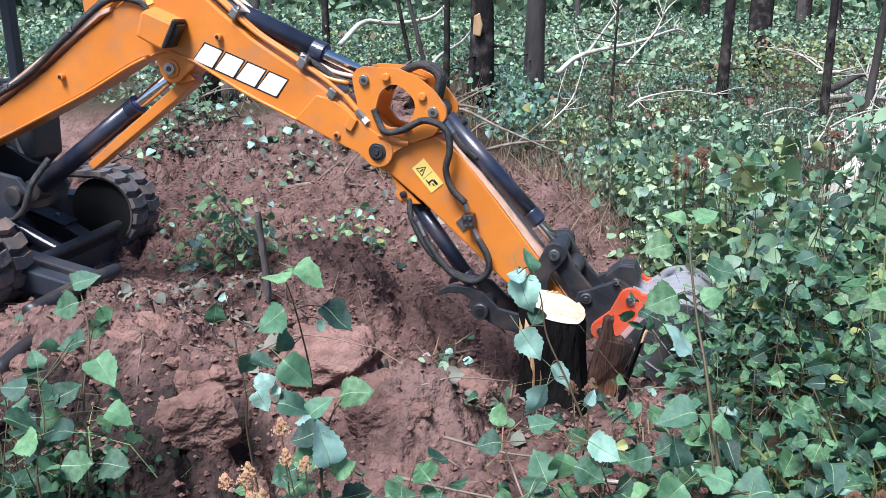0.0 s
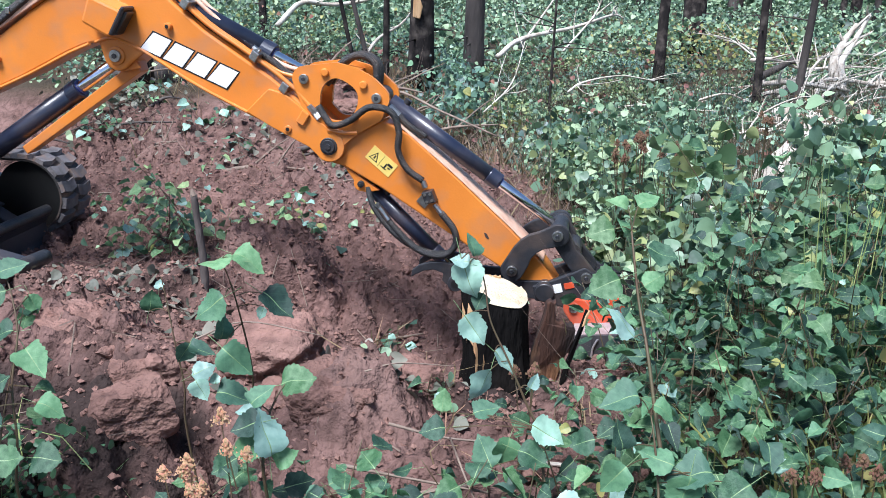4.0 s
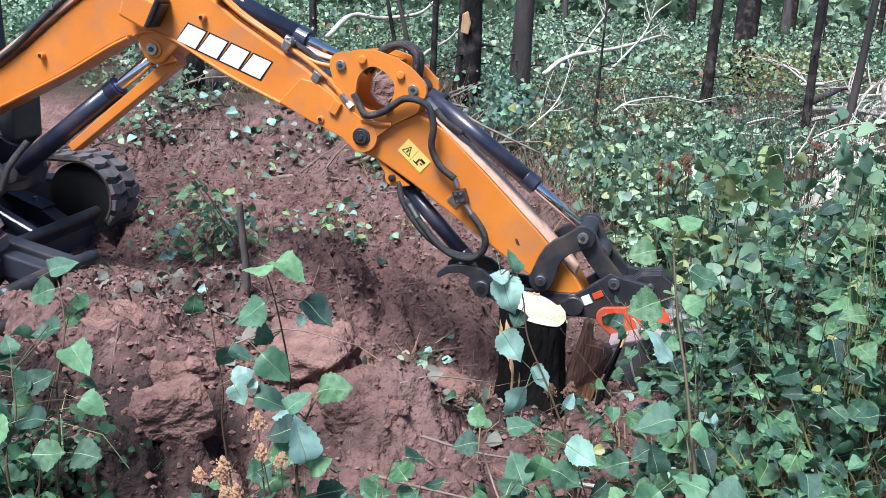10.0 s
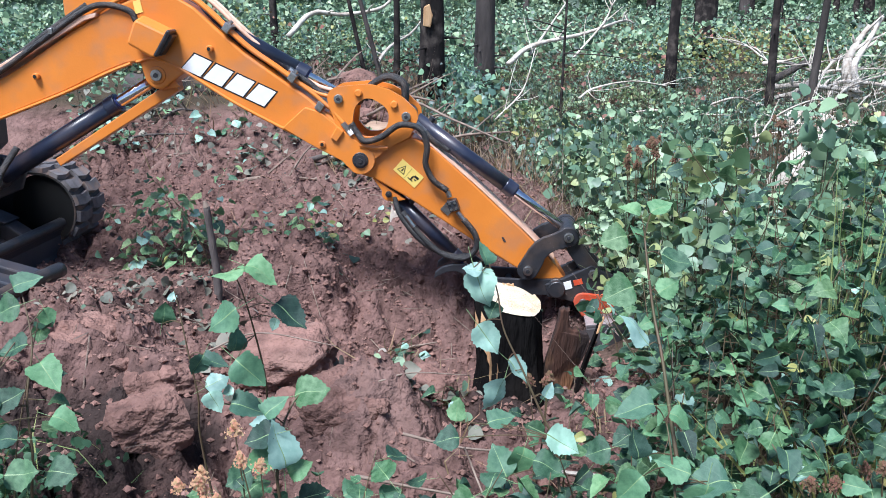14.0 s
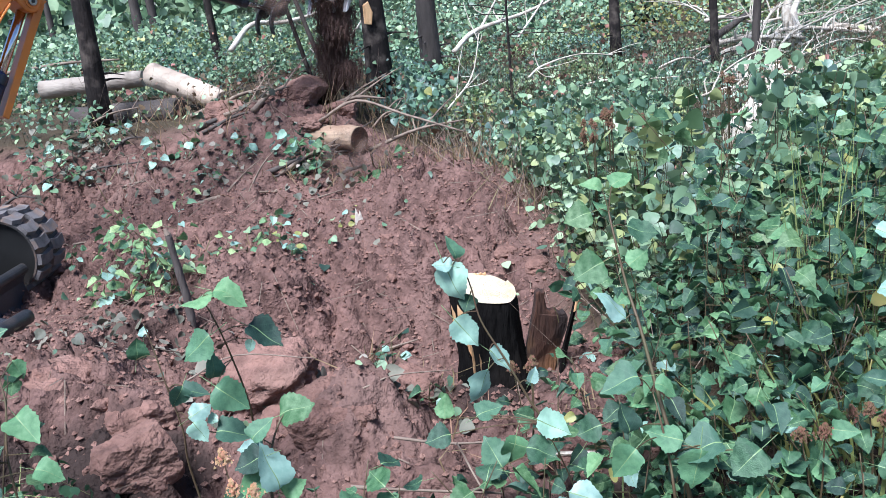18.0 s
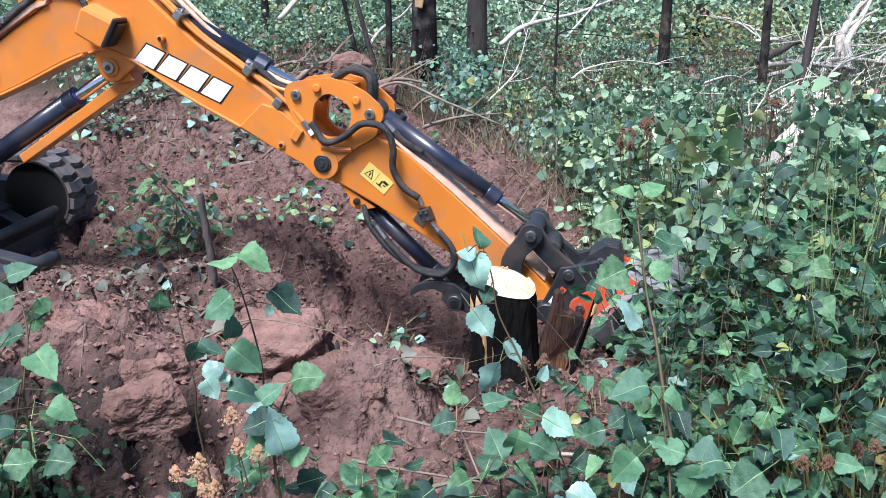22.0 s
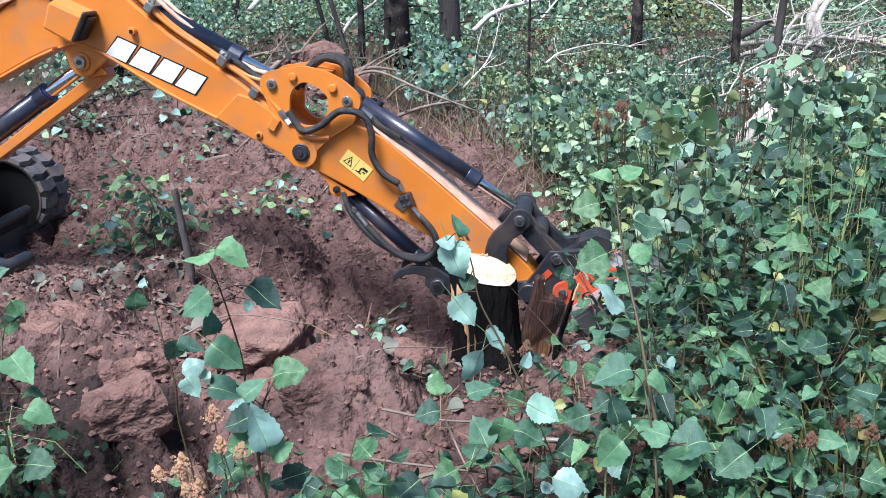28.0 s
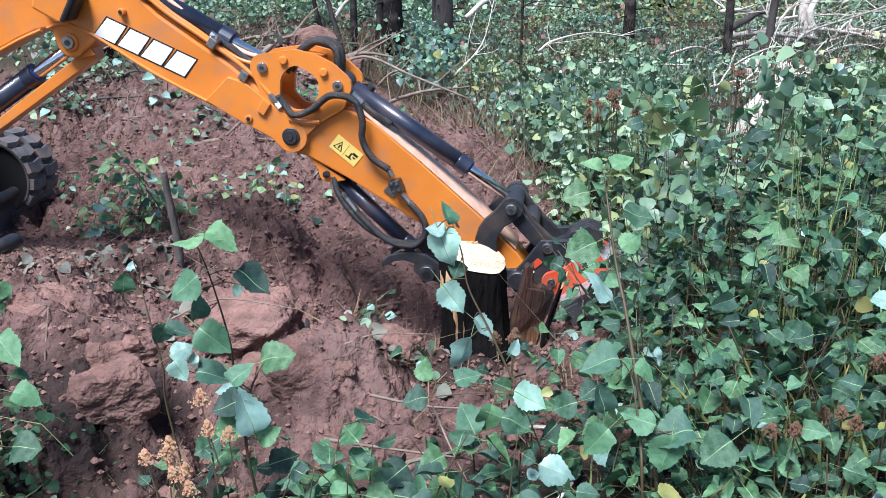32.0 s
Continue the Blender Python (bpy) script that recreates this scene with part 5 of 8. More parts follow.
def excavator_poses(t):
    swing, boom_a, arm_a, link_a, thumb_a = (glide(t, JOINT_T, SWING), glide(t, JOINT_T, BOOM), glide(t, JOINT_T, ARM), glide(t, JOINT_T, LINK), glide(t, THUMB_T, THUMB))
    slew = pose(0, 0, 0, 0, 0, swing)
    boom_m = tilt(FOOT_R, FOOT_Z, boom_a)
    arm_m = tilt(*spot(boom_m, (REACH, 0)), arm_a)
    end = (P_LOW[0] + R_LINK * math.cos(radians(link_a)), P_LOW[1] + R_LINK * math.sin(radians(link_a)))
    # the coupler pin: where the circles round link end and nose meet, on the outer side
    dx, dz = P_NOSE[0] - end[0], P_NOSE[1] - end[1]
    d = math.hypot(dx, dz)
    a = (R_HLINK ** 2 - R_COUP ** 2 + d * d) / (2 * d)
    h = math.sqrt(max(0.0, R_HLINK ** 2 - a * a))
    coup = (end[0] + a * dx / d - h * dz / d, end[1] + a * dz / d + h * dx / d)
    link_m = arm_m @ tilt(*P_LOW, link_a)
    hlink_m = arm_m @ tilt(*end, math.degrees(math.atan2(coup[1] - end[1], coup[0] - end[0])))
    turn = math.degrees(math.atan2(coup[1] - P_NOSE[1], coup[0] - P_NOSE[0])) - 97
    bucket_m = arm_m @ tilt(*P_NOSE, turn)
    thumb_m = arm_m @ tilt(*P_NOSE, thumb_a)

    def ram(p, q, y=0.0):
        ang = math.degrees(math.atan2(q[1] - p[1], q[0] - p[0]))
        side = Matrix.Translation((0, y, 0))
        return slew @ side @ tilt(*p, ang), slew @ side @ tilt(*q, ang)
    foot = (FOOT_R + P_CYLBASE[0], FOOT_Z + P_CYLBASE[1])
    out = {house_ob: slew, boom_ob: slew @ boom_m, arm_ob: slew @ arm_m, side_link_ob: slew @ link_m, bucket_link_ob: slew @ hlink_m, bucket_ob: slew @ bucket_m, thumb_ob: slew @ thumb_m}
    for pair, (p, q) in ((boom_cyl, (foot, spot(boom_m, P_BOOMCYL))), (arm_cyl, (spot(boom_m, P_ARMCYL), spot(arm_m, P_REAR))),
                         (bucket_cyl, (spot(arm_m, P_FRONT), spot(arm_m, end))), (thumb_cyl, (spot(arm_m, P_THUMBCYL), spot(thumb_m, THUMB_PIN)))):
        out[pair[0]], out[pair[1]] = ram(p, q)
    return out


# ---- stump, logs, trees and dead branches ----
def lathe(rings, sides, mat, name, parent=None, label="", rough=0.08, seed=0, taper_noise=5.0, cap=None):
    """A trunk from rings (x, y, z, radius), with uneven bark; cap: material of the top face."""
    bm = bmesh.new()
    rows = []
    for x, y, z, r in rings:
        rows.append([])
        for j in range(sides):
            a = 2 * math.pi * j / sides
            k = 1 + rough * noise.noise((math.cos(a) * 2 + seed, math.sin(a) * 2, z * taper_noise)) + rough * 0.6 * noise.noise((j * 1.7 + seed, z * 2.0, 3))
            rows[-1].append(bm.verts.new((x + r * k * math.cos(a), y + r * k * math.sin(a), z)))
    for r0, r1 in zip(rows, rows[1:]):
        for j in range(sides):
            bm.faces.new((r0[j], r0[(j + 1) % sides], r1[(j + 1) % sides], r1[j]))
    top = bm.faces.new(rows[-1])
    bm.faces.new(rows[0][::-1])
    ob = part(name, bm, mat, parent, label)
    for p in ob.data.polygons:
        p.use_smooth = len(p.vertices) == 4
    if cap:
        ob.data.materials.append(cap)
        ob.data.polygons[len(ob.data.polygons) - 2].material_index = 1
    return ob


def build_stump():
    cx, cy, top = 0.455, 3.30, 0.41
    st = thing("tree_stump", "charred tree stump with a freshly sawn pale top beside the hole", "tree stump", at=pose(cx, cy, 0))
    bm = bmesh.new()
    sides, rows = 56, []
    for k in range(19):
        z = -0.22 + k * (top + 0.22) / 18
        flare = 0.045 * max(0, 0.15 - z) / 0.3
        rows.append([])
        for j in range(sides):
            a = 2 * math.pi * j / sides
            r = 0.138 + flare + 0.014 * noise.noise((math.cos(a) * 1.6, math.sin(a) * 1.6, z * 2)) + 0.008 * noise.noise((j * 0.9, z * 3, 2)) + 0.004 * noise.noise((j * 2.3, z * 40, 5))
            if k == 18:
                r -= 0.006
            lean = 0.05 * (z - top)
            # the saw cut falls towards the viewer's side
            zz = z + (0.022 * math.sin(a) - 0.036 * math.cos(a) if k == 18 else (0.022 * math.sin(a) - 0.036 * math.cos(a)) * max(0, (k - 12) / 6))
            rows[-1].append(bm.verts.new((r * math.cos(a) - lean, r * 0.92 * math.sin(a), zz)))
    for r0, r1 in zip(rows, rows[1:]):
        for j in range(sides):
            bm.faces.new((r0[j], r0[(j + 1) % sides], r1[(j + 1) % sides], r1[j]))
    bm.faces.new(rows[0][::-1])
    part("charred_bark", bm, M_CHAR, st, "black charred bark", smooth=True)
    # sawn face: rings of wood with saw ridges and a torn lip at one side
    bm = bmesh.new()
    rr = []
    for k in range(9):
        f = (k + 0.02) / 8
        rr.append([])
        for j in range(sides):
            a = 2 * math.pi * j / sides
            rim = 0.138 + 0.014 * noise.noise((math.cos(a) * 1.6, math.sin(a) * 1.6, top * 2)) - 0.004
            z = top + 0.006 + (0.022 * math.sin(a) - 0.036 * math.cos(a)) * f + 0.0015 * math.sin(60 * f * math.cos(a)) + (0.012 * (f - 0.8) * 5 if abs(a - 0.35) < 0.28 and f > 0.8 else 0)
            rr[-1].append(bm.verts.new((rim * f * math.cos(a), rim * 0.92 * f * math.sin(a), z)))
    for r0, r1 in zip(rr, rr[1:]):
        for j in range(sides):
            bm.faces.new((r0[j], r0[(j + 1) % sides], r1[(j + 1) % sides], r1[j]))
    bm.faces.new(rr[0])
    saw = part("sawn_face", bm, M_CUT, st, "bright pale sawn wood")
    part("torn_fibre", plate([(-0.02, 0.436), (0.035, 0.43), (0.033, 0.440), (0.022, 0.435), (0.012, 0.442), (0.0, 0.436), (-0.012, 0.444)], 0.112, 0.124, 0), M_RAWWOOD, st)
    # pale strips where bark is gone
    for a0, wd, z0, z1 in ((-2.50, 0.24, 0.25, 0.395), (-2.28, 0.09, 0.20, 0.37), (-2.20, 0.05, 0.10, 0.24), (-1.98, 0.05, 0.09, 0.19), (-2.80, 0.08, 0.30, 0.385)):
        bm = bmesh.new()
        cols = []
        for i in range(5):
            a = a0 + wd * (i / 4 - 0.5) * 1.2
            cols.append([])
            for k in range(7):
                z = z0 + (z1 - z0) * k / 6 - 0.02 * abs(i - 2)
                r = 0.152 + 0.006 * noise.noise((i, k * 1.2, 4)) - 0.006 * abs(i - 2)
                cols[-1].append(bm.verts.new((r * math.cos(a), r * 0.92 * math.sin(a), z)))
        for c0, c1 in zip(cols, cols[1:]):
            for k in range(6):
                bm.faces.new((c0[k], c1[k], c1[k + 1], c0[k + 1]))
        part("bare_strip", bm, M_RAWWOOD, st, "bare strip of pale wood")
    # torn slabs standing off its side
    def slab(pts, y0, y1, mat, name, label):
        bm = plate(pts, y0, y1, 0.004)
        for v in bm.verts:
            v.co.y += 0.02 * noise.noise(v.co * 7) + 0.12 * (v.co.x - 0.2) - 0.05 * v.co.z
            v.co.x += 0.012 * noise.noise(v.co * 11)
        return part(name, bm, mat, st, label)
    slab([(0.13, -0.12), (0.23, -0.12), (0.262, 0.0), (0.300, 0.12), (0.330, 0.20), (0.338, 0.245), (0.322, 0.268), (0.305, 0.262), (0.288, 0.282), (0.268, 0.276), (0.256, 0.296), (0.250, 0.345), (0.252, 0.372), (0.240, 0.366), (0.229, 0.378), (0.212, 0.368), (0.208, 0.325), (0.196, 0.285), (0.178, 0.240), (0.160, 0.14), (0.145, 0.05)], -0.02, 0.025, M_BARK, "bark_slab", "red-brown torn bark slab")
    slab([(0.25, -0.12), (0.275, -0.12), (0.325, 0.10), (0.385, 0.335), (0.374, 0.345), (0.345, 0.26), (0.30, 0.10)], -0.055, -0.03, M_CHAR, "charred_slat", "thin charred slat with ragged edge")
    slab([(0.352, 0.275), (0.364, 0.280), (0.390, 0.345), (0.384, 0.352), (0.366, 0.322)], -0.06, -0.05, M_RAWWOOD, "split_tip", "pale split tip")
    return st


build_stump()


def log(name, p0, p1, r, mat, label, cap=M_CUT, seed=0):
    """A felled log between two places, with sawn ends."""
    a, b = Vector(p0), Vector(p1)
    n = max(5, int((b - a).length / 0.12))
    rings = [(0.02 * noise.noise((k * 0.6, seed, 0)), 0.02 * noise.noise((k * 0.6, seed, 5)), (b - a).length * k / n, r * (1 - 0.1 * k / n)) for k in range(n + 1)]
    root = thing(name, label, "log")
    root.matrix_basis = Matrix.Translation(a) @ (b - a).to_track_quat("Z", "Y").to_matrix().to_4x4()
    lathe(rings, 20, mat, "log_bark", root, rough=0.05, seed=seed)
    for z, k in ((-0.004, 0), (rings[-1][2] + 0.004, -1)):
        bm = bmesh.new()
        bmesh.ops.create_circle(bm, cap_ends=True, segments=20, radius=rings[k][3] * 0.95, matrix=Matrix.Translation((rings[k][0], rings[k][1], z)))
        part("sawn_end", bm, cap, root, "sawn log end")
    return root


M_LOG_GREY = material("weathered_grey_log", (0.38, 0.33, 0.28), 0.8, 0, (0.22, 0.18, 0.15), 5, 0.5, 40, stretch=(1, 1, 0.4), grime=(0.10, 0.08, 0.06), grime_scale=5, grime_amount=0.7)
M_LOG_TAN = material("tan_barked_log", (0.40, 0.29, 0.20), 0.8, 0, (0.24, 0.15, 0.10), 6, 0.6, 40, stretch=(1, 1, 0.3))
log("log", (0.08, 7.62, 0.34), (-0.50, 8.22, 0.37), 0.112, M_LOG_TAN, "short tan log with a reddish end half buried in soil", M_BARK, 3)
boulder(-0.42, 8.45, 0.33, "heap of red soil lying behind the log", 41, 0.55, 20, 0.42)
boulder(-0.05, 8.30, 0.20, "crumbling red soil thrown over the log", 43, 0.55, 70, 0.3)
soil_slab(-0.36, 8.06, 0.47, (0.18, 0.12, 0.08), -40, (10, 6), 23, "loose red soil thrown over the buried log")
boulder(-1.18, 8.60, 0.26, "heap of red soil among torn roots", 44, 0.5, 10, 0.5)
log("log", (-2.13, 10.4, 0.91), (-1.30, 9.70, 0.58), 0.135, M_ASPEN_LOG, "pale peeled log lying on the bank", M_ASPEN_LOG, 7)
log("log", (-3.75, 11.6, 0.80), (-2.45, 11.4, 0.80), 0.115, M_LOG_GREY, "weathered grey log lying in the brush", M_LOG_GREY, 9)
log("log", (-3.0, 10.2, 0.52), (-1.75, 9.6, 0.56), 0.15, M_PINE, "brown bark log under the pale one", M_PINE, 12)
log("log", (2.98, 6.4, 0.18), (4.25, 8.3, 0.22), 0.11, M_DEAD, "bleached log lying among the brush", M_DEAD, 14)
log("log", (4.60, 10.1, 0.14), (5.60, 9.4, 0.12), 0.075, M_DEAD, "bleached log lying in the undergrowth", M_DEAD, 16)
log("log", (1.80, 5.42, 0.20), (2.30, 5.22, 0.22), 0.06, M_DEAD, "short pale log end among leaves", M_DEAD, 18)


def branch(points, r0, r1, mat, label, name="dead_branch", twigs=4, seed=0):
    """A fallen branch along the points, with thinner side twigs."""
    rng = random.Random(seed)
    if mat is M_DEAD:
        r0, r1 = r0 * 0.68, r1 * 0.6
    base = Vector(points[0])
    root = thing(name, label, "dead branch", at=Matrix.Translation(base))
    pts = [Vector(p) - base for p in points]
    part("limb", pipe(pts, r0, 8, steps=5, ends=(r0, r1), wobble=0.25), mat, root, smooth=True)
    path = smooth_path(pts, 6)
    for _ in range(twigs):
        k = rng.randrange(2, len(path) - 1)
        d = (path[k] - path[k - 1]).normalized()
        side = Vector((rng.uniform(-1, 1), rng.uniform(-0.6, 0.6), rng.uniform(-0.2, 1))).normalized()
        ln = rng.uniform(0.2, 0.6)
        e = path[k] + (d * 0.7 + side) * ln * 0.6
        part("twig", pipe([path[k], (path[k] + e) / 2 + side * 0.04, e], r1, 5, steps=4, ends=(max(r1, r0 * 0.4), 0.003)), mat, root)
    return root


DEADS = "bare bleached dead branch caught in the undergrowth"
branch([(-1.45, 12.4, 0.95), (-1.14, 12.7, 1.25), (-0.72, 13, 1.22), (-0.2, 13.2, 1.30), (0.05, 13.3, 1.50)], 0.06, 0.03, M_DEAD, DEADS, seed=1)
branch([(-0.2, 10.8, 0.72), (-0.05, 11.0, 0.90), (0.24, 11.5, 1.05), (0.5, 11.8, 1.35)], 0.035, 0.015, M_DEAD, DEADS, seed=2)
branch([(1.4, 10.8, 0.70), (1.73, 11, 0.91), (2.49, 11.5, 1.03), (3.11, 12, 1.17), (3.3, 12.1, 1.13)], 0.05, 0.02, M_DEAD, DEADS, twigs=6, seed=3)
branch([(2.3, 11.2, 0.75), (2.75, 11.6, 1.15), (2.95, 11.8, 1.45), (3.2, 12, 1.62)], 0.022, 0.008, M_DEAD, DEADS, seed=4)
branch([(1.7, 11.0, 0.80), (2.05, 11.4, 1.18), (2.35, 11.8, 1.50)], 0.03, 0.012, M_DEAD, DEADS, seed=5)
branch([(1.9, 8.9, 0.52), (2.08, 9, 0.61), (2.47, 9, 0.68), (2.84, 9, 0.63)], 0.018, 0.008, M_DEAD, DEADS, twigs=5, seed=6)
branch([(5.88, 15, 0.66), (6.01, 14.4, 0.62), (6.1, 14, 0.40)], 0.03, 0.02, M_DEAD, DEADS, seed=7)
branch([(5.55, 13, 0.50), (5.9, 13, 0.52), (6.4, 13, 0.38), (7.14, 13.2, 0.42)], 0.05, 0.03, M_DEAD, DEADS, twigs=7, seed=8)
branch([(5.4, 12.5, 0.25), (5.9, 12.7, 0.45), (6.21, 13, 0.52)], 0.06, 0.04, M_PINE, "grey-brown broken branch in a heap of dead wood", seed=9)
branch([(6.79, 12.5, 0.05), (6.80, 12.6, 0.3), (6.87, 12.8, 0.52), (7.17, 13, 0.90), (7.3, 13, 1.2)], 0.10, 0.05, M_DEAD, "thick bleached dead limb rising from the brush", twigs=6, seed=10)
branch([(5.1, 11.4, 0.18), (5.6, 11.6, 0.25), (6.1, 11.8, 0.28), (6.6, 12, 0.18)], 0.07, 0.05, M_DEAD, DEADS, twigs=6, seed=11)
branch([(5.9, 11.6, 0.12), (6.2, 11.9, 0.34), (6.9, 12, 0.28), (7.6, 12, 0.14)], 0.06, 0.04, M_DEAD, DEADS, twigs=8, seed=12)
branch([(6.2, 12.2, 0.1), (6.0, 12.4, 0.5), (6.1, 12.6, 0.75)], 0.03, 0.01, M_DEAD, DEADS, twigs=5, seed=13)
branch([(3.1, 7.2, 0.35), (3.4, 7.6, 0.5), (3.9, 7.9, 0.62), (4.3, 8.1, 0.55)], 0.014, 0.006, M_DEAD, DEADS, twigs=6, seed=14)
branch([(-4.6, 12.5, 1.0), (-3.6, 12.4, 1.05), (-2.9, 12.3, 1.02)], 0.03, 0.012, M_TWIG, "thin grey fallen branch", seed=15)
branch([(1.0, 8.6, 0.35), (1.3, 8.8, 0.62), (1.45, 9, 1.02)], 0.014, 0.006, M_DEAD, DEADS, twigs=8, seed=16)
branch([(4.9, 9.6, 0.10), (5.5, 10.4, 0.42), (6.4, 10.8, 0.60), (7.2, 11.2, 0.72)], 0.03, 0.012, M_DEAD, DEADS, twigs=8, seed=17)
branch([(5.7, 13.3, 0.55), (5.4, 13.6, 0.78), (4.9, 13.8, 0.85)], 0.02, 0.01, M_DEAD, DEADS, twigs=4, seed=18)
branch([(-0.25, 7.9, 0.50), (0.1, 7.75, 0.66), (0.5, 7.5, 0.52), (0.95, 7.2, 0.36)], 0.016, 0.008, M_TWIG, "dark root end sticking out of the bank", twigs=3, seed=19)

branch([(4.05, 9.0, 0.24), (4.45, 9.0, 0.16), (4.85, 8.9, 0.08)], 0.085, 0.07, M_DEAD, "thick bleached log lying in the brush", twigs=3, seed=20)
branch([(4.78, 11.0, 0.37), (5.27, 11.0, 0.40), (5.85, 11.0, 0.33)], 0.055, 0.04, M_DEAD, DEADS, twigs=4, seed=21)
branch([(7.17, 12.5, 0.22), (7.53, 12.5, 0.20), (7.95, 12.3, 0.12)], 0.09, 0.07, M_DEAD, "thick bleached log lying in the brush", twigs=4, seed=22)
branch([(6.52, 12.0, 0.02), (6.43, 12.2, 0.47), (6.61, 12.4, 0.77), (6.90, 12.6, 1.06)], 0.12, 0.06, M_DEAD, "thick bleached dead limb rising from the brush", twigs=5, seed=23)
branch([(5.60, 12.0, 0.07), (6.14, 12.3, 0.41), (6.40, 12.5, 0.62)], 0.05, 0.02, M_DEAD, DEADS, twigs=5, seed=24)


pile = random.Random(61)
for i in range(20):
    # heap of bleached wood, and single sticks lying in the brush before it
    if i < 12:
        x, y, up = pile.uniform(5.0, 8.2), pile.uniform(10.8, 14.5), 0.55
    else:
        x, y, up = pile.uniform(2.2, 5.5), pile.uniform(7.5, 11.5), 0.25
    a, ln = pile.uniform(-0.7, 0.7), pile.uniform(0.7, 1.6)
    z = height(x, y) + pile.uniform(0.08, up)
    d = Vector((math.cos(a) * ln, math.sin(a) * ln, pile.uniform(-0.05, 0.4)))
    p = Vector((x, y, z))
    branch([p, p + d * 0.4 + Vector((0, 0, pile.uniform(0, 0.15))), p + d * 0.75 + Vector((0, 0.05, pile.uniform(-0.05, 0.1))), p + d], pile.uniform(0.010, 0.034), 0.006, M_DEAD, DEADS, twigs=5, seed=100 + i)
for i in range(26):
    # torn roots and sticks along the bank
    x, y = pile.uniform(-3.0, 0.5), pile.uniform(7.3, 9.4)
    a, ln = pile.uniform(-0.8, 0.8), pile.uniform(0.3, 0.9)
    p = Vector((x, y, height(x, y) + 0.03))
    d = Vector((math.cos(a) * ln, math.sin(a) * ln * 0.5, pile.uniform(0.0, 0.18)))
    branch([p, p + d * 0.5 + Vector((0, 0, 0.05)), p + d], pile.uniform(0.012, 0.03), 0.006, M_TWIG if i % 2 else M_PINE, "torn brown root lying on the soil bank", twigs=3, seed=130 + i)


def tree(x, y, r, h, mat, label, lean=(0, 0), limbs=10, seed=0, name="tree"):
    """A burnt standing tree: a tapered trunk with broken limbs and a thin high crown."""
    rng = random.Random(seed)
    z0 = height(x, y) - 0.1
    root = thing(name, label, "tree", at=pose(x, y, z0))
    n = 16
    rings = []
    for k in range(n + 1):
        f = k / n
        rings.append((lean[0] * f * h + 0.25 * r * noise.noise((f * 5, seed, 0)), lean[1] * f * h + 0.25 * r * noise.noise((f * 5, seed, 4)), h * f, r * (1.25 - 0.25 * min(1, f * 12)) * (1 - 0.75 * f)))
    lathe(rings, 14, mat, "trunk", root, rough=0.10, seed=seed, taper_noise=1.6)
    for i in range(limbs):
        f = (0.06 + 0.10 * i / limbs if i < 4 else rng.uniform(0.2, 0.95))
        k = min(n - 1, int(f * n))
        p = Vector(rings[k][:3]).lerp(Vector(rings[k + 1][:3]), f * n - k)
        a, ln = rng.uniform(0, 6.28), rng.uniform(0.15, 0.45) * (1 if f < 0.2 else 3)
        e = p + Vector((math.cos(a) * ln, math.sin(a) * ln, rng.uniform(-0.1, 0.25) * ln))
        part("limb", pipe([p, (p + e) / 2 + Vector((0, 0, 0.03)), e], 0.02, 5, steps=3, ends=(max(0.008, r * 0.18), 0.004)), mat, root)
    if h > 5:
        verts, faces = [], []
        for i in range(700):
            f = rng.uniform(0.45, 1.0)
            k = min(n - 1, int(f * n))
            p = Vector(rings[k][:3]) + Vector((rng.gauss(0, 0.55), rng.gauss(0, 0.55), rng.gauss(0, 0.2))) * (1.5 - f)
            u, v = Vector((rng.uniform(-1, 1), rng.uniform(-1, 1), rng.uniform(-0.4, 0.4))) * 0.07, Vector((rng.uniform(-1, 1), rng.uniform(-1, 1), rng.uniform(-0.4, 0.4))) * 0.04
            q = len(verts)
            verts += [p - u, p + v, p + u, p - v]
            faces += [(q, q + 1, q + 2), (q, q + 2, q + 3)]
        raw("crown", verts, faces, M_LEAF, root, "thin scattered foliage")
    return root


BURNT = "slender fire-blackened standing tree trunk in the undergrowth"
char_tree = tree(0.46, 11.0, 0.16, 9, M_TRUNK, "charred tree trunk with an orange scar and ivy-like leaves", (0, 0), seed=1)
part("bark_scar", soften(plate([(-0.10, 1.0), (-0.01, 0.98), (0.02, 1.12), (-0.02, 1.26), (-0.09, 1.22)], -0.185, -0.12, 0.01), 0.004), M_RAWWOOD, char_tree, "orange scar in the bark")
tree(1.28, 12.5, 0.15, 10, M_PINE, "grey-brown standing trunk with dark knots", (0.012, 0), seed=2)
tree(4.14, 13.0, 0.085, 8, M_TRUNK, BURNT, (0.01, 0), limbs=9, seed=3)
tree(7.1, 20.0, 0.27, 12, M_TRUNK, "thick charred trunk with flaking pale bark", (0, 0), seed=4)
tree(4.31, 9.8, 0.052, 6, M_TRUNK, BURNT, (-0.02, 0), limbs=14, seed=5)
tree(4.86, 10.0, 0.050, 6, M_PINE, "slender leaning grey-brown stem with short broken limbs", (0.055, 0), limbs=14, seed=6)
tree(-2.56, 9.5, 0.105, 8, M_TRUNK, BURNT, (0.05, 0), seed=7)
tree(-2.10, 16.0, 0.07, 8, M_TRUNK, BURNT, (-0.02, 0), seed=8)
tree(-1.85, 14.0, 0.05, 7, M_TRUNK, BURNT, (0.01, 0), seed=9)
tree(-0.22, 8.85, 0.024, 4.5, M_TRUNK, "dark leaning stem rooted in the bank", (-0.20, 0), limbs=6, seed=10, name="leaning_stem")
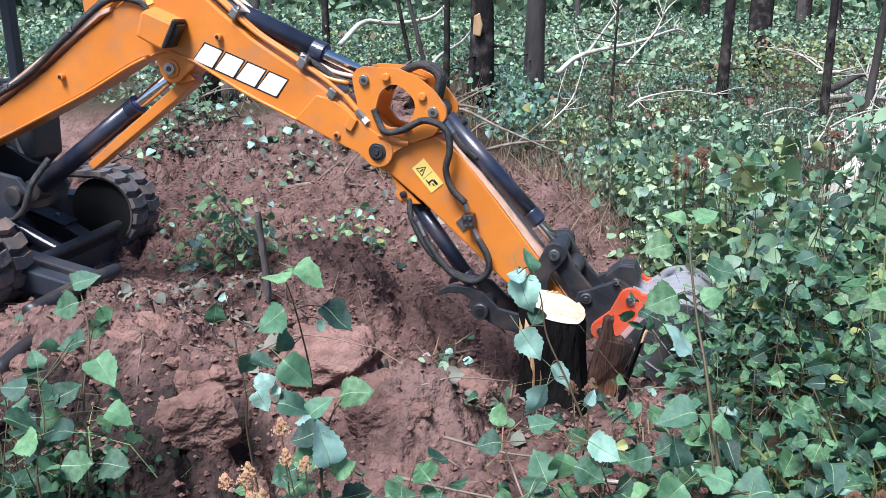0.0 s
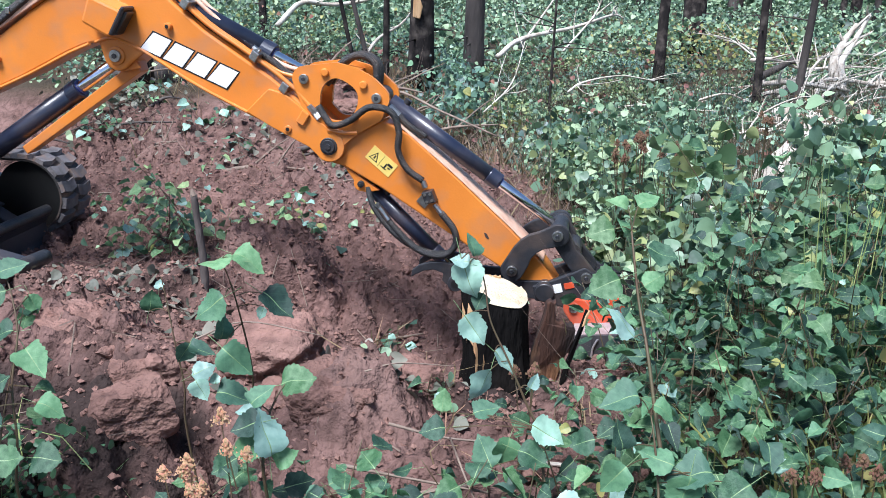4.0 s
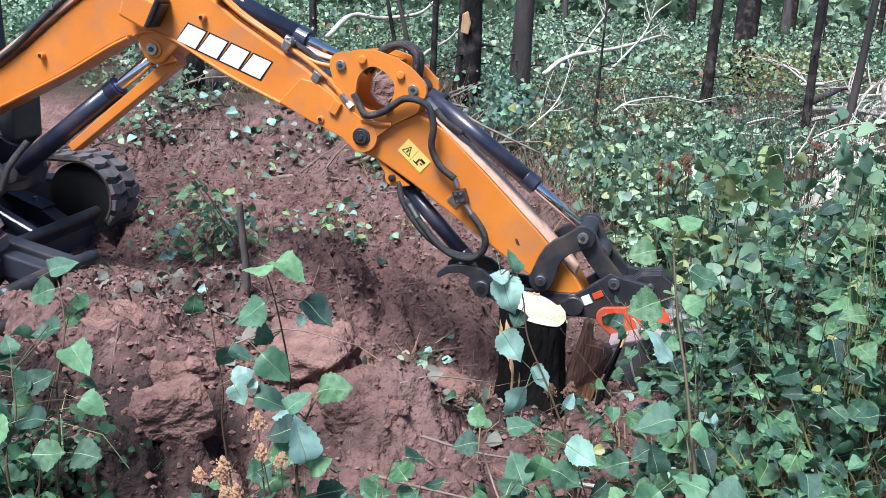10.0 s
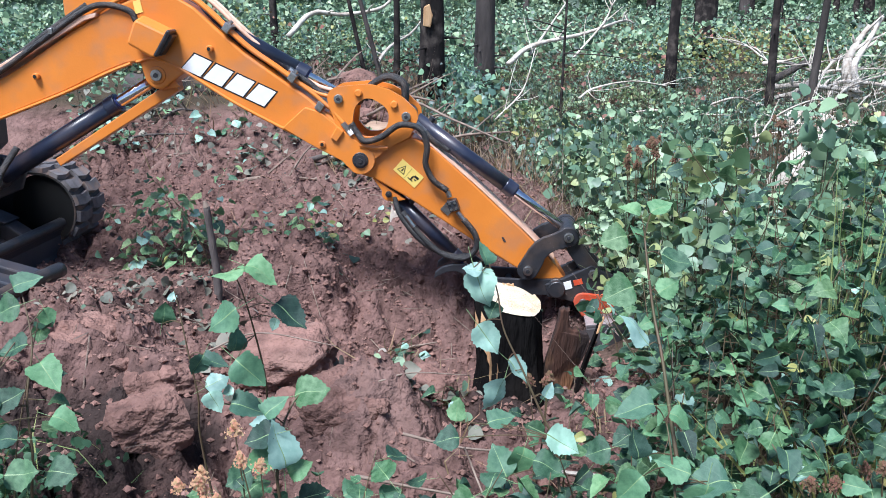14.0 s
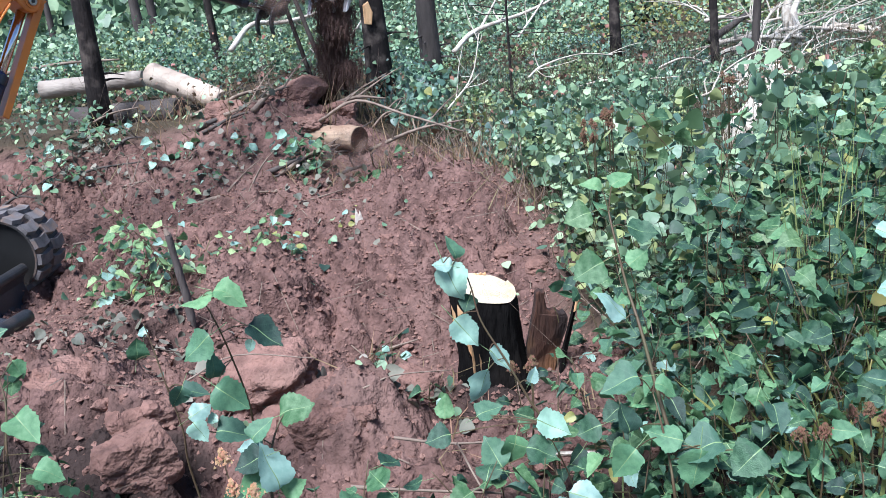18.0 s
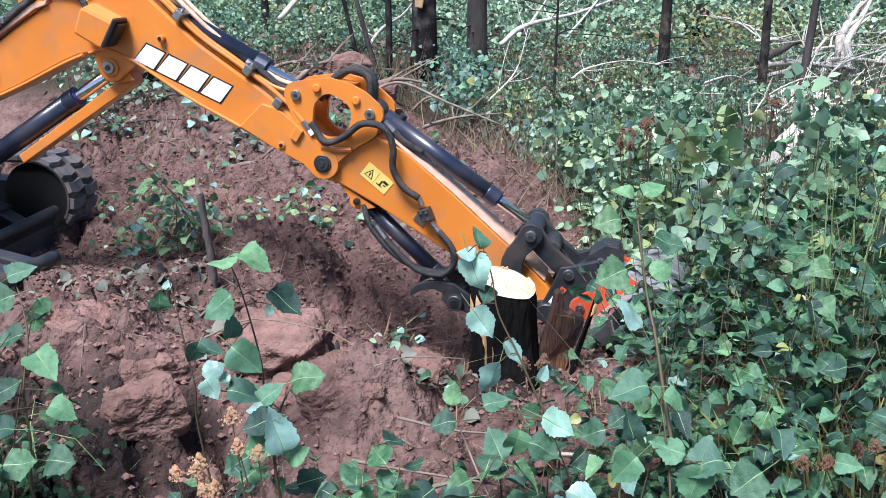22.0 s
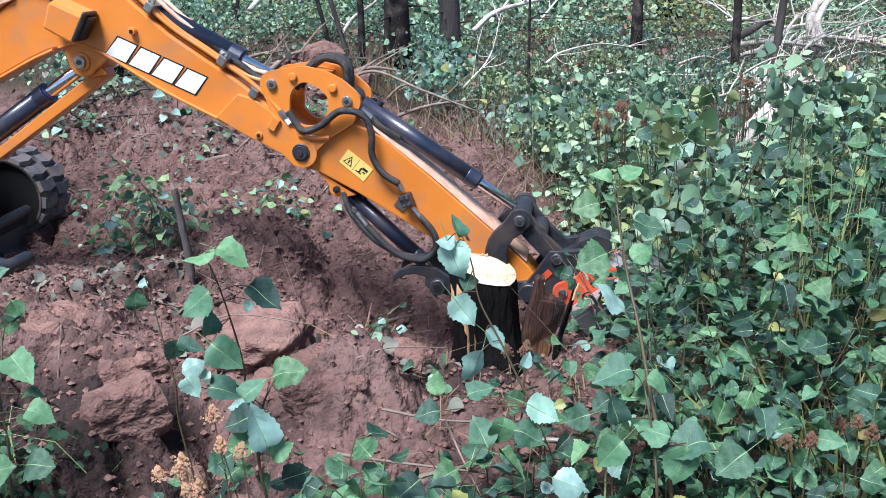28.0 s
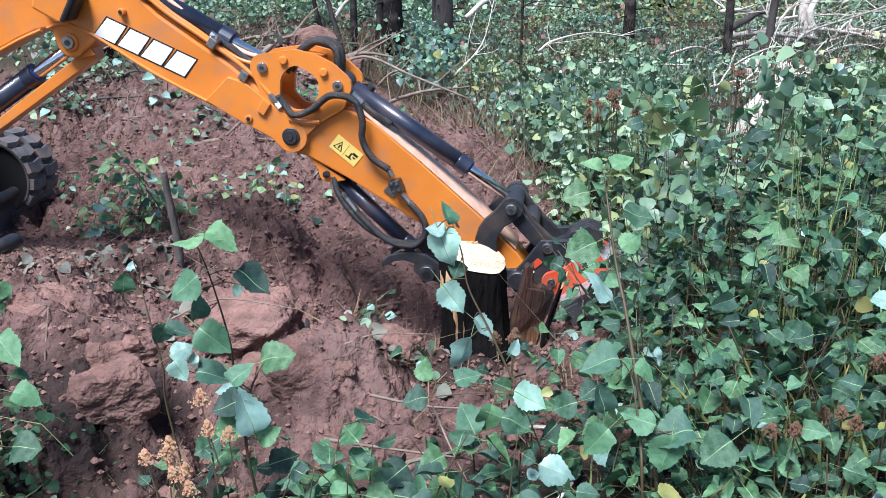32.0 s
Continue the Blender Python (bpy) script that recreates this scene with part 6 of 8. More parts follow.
tree(-0.06, 9.2, 0.028, 4.5, M_PINE, "grey leaning stem rooted in the bank", (-0.25, 0), limbs=6, seed=11, name="leaning_stem")
tree(1.9, 9.9, 0.018, 4, M_TRUNK, "thin bare sapling stem", (0.02, 0), limbs=12, seed=12, name="bare_sapling")
tree(0.02, 9.9, 0.04, 5, M_TRUNK, BURNT, (0.02, 0), seed=13)
far = random.Random(21)
for i in range(26):
    y = far.uniform(34, 70)
    x = far.uniform(-0.75, 0.85) * y
    if i < 6:
        y = far.uniform(28, 38)
        x = y * far.uniform(0.40, 0.62)
    tree(x, y, far.uniform(0.10, 0.22), far.uniform(9, 14), far.choice((M_TRUNK, M_PINE)), "dark burnt trunk standing far back in the wood", (far.uniform(-0.02, 0.02), 0), limbs=6, seed=40 + i)


def stick():
    root = thing("broken_stick", "thick broken dark stick standing upright in the soil", "stick", at=pose(-0.935, 4.30, height(-0.935, 4.30) - 0.10))
    part("shaft", pipe([(0.0, 0, -0.1), (0.005, 0, 0.2), (-0.008, 0, 0.38), (-0.022, 0, 0.58)], 0.02, 9, ends=(0.022, 0.017), wobble=0.35), M_PINE, root, smooth=True)
    part("broken_end", pipe([(-0.022, 0, 0.575), (-0.03, 0, 0.605)], 0.02, 7, steps=2, ends=(0.019, 0.008)), M_TWIG, root)
    return root


stick()
peg = thing("wood_splinter", "pinkish splinter of wood stuck upright in the soil", "wood splinter", at=pose(-0.02, 5.75, height(-0.02, 5.75)))
part("splinter", plate([(-0.03, -0.05), (0.028, -0.05), (0.032, 0.07), (0.018, 0.13), (0.006, 0.10), (-0.008, 0.15), (-0.022, 0.08)], -0.012, 0.012, 0.003), M_DEAD, peg)
for x, y, a, ln in ((0.56, 2.16, 62, 0.22), (0.20, 2.5, 15, 0.30), (-0.5, 3.5, -10, 0.5), (-0.05, 3.42, 5, 0.35), (-1.9, 6.3, 15, 0.35), (0.1, 4.55, 20, 0.25), (-0.9, 5.6, -20, 0.3), (-0.3, 6.9, 30, 0.4), (0.7, 2.7, -15, 0.5)):
    z = height(x, y) + 0.025
    b = thing("fallen_twig", "pale barkless twig lying on the soil", "twig", "fallen twigs", at=pose(x, y, z, 0, 0, a))
    part("twig", pipe([(-ln / 2, 0, 0.02), (-ln * 0.1, 0.02, 0.015), (ln / 2, -0.01, 0.03)], 0.008, 6, ends=(0.010, 0.005)), M_DEAD if x > 0.5 else M_TWIG, b)


def fallen_stem(points, r):
    base = Vector(points[0])
    b = thing("fallen_twig", "thin tan stem lying among leaves below the spoil", "twig", "fallen twigs", at=Matrix.Translation(base))
    part("twig", pipe([Vector(p) - base for p in points], r, 6, steps=5, ends=(r, r * 0.5), wobble=0.3), M_TWIG, b, smooth=True)


fallen_stem([(0.01, 2.62, 0.19), (0.22, 2.60, 0.14), (0.52, 2.62, 0.10)], 0.0055)
fallen_stem([(-0.14, 2.35, 0.20), (0.05, 2.32, 0.17), (0.32, 2.30, 0.12)], 0.006)
fallen_stem([(0.21, 2.50, 0.20), (0.25, 2.35, 0.14), (0.29, 2.25, 0.08)], 0.004)
fallen_stem([(-0.08, 2.90, 0.25), (0.05, 2.95, 0.26), (0.27, 3.00, 0.22)], 0.004)
fallen_stem([(-0.73, 3.10, 0.30), (-0.55, 3.20, 0.33), (-0.24, 3.10, 0.31)], 0.004)


# ---- plants ----
M_TWIG_DARK = material("dark_green_stem", (0.075, 0.075, 0.035), 0.7, 0, (0.05, 0.045, 0.025), 12)
M_VEIN = material("leaf_vein", (0.20, 0.30, 0.13), 0.5, 0, (0.16, 0.25, 0.11), 10)
PROFILE = ((0.0, 0.02), (0.04, 0.26), (0.11, 0.42), (0.20, 0.49), (0.31, 0.51), (0.43, 0.495), (0.56, 0.445), (0.69, 0.355), (0.80, 0.235), (0.90, 0.095), (1.0, 0.0))


def leaf_mesh(name, mat, fold, curl, twist, width, seed):
    """A toothed oval leaf with a pointed tip, one unit long, its stalk behind the origin; x to the tip, z up."""
    rng = random.Random(seed)
    verts, faces, slot = [], [], []
    outline = []
    for i in range(len(PROFILE) - 1):
        (s0, w0), (s1, w1) = PROFILE[i], PROFILE[i + 1]
        outline += [(s0, w0 * (0.96 if i > 1 else 1)), ((s0 + s1) / 2 + 0.012, (w0 + w1) / 2 * (1.055 if i > 1 else 1))]
    outline.append(PROFILE[-1])
    for i, (s, w) in enumerate(outline):
        half = w * width
        z = -curl * s * s + 0.06 * math.sin(s * 6 + seed)
        for side in (-1, 1):
            e = half * (1 + 0.06 * math.sin(s * 13 + side * 2 + seed * 1.7) + rng.uniform(-0.045, 0.045))
            verts.append((s + rng.uniform(-0.015, 0.015), side * e * math.cos(fold), z + e * math.sin(fold) + side * twist * s * e + 0.075 * math.sin(s * 8 + side * 1.3 + seed) * w + 0.012 * rng.uniform(-1, 1) * w))
        for side in (-1, 1):
            verts.append((s, side * min(0.016 * (1.1 - s), half * 0.6), z + 0.006))
    for i in range(len(outline) - 1):
        a, b = i * 4, i * 4 + 4
        faces += [(a, a + 2, b + 2, b), (a + 2, a + 3, b + 3, b + 2), (a + 3, a + 1, b + 1, b + 3)]
        slot += [0, 1, 0]
    k = len(verts)
    for s, d in ((0.0, 0.012), (-0.55, 0.010)):
        for y, z in ((-1, 0), (1, 0), (0, 1)):
            verts.append((s, y * d, z * d - 0.004 + 0.12 * s * s))
    faces += [(k, k + 1, k + 4, k + 3), (k + 1, k + 2, k + 5, k + 4), (k + 2, k, k + 3, k + 5)]
    slot += [1, 1, 1]
    me = bpy.data.meshes.new(name)
    me.from_pydata(verts, [], faces)
    me.materials.append(mat)
    me.materials.append(M_VEIN)
    me.polygons.foreach_set("material_index", slot)
    me.polygons.foreach_set("use_smooth", [True] * len(faces))
    return me


LEAVES = [leaf_mesh("leaf", M_LEAF_OBJ, f, c, t, w, i) for i, (f, c, t, w) in enumerate(((0.15, 0.10, 0.1, 1.0), (0.35, 0.25, -0.2, 0.95), (0.05, 0.15, 0.3, 0.95), (0.65, 0.15, 0.1, 0.9), (0.25, 0.50, 0.4, 1.0), (-0.25, 0.3, -0.2, 0.9), (0.2, -0.2, 0.3, 0.85), (0.9, 0.4, 0.2, 0.9), (0.5, 0.7, -0.3, 0.85), (-0.4, 0.1, 0.4, 0.9), (1.1, 0.1, -0.1, 0.8), (0.3, 0.3, -0.5, 0.95)))]
FRESH = [leaf_mesh("leaf", M_LEAF_FRESH, f, c, t, w, 50 + i) for i, (f, c, t, w) in enumerate(((0.25, 0.35, 0.2, 0.92), (0.4, 0.5, -0.3, 0.95), (-0.2, 0.45, 0.4, 0.9), (0.7, 0.3, 0.2, 0.9)))]
PALE = [leaf_mesh("leaf", M_LEAF_PALE, f, c, t, w, 20 + i) for i, (f, c, t, w) in enumerate(((0.2, 0.35, 0.2, 0.95), (0.5, 0.4, -0.3, 0.9), (-0.25, 0.5, 0.3, 0.92)))]
LIME = [leaf_mesh("leaf", M_LEAF_LIME, f, c, t, w, 70 + i) for i, (f, c, t, w) in enumerate(((0.3, 0.5, 0.3, 0.95), (0.6, 0.6, -0.4, 0.9), (-0.3, 0.6, 0.4, 0.9), (0.9, 0.4, 0.1, 0.85)))]
YELLOW = [leaf_mesh("leaf", M_YLEAF, 0.3, 0.3, 0.2, 0.8, 33)]


def leaf_pose(at, tip, up, size):
    x = Vector(tip).normalized()
    z = Vector(up)
    z = (z - x * z.dot(x)).normalized()
    y = z.cross(x)
    m = Matrix((x, y, z)).transposed().to_4x4()
    return Matrix.Translation(at) @ m @ Matrix.Diagonal((size, size, size, 1))


def add_leaf(root, at, tip, up, size, meshes, rng):
    ob = new("leaf", rng.choice(meshes))
    ob.parent = root
    ob.matrix_basis = leaf_pose(Vector(at) + Vector(tip).normalized() * size * 0.5, tip, up, size)
    return ob


SWAY = []


def sucker(x, y, h, n, size, rng, label, lean=0.55, pale=0.05, yellow=0.008, main=None):
    """A young aspen shoot: one bowed stem with alternate leaves, each an object."""
    z0 = height(x, y) - 0.02
    root = thing("aspen_sucker", label, "shrub", "aspen suckers", at=pose(x, y, z0))
    a = rng.uniform(0, 6.28)
    l = rng.uniform(0.05, lean) * h
    stem = smooth_path([(0, 0, 0), (math.cos(a) * l * 0.3, math.sin(a) * l * 0.3, h * 0.45), (math.cos(a) * l, math.sin(a) * l, h)], 8)
    part("stem", pipe([stem[0], stem[4], stem[8], stem[12], stem[16]], 0.005, 5, steps=3, ends=(0.0036, 0.0015)), M_STEM, root, smooth=True)
    b = rng.uniform(0, 6.28)
    for i in range(n):
        f = 0.18 + 0.82 * (i + rng.random()) / n
        p = stem[min(16, int(f * 16))]
        b += 2.4 + rng.uniform(-0.5, 0.5)
        out = Vector((math.cos(b), math.sin(b), rng.uniform(-0.45, 0.35)))
        reach = 0.25 * h * (1.15 - f) * rng.uniform(0.2, 1.0)
        up = Vector((rng.gauss(0, 0.8), rng.gauss(-0.2, 0.8), 1.0))
        at = p + out * reach
        if reach > 0.05 and i % 2 == 0:
            part("twig", pipe([p, at + out * size * 0.1], 0.003, 4, steps=1, ends=(0.0026, 0.0015)), M_STEM, root)
        k = rng.random()
        add_leaf(root, at, out, up, size * rng.choice((0.45, 0.6, 0.75, 0.9, 1.0, 1.15)) * rng.uniform(0.9, 1.1), YELLOW if k < yellow else PALE if k < yellow + pale else FRESH if k > 0.80 else main or LEAVES, rng)
    SWAY.append((root, x, y))
    return root


def shoot(points, leaves, label, r=0.005):
    """A single slender shoot through given places; leaves: (place, tip direction, facing, size, pale)."""
    rng = random.Random(len(points) * 31 + len(leaves))
    x, y, z = points[0]
    if z > height(x, y) - 0.02:                 # down to its root
        points = [(x + 0.03, y + 0.02, height(x, y) - 0.03), *points]
    base = Vector(points[0])
    root = thing("aspen_shoot", label, "sapling", at=Matrix.Translation(base))
    part("stem", pipe([Vector(p) - base for p in points], r, 6, steps=6, ends=(r * 1.3, r * 0.45)), M_STEM, root, smooth=True)
    path = [p for p in smooth_path([Vector(q) - base for q in points], 8)]
    for at, tip, up, size, pale in leaves:
        at = Vector(at) - base
        tip = Vector(tip).normalized()
        foot = at - tip * size * 0.5
        near = min(path, key=lambda q: (q - foot).length)
        if (near - foot).length > 0.02:
            part("leaf_stalk", pipe([near, (near + foot) / 2 + Vector((0, 0, 0.01)), foot], 0.0018, 4, steps=3), M_STEM, root)
        ob = new("leaf", (PALE if pale else FRESH if rng.random() < 0.6 else LEAVES)[rng.randrange(3)])
        ob.parent = root
        ob.matrix_basis = leaf_pose(foot, tip, up, size)
    return root


shoot([(-0.46, 2.75, 0.16), (-0.45, 2.70, 0.36), (-0.47, 2.65, 0.57), (-0.49, 2.60, 0.72), (-0.51, 2.58, 0.79)],
      [((-0.520, 2.560, 0.807), (-0.99, -0.01, 0.19), (0.26, -0.49, 1.81), 0.100, 0),
       ((-0.422, 2.580, 0.794), (0.94, -0.31, -0.21), (-0.15, -0.48, 1.74), 0.108, 0),
       ((-0.552, 2.550, 0.648), (-0.88, -0.23, -0.45), (-0.26, -0.87, 0.51), 0.115, 0),
       ((-0.339, 2.600, 0.638), (0.85, -0.36, -0.41), (0.12, -0.60, 1.44), 0.126, 0),
       ((-0.399, 2.620, 0.596), (-0.43, -0.39, -0.83), (-0.06, -0.86, 0.59), 0.043, 1),
       ((-0.516, 2.600, 0.556), (0.33, 0.12, 0.95), (1.13, -1.01, 0.43), 0.083, 0),
       ((-0.470, 2.520, 0.478), (0.75, -0.40, -0.55), (0.04, -0.90, 0.49), 0.117, 0)],
      "aspen shoot with broad spreading leaves over the spoil", 0.004)
shoot([(-0.66, 2.60, 0.21), (-0.65, 2.58, 0.36), (-0.67, 2.58, 0.53), (-0.69, 2.60, 0.66), (-0.70, 2.60, 0.73)],
      [((-0.636, 2.560, 0.485), (-0.43, -0.39, -0.83), (0.53, -0.95, 0.46), 0.075, 0),
       ((-0.584, 2.540, 0.437), (0.85, -0.06, 0.54), (0.16, -0.82, 0.77), 0.075, 1),
       ((-0.586, 2.520, 0.374), (0.41, -0.45, -0.81), (-0.34, -0.80, 0.70), 0.075, 1),
       ((-0.594, 2.600, 0.485), (0.98, -0.19, 0.15), (0.22, -0.61, 1.43), 0.080, 0),
       ((-0.547, 2.560, 0.397), (-0.10, 0.17, 0.99), (-0.06, -0.86, 0.59), 0.036, 1),
       ((-0.488, 2.550, 0.347), (0.98, -0.22, 0.07), (0.10, -0.69, 1.16), 0.112, 0),
       ((-0.754, 2.660, 0.627), (0.25, 0.13, 0.97), (0.84, -0.95, 0.54), 0.072, 0),
       ((-0.713, 2.620, 0.697), (0.08, 0.16, 1.00), (-0.06, -0.86, 0.59), 0.032, 1)],
      "thin aspen shoot with small pale leaves before the block of soil", 0.0035)
shoot([(-0.35, 2.20, 0.24), (-0.35, 2.22, 0.34), (-0.34, 2.28, 0.41), (-0.31, 2.32, 0.47), (-0.28, 2.36, 0.49)],
      [((-0.360, 2.260, 0.490), (0.63, 0.04, 0.79), (-0.24, -0.78, 0.79), 0.077, 0),
       ((-0.258, 2.340, 0.494), (0.95, -0.14, 0.32), (0.20, -0.67, 1.24), 0.110, 0),
       ((-0.392, 2.240, 0.447), (-0.97, 0.01, 0.27), (-0.00, -0.68, 1.16), 0.071, 1),
       ((-0.397, 2.200, 0.424), (-0.99, -0.12, -0.14), (0.09, -0.72, 1.06), 0.089, 0),
       ((-0.328, 2.180, 0.411), (-0.01, 0.16, 1.00), (1.42, -1.08, 0.31), 0.133, 1),
       ((-0.399, 2.200, 0.353), (-0.98, -0.15, -0.22), (-0.25, -0.84, 0.60), 0.099, 0),
       ((-0.451, 2.140, 0.332), (-0.88, -0.23, -0.45), (0.05, -0.84, 0.68), 0.084, 0),
       ((-0.289, 2.200, 0.321), (0.89, -0.08, 0.47), (0.45, -0.88, 0.66), 0.071, 0)],
      "aspen shoot with upturned pale leaves at the foot of the spoil", 0.0045)
shoot([(0.51, 2.50, 0.19), (0.46, 2.52, 0.31), (0.40, 2.55, 0.45), (0.34, 2.58, 0.58), (0.32, 2.60, 0.70), (0.29, 2.62, 0.80)],
      [((0.257, 2.580, 0.725), (0.21, -0.46, -0.88), (-0.55, -0.81, 0.62), 0.129, 1),
       ((0.239, 2.600, 0.781), (-0.95, 0.04, 0.35), (0.27, -0.80, 0.86), 0.061, 1),
       ((0.285, 2.620, 0.823), (0.11, 0.15, 0.99), (1.33, -1.04, 0.41), 0.072, 0),
       ((0.286, 2.550, 0.559), (0.56, -0.44, -0.72), (-0.16, -0.88, 0.50), 0.112, 1),
       ((0.306, 2.600, 0.636), (-0.43, -0.39, -0.83), (0.36, -0.84, 0.76), 0.062, 0),
       ((0.389, 2.540, 0.454), (0.75, -0.40, -0.55), (0.21, -0.64, 1.34), 0.095, 1),
       ((0.324, 2.500, 0.383), (-0.27, -0.42, -0.88), (1.42, -1.08, 0.31), 0.113, 1),
       ((0.480, 2.500, 0.398), (0.56, 0.06, 0.84), (0.44, -0.91, 0.56), 0.051, 1)],
      "slender aspen shoot with pale upturned leaves before the stump", 0.004)
shoot([(0.47, 2.15, 0.16), (0.47, 2.20, 0.21), (0.46, 2.25, 0.28), (0.46, 2.30, 0.34)],
      [((0.481, 2.240, 0.357), (0.89, -0.34, -0.33), (-0.14, -0.79, 0.79), 0.110, 1),
       ((0.361, 2.300, 0.260), (-0.35, -0.40, -0.86), (0.44, -0.91, 0.56), 0.096, 0),
       ((0.429, 2.200, 0.305), (0.92, -0.32, -0.26), (0.20, -0.70, 1.15), 0.093, 0),
       ((0.300, 2.300, 0.262), (-0.43, 0.17, 0.90), (-0.34, -0.80, 0.70), 0.100, 0),
       ((0.368, 2.200, 0.239), (0.69, -0.41, -0.61), (0.25, -0.86, 0.67), 0.057, 0),
       ((0.311, 2.400, 0.358), (0.89, -0.08, 0.47), (0.19, -0.73, 1.05), 0.081, 0),
       ((0.184, 2.450, 0.360), (0.25, 0.13, 0.97), (0.25, -0.86, 0.67), 0.071, 0),
       ((0.144, 2.400, 0.288), (-1.01, -0.09, -0.06), (0.20, -0.70, 1.15), 0.085, 0)],
      "low aspen shoot with one very pale broad leaf", 0.004)
shoot([(0.79, 2.00, 0.22), (0.76, 2.05, 0.38), (0.75, 2.12, 0.50), (0.74, 2.20, 0.64), (0.73, 2.28, 0.75), (0.72, 2.34, 0.88), (0.72, 2.38, 0.94)],
      [((0.623, 2.280, 0.808), (-0.95, -0.17, -0.30), (-0.15, -0.85, 0.60), 0.100, 0),
       ((0.775, 2.300, 0.818), (0.80, -0.03, 0.61), (0.27, -0.80, 0.86), 0.072, 0),
       ((0.676, 2.200, 0.730), (-0.40, 0.17, 0.91), (1.23, -1.02, 0.42), 0.104, 1),
       ((0.622, 2.360, 0.944), (-0.99, -0.12, -0.14), (-0.25, -0.81, 0.70), 0.085, 0),
       ((0.698, 2.380, 0.956), (-0.27, 0.17, 0.96), (0.84, -0.95, 0.54), 0.056, 0),
       ((0.808, 2.340, 0.885), (0.95, -0.30, -0.18), (0.12, -0.60, 1.44), 0.095, 0),
       ((0.681, 2.400, 1.024), (-0.83, 0.10, 0.57), (0.20, -0.67, 1.24), 0.066, 0),
       ((0.767, 2.400, 1.030), (0.80, -0.03, 0.61), (0.30, -0.71, 1.14), 0.069, 0)],
      "tall bare-stemmed aspen shoot with broad leaves", 0.006)
shoot([(0.73, 1.95, 0.26), (0.73, 1.98, 0.35), (0.72, 2.02, 0.47), (0.72, 2.06, 0.51)],
      [((0.628, 2.050, 0.573), (-1.01, -0.05, 0.07), (0.02, -0.59, 1.45), 0.100, 0),
       ((0.759, 2.060, 0.524), (0.89, -0.34, -0.33), (0.20, -0.67, 1.24), 0.068, 0),
       ((0.625, 2.000, 0.486), (-0.01, 0.16, 1.00), (0.64, -0.93, 0.55), 0.081, 0),
       ((0.726, 1.980, 0.429), (-0.83, 0.10, 0.57), (0.08, -0.75, 0.97), 0.094, 0),
       ((0.806, 1.960, 0.393), (-1.00, -0.03, 0.14), (0.06, -0.47, 1.83), 0.121, 0),
       ((0.598, 1.950, 0.386), (-0.78, -0.28, -0.58), (-0.25, -0.84, 0.60), 0.092, 0),
       ((0.787, 1.920, 0.346), (-0.27, -0.42, -0.88), (0.15, -0.85, 0.67), 0.107, 0),
       ((0.909, 1.900, 0.360), (-0.88, -0.23, -0.45), (0.20, -0.70, 1.15), 0.104, 0)],
      "broad-leaved aspen shoot low in the brush", 0.004)
shoot([(-1.09, 2.30, 0.17), (-1.07, 2.30, 0.33), (-1.08, 2.34, 0.49), (-1.07, 2.40, 0.63), (-1.10, 2.46, 0.74), (-1.13, 2.50, 0.78)],
      [((-1.148, 2.440, 0.730), (-0.94, -0.24, -0.28), (-0.10, -0.87, 0.57), 0.085, 0),
       ((-1.108, 2.500, 0.799), (0.87, 0.00, 0.52), (0.20, -0.81, 0.77), 0.079, 0),
       ((-1.022, 2.400, 0.539), (0.94, -0.05, 0.37), (0.40, -0.79, 0.86), 0.058, 0),
       ((-1.127, 2.400, 0.628), (-1.00, -0.17, -0.04), (0.20, -0.58, 1.53), 0.088, 0),
       ((-1.110, 2.300, 0.514), (0.82, 0.02, 0.59), (0.10, -0.84, 0.67), 0.086, 0),
       ((-1.172, 2.300, 0.492), (-0.82, -0.31, -0.51), (-0.10, -0.84, 0.67), 0.083, 0),
       ((-1.241, 2.250, 0.488), (-0.98, -0.19, -0.12), (0.20, -0.79, 0.86), 0.081, 0),
       ((-1.134, 2.250, 0.412), (-1.00, -0.12, 0.13), (0.00, -0.61, 1.44), 0.098, 0)],
      "leafy aspen shoot standing at the edge of the spoil", 0.004)
shoot([(-1.13, 2.10, 0.30), (-1.13, 2.12, 0.40), (-1.12, 2.16, 0.48), (-1.14, 2.20, 0.58)],
      [((-1.217, 2.200, 0.580), (-0.98, -0.09, 0.21), (0.10, -0.81, 0.77), 0.082, 0),
       ((-1.189, 2.300, 0.621), (-0.17, 0.14, 0.99), (0.60, -0.84, 0.67), 0.055, 0),
       ((-0.943, 2.250, 0.467), (0.97, -0.22, -0.20), (0.10, -0.64, 1.34), 0.081, 0),
       ((-1.158, 2.100, 0.460), (-0.94, -0.24, -0.28), (0.10, -0.79, 0.86), 0.089, 0),
       ((-1.013, 2.100, 0.391), (0.98, -0.09, 0.21), (0.20, -0.73, 1.05), 0.093, 0),
       ((-1.096, 2.600, 0.645), (0.50, -0.39, -0.79), (0.50, -0.84, 0.67), 0.062, 0),
       ((-1.130, 2.600, 0.586), (-0.17, -0.43, -0.90), (0.50, -0.90, 0.48), 0.055, 0)],
      "leafy aspen shoot beside the grass", 0.004)


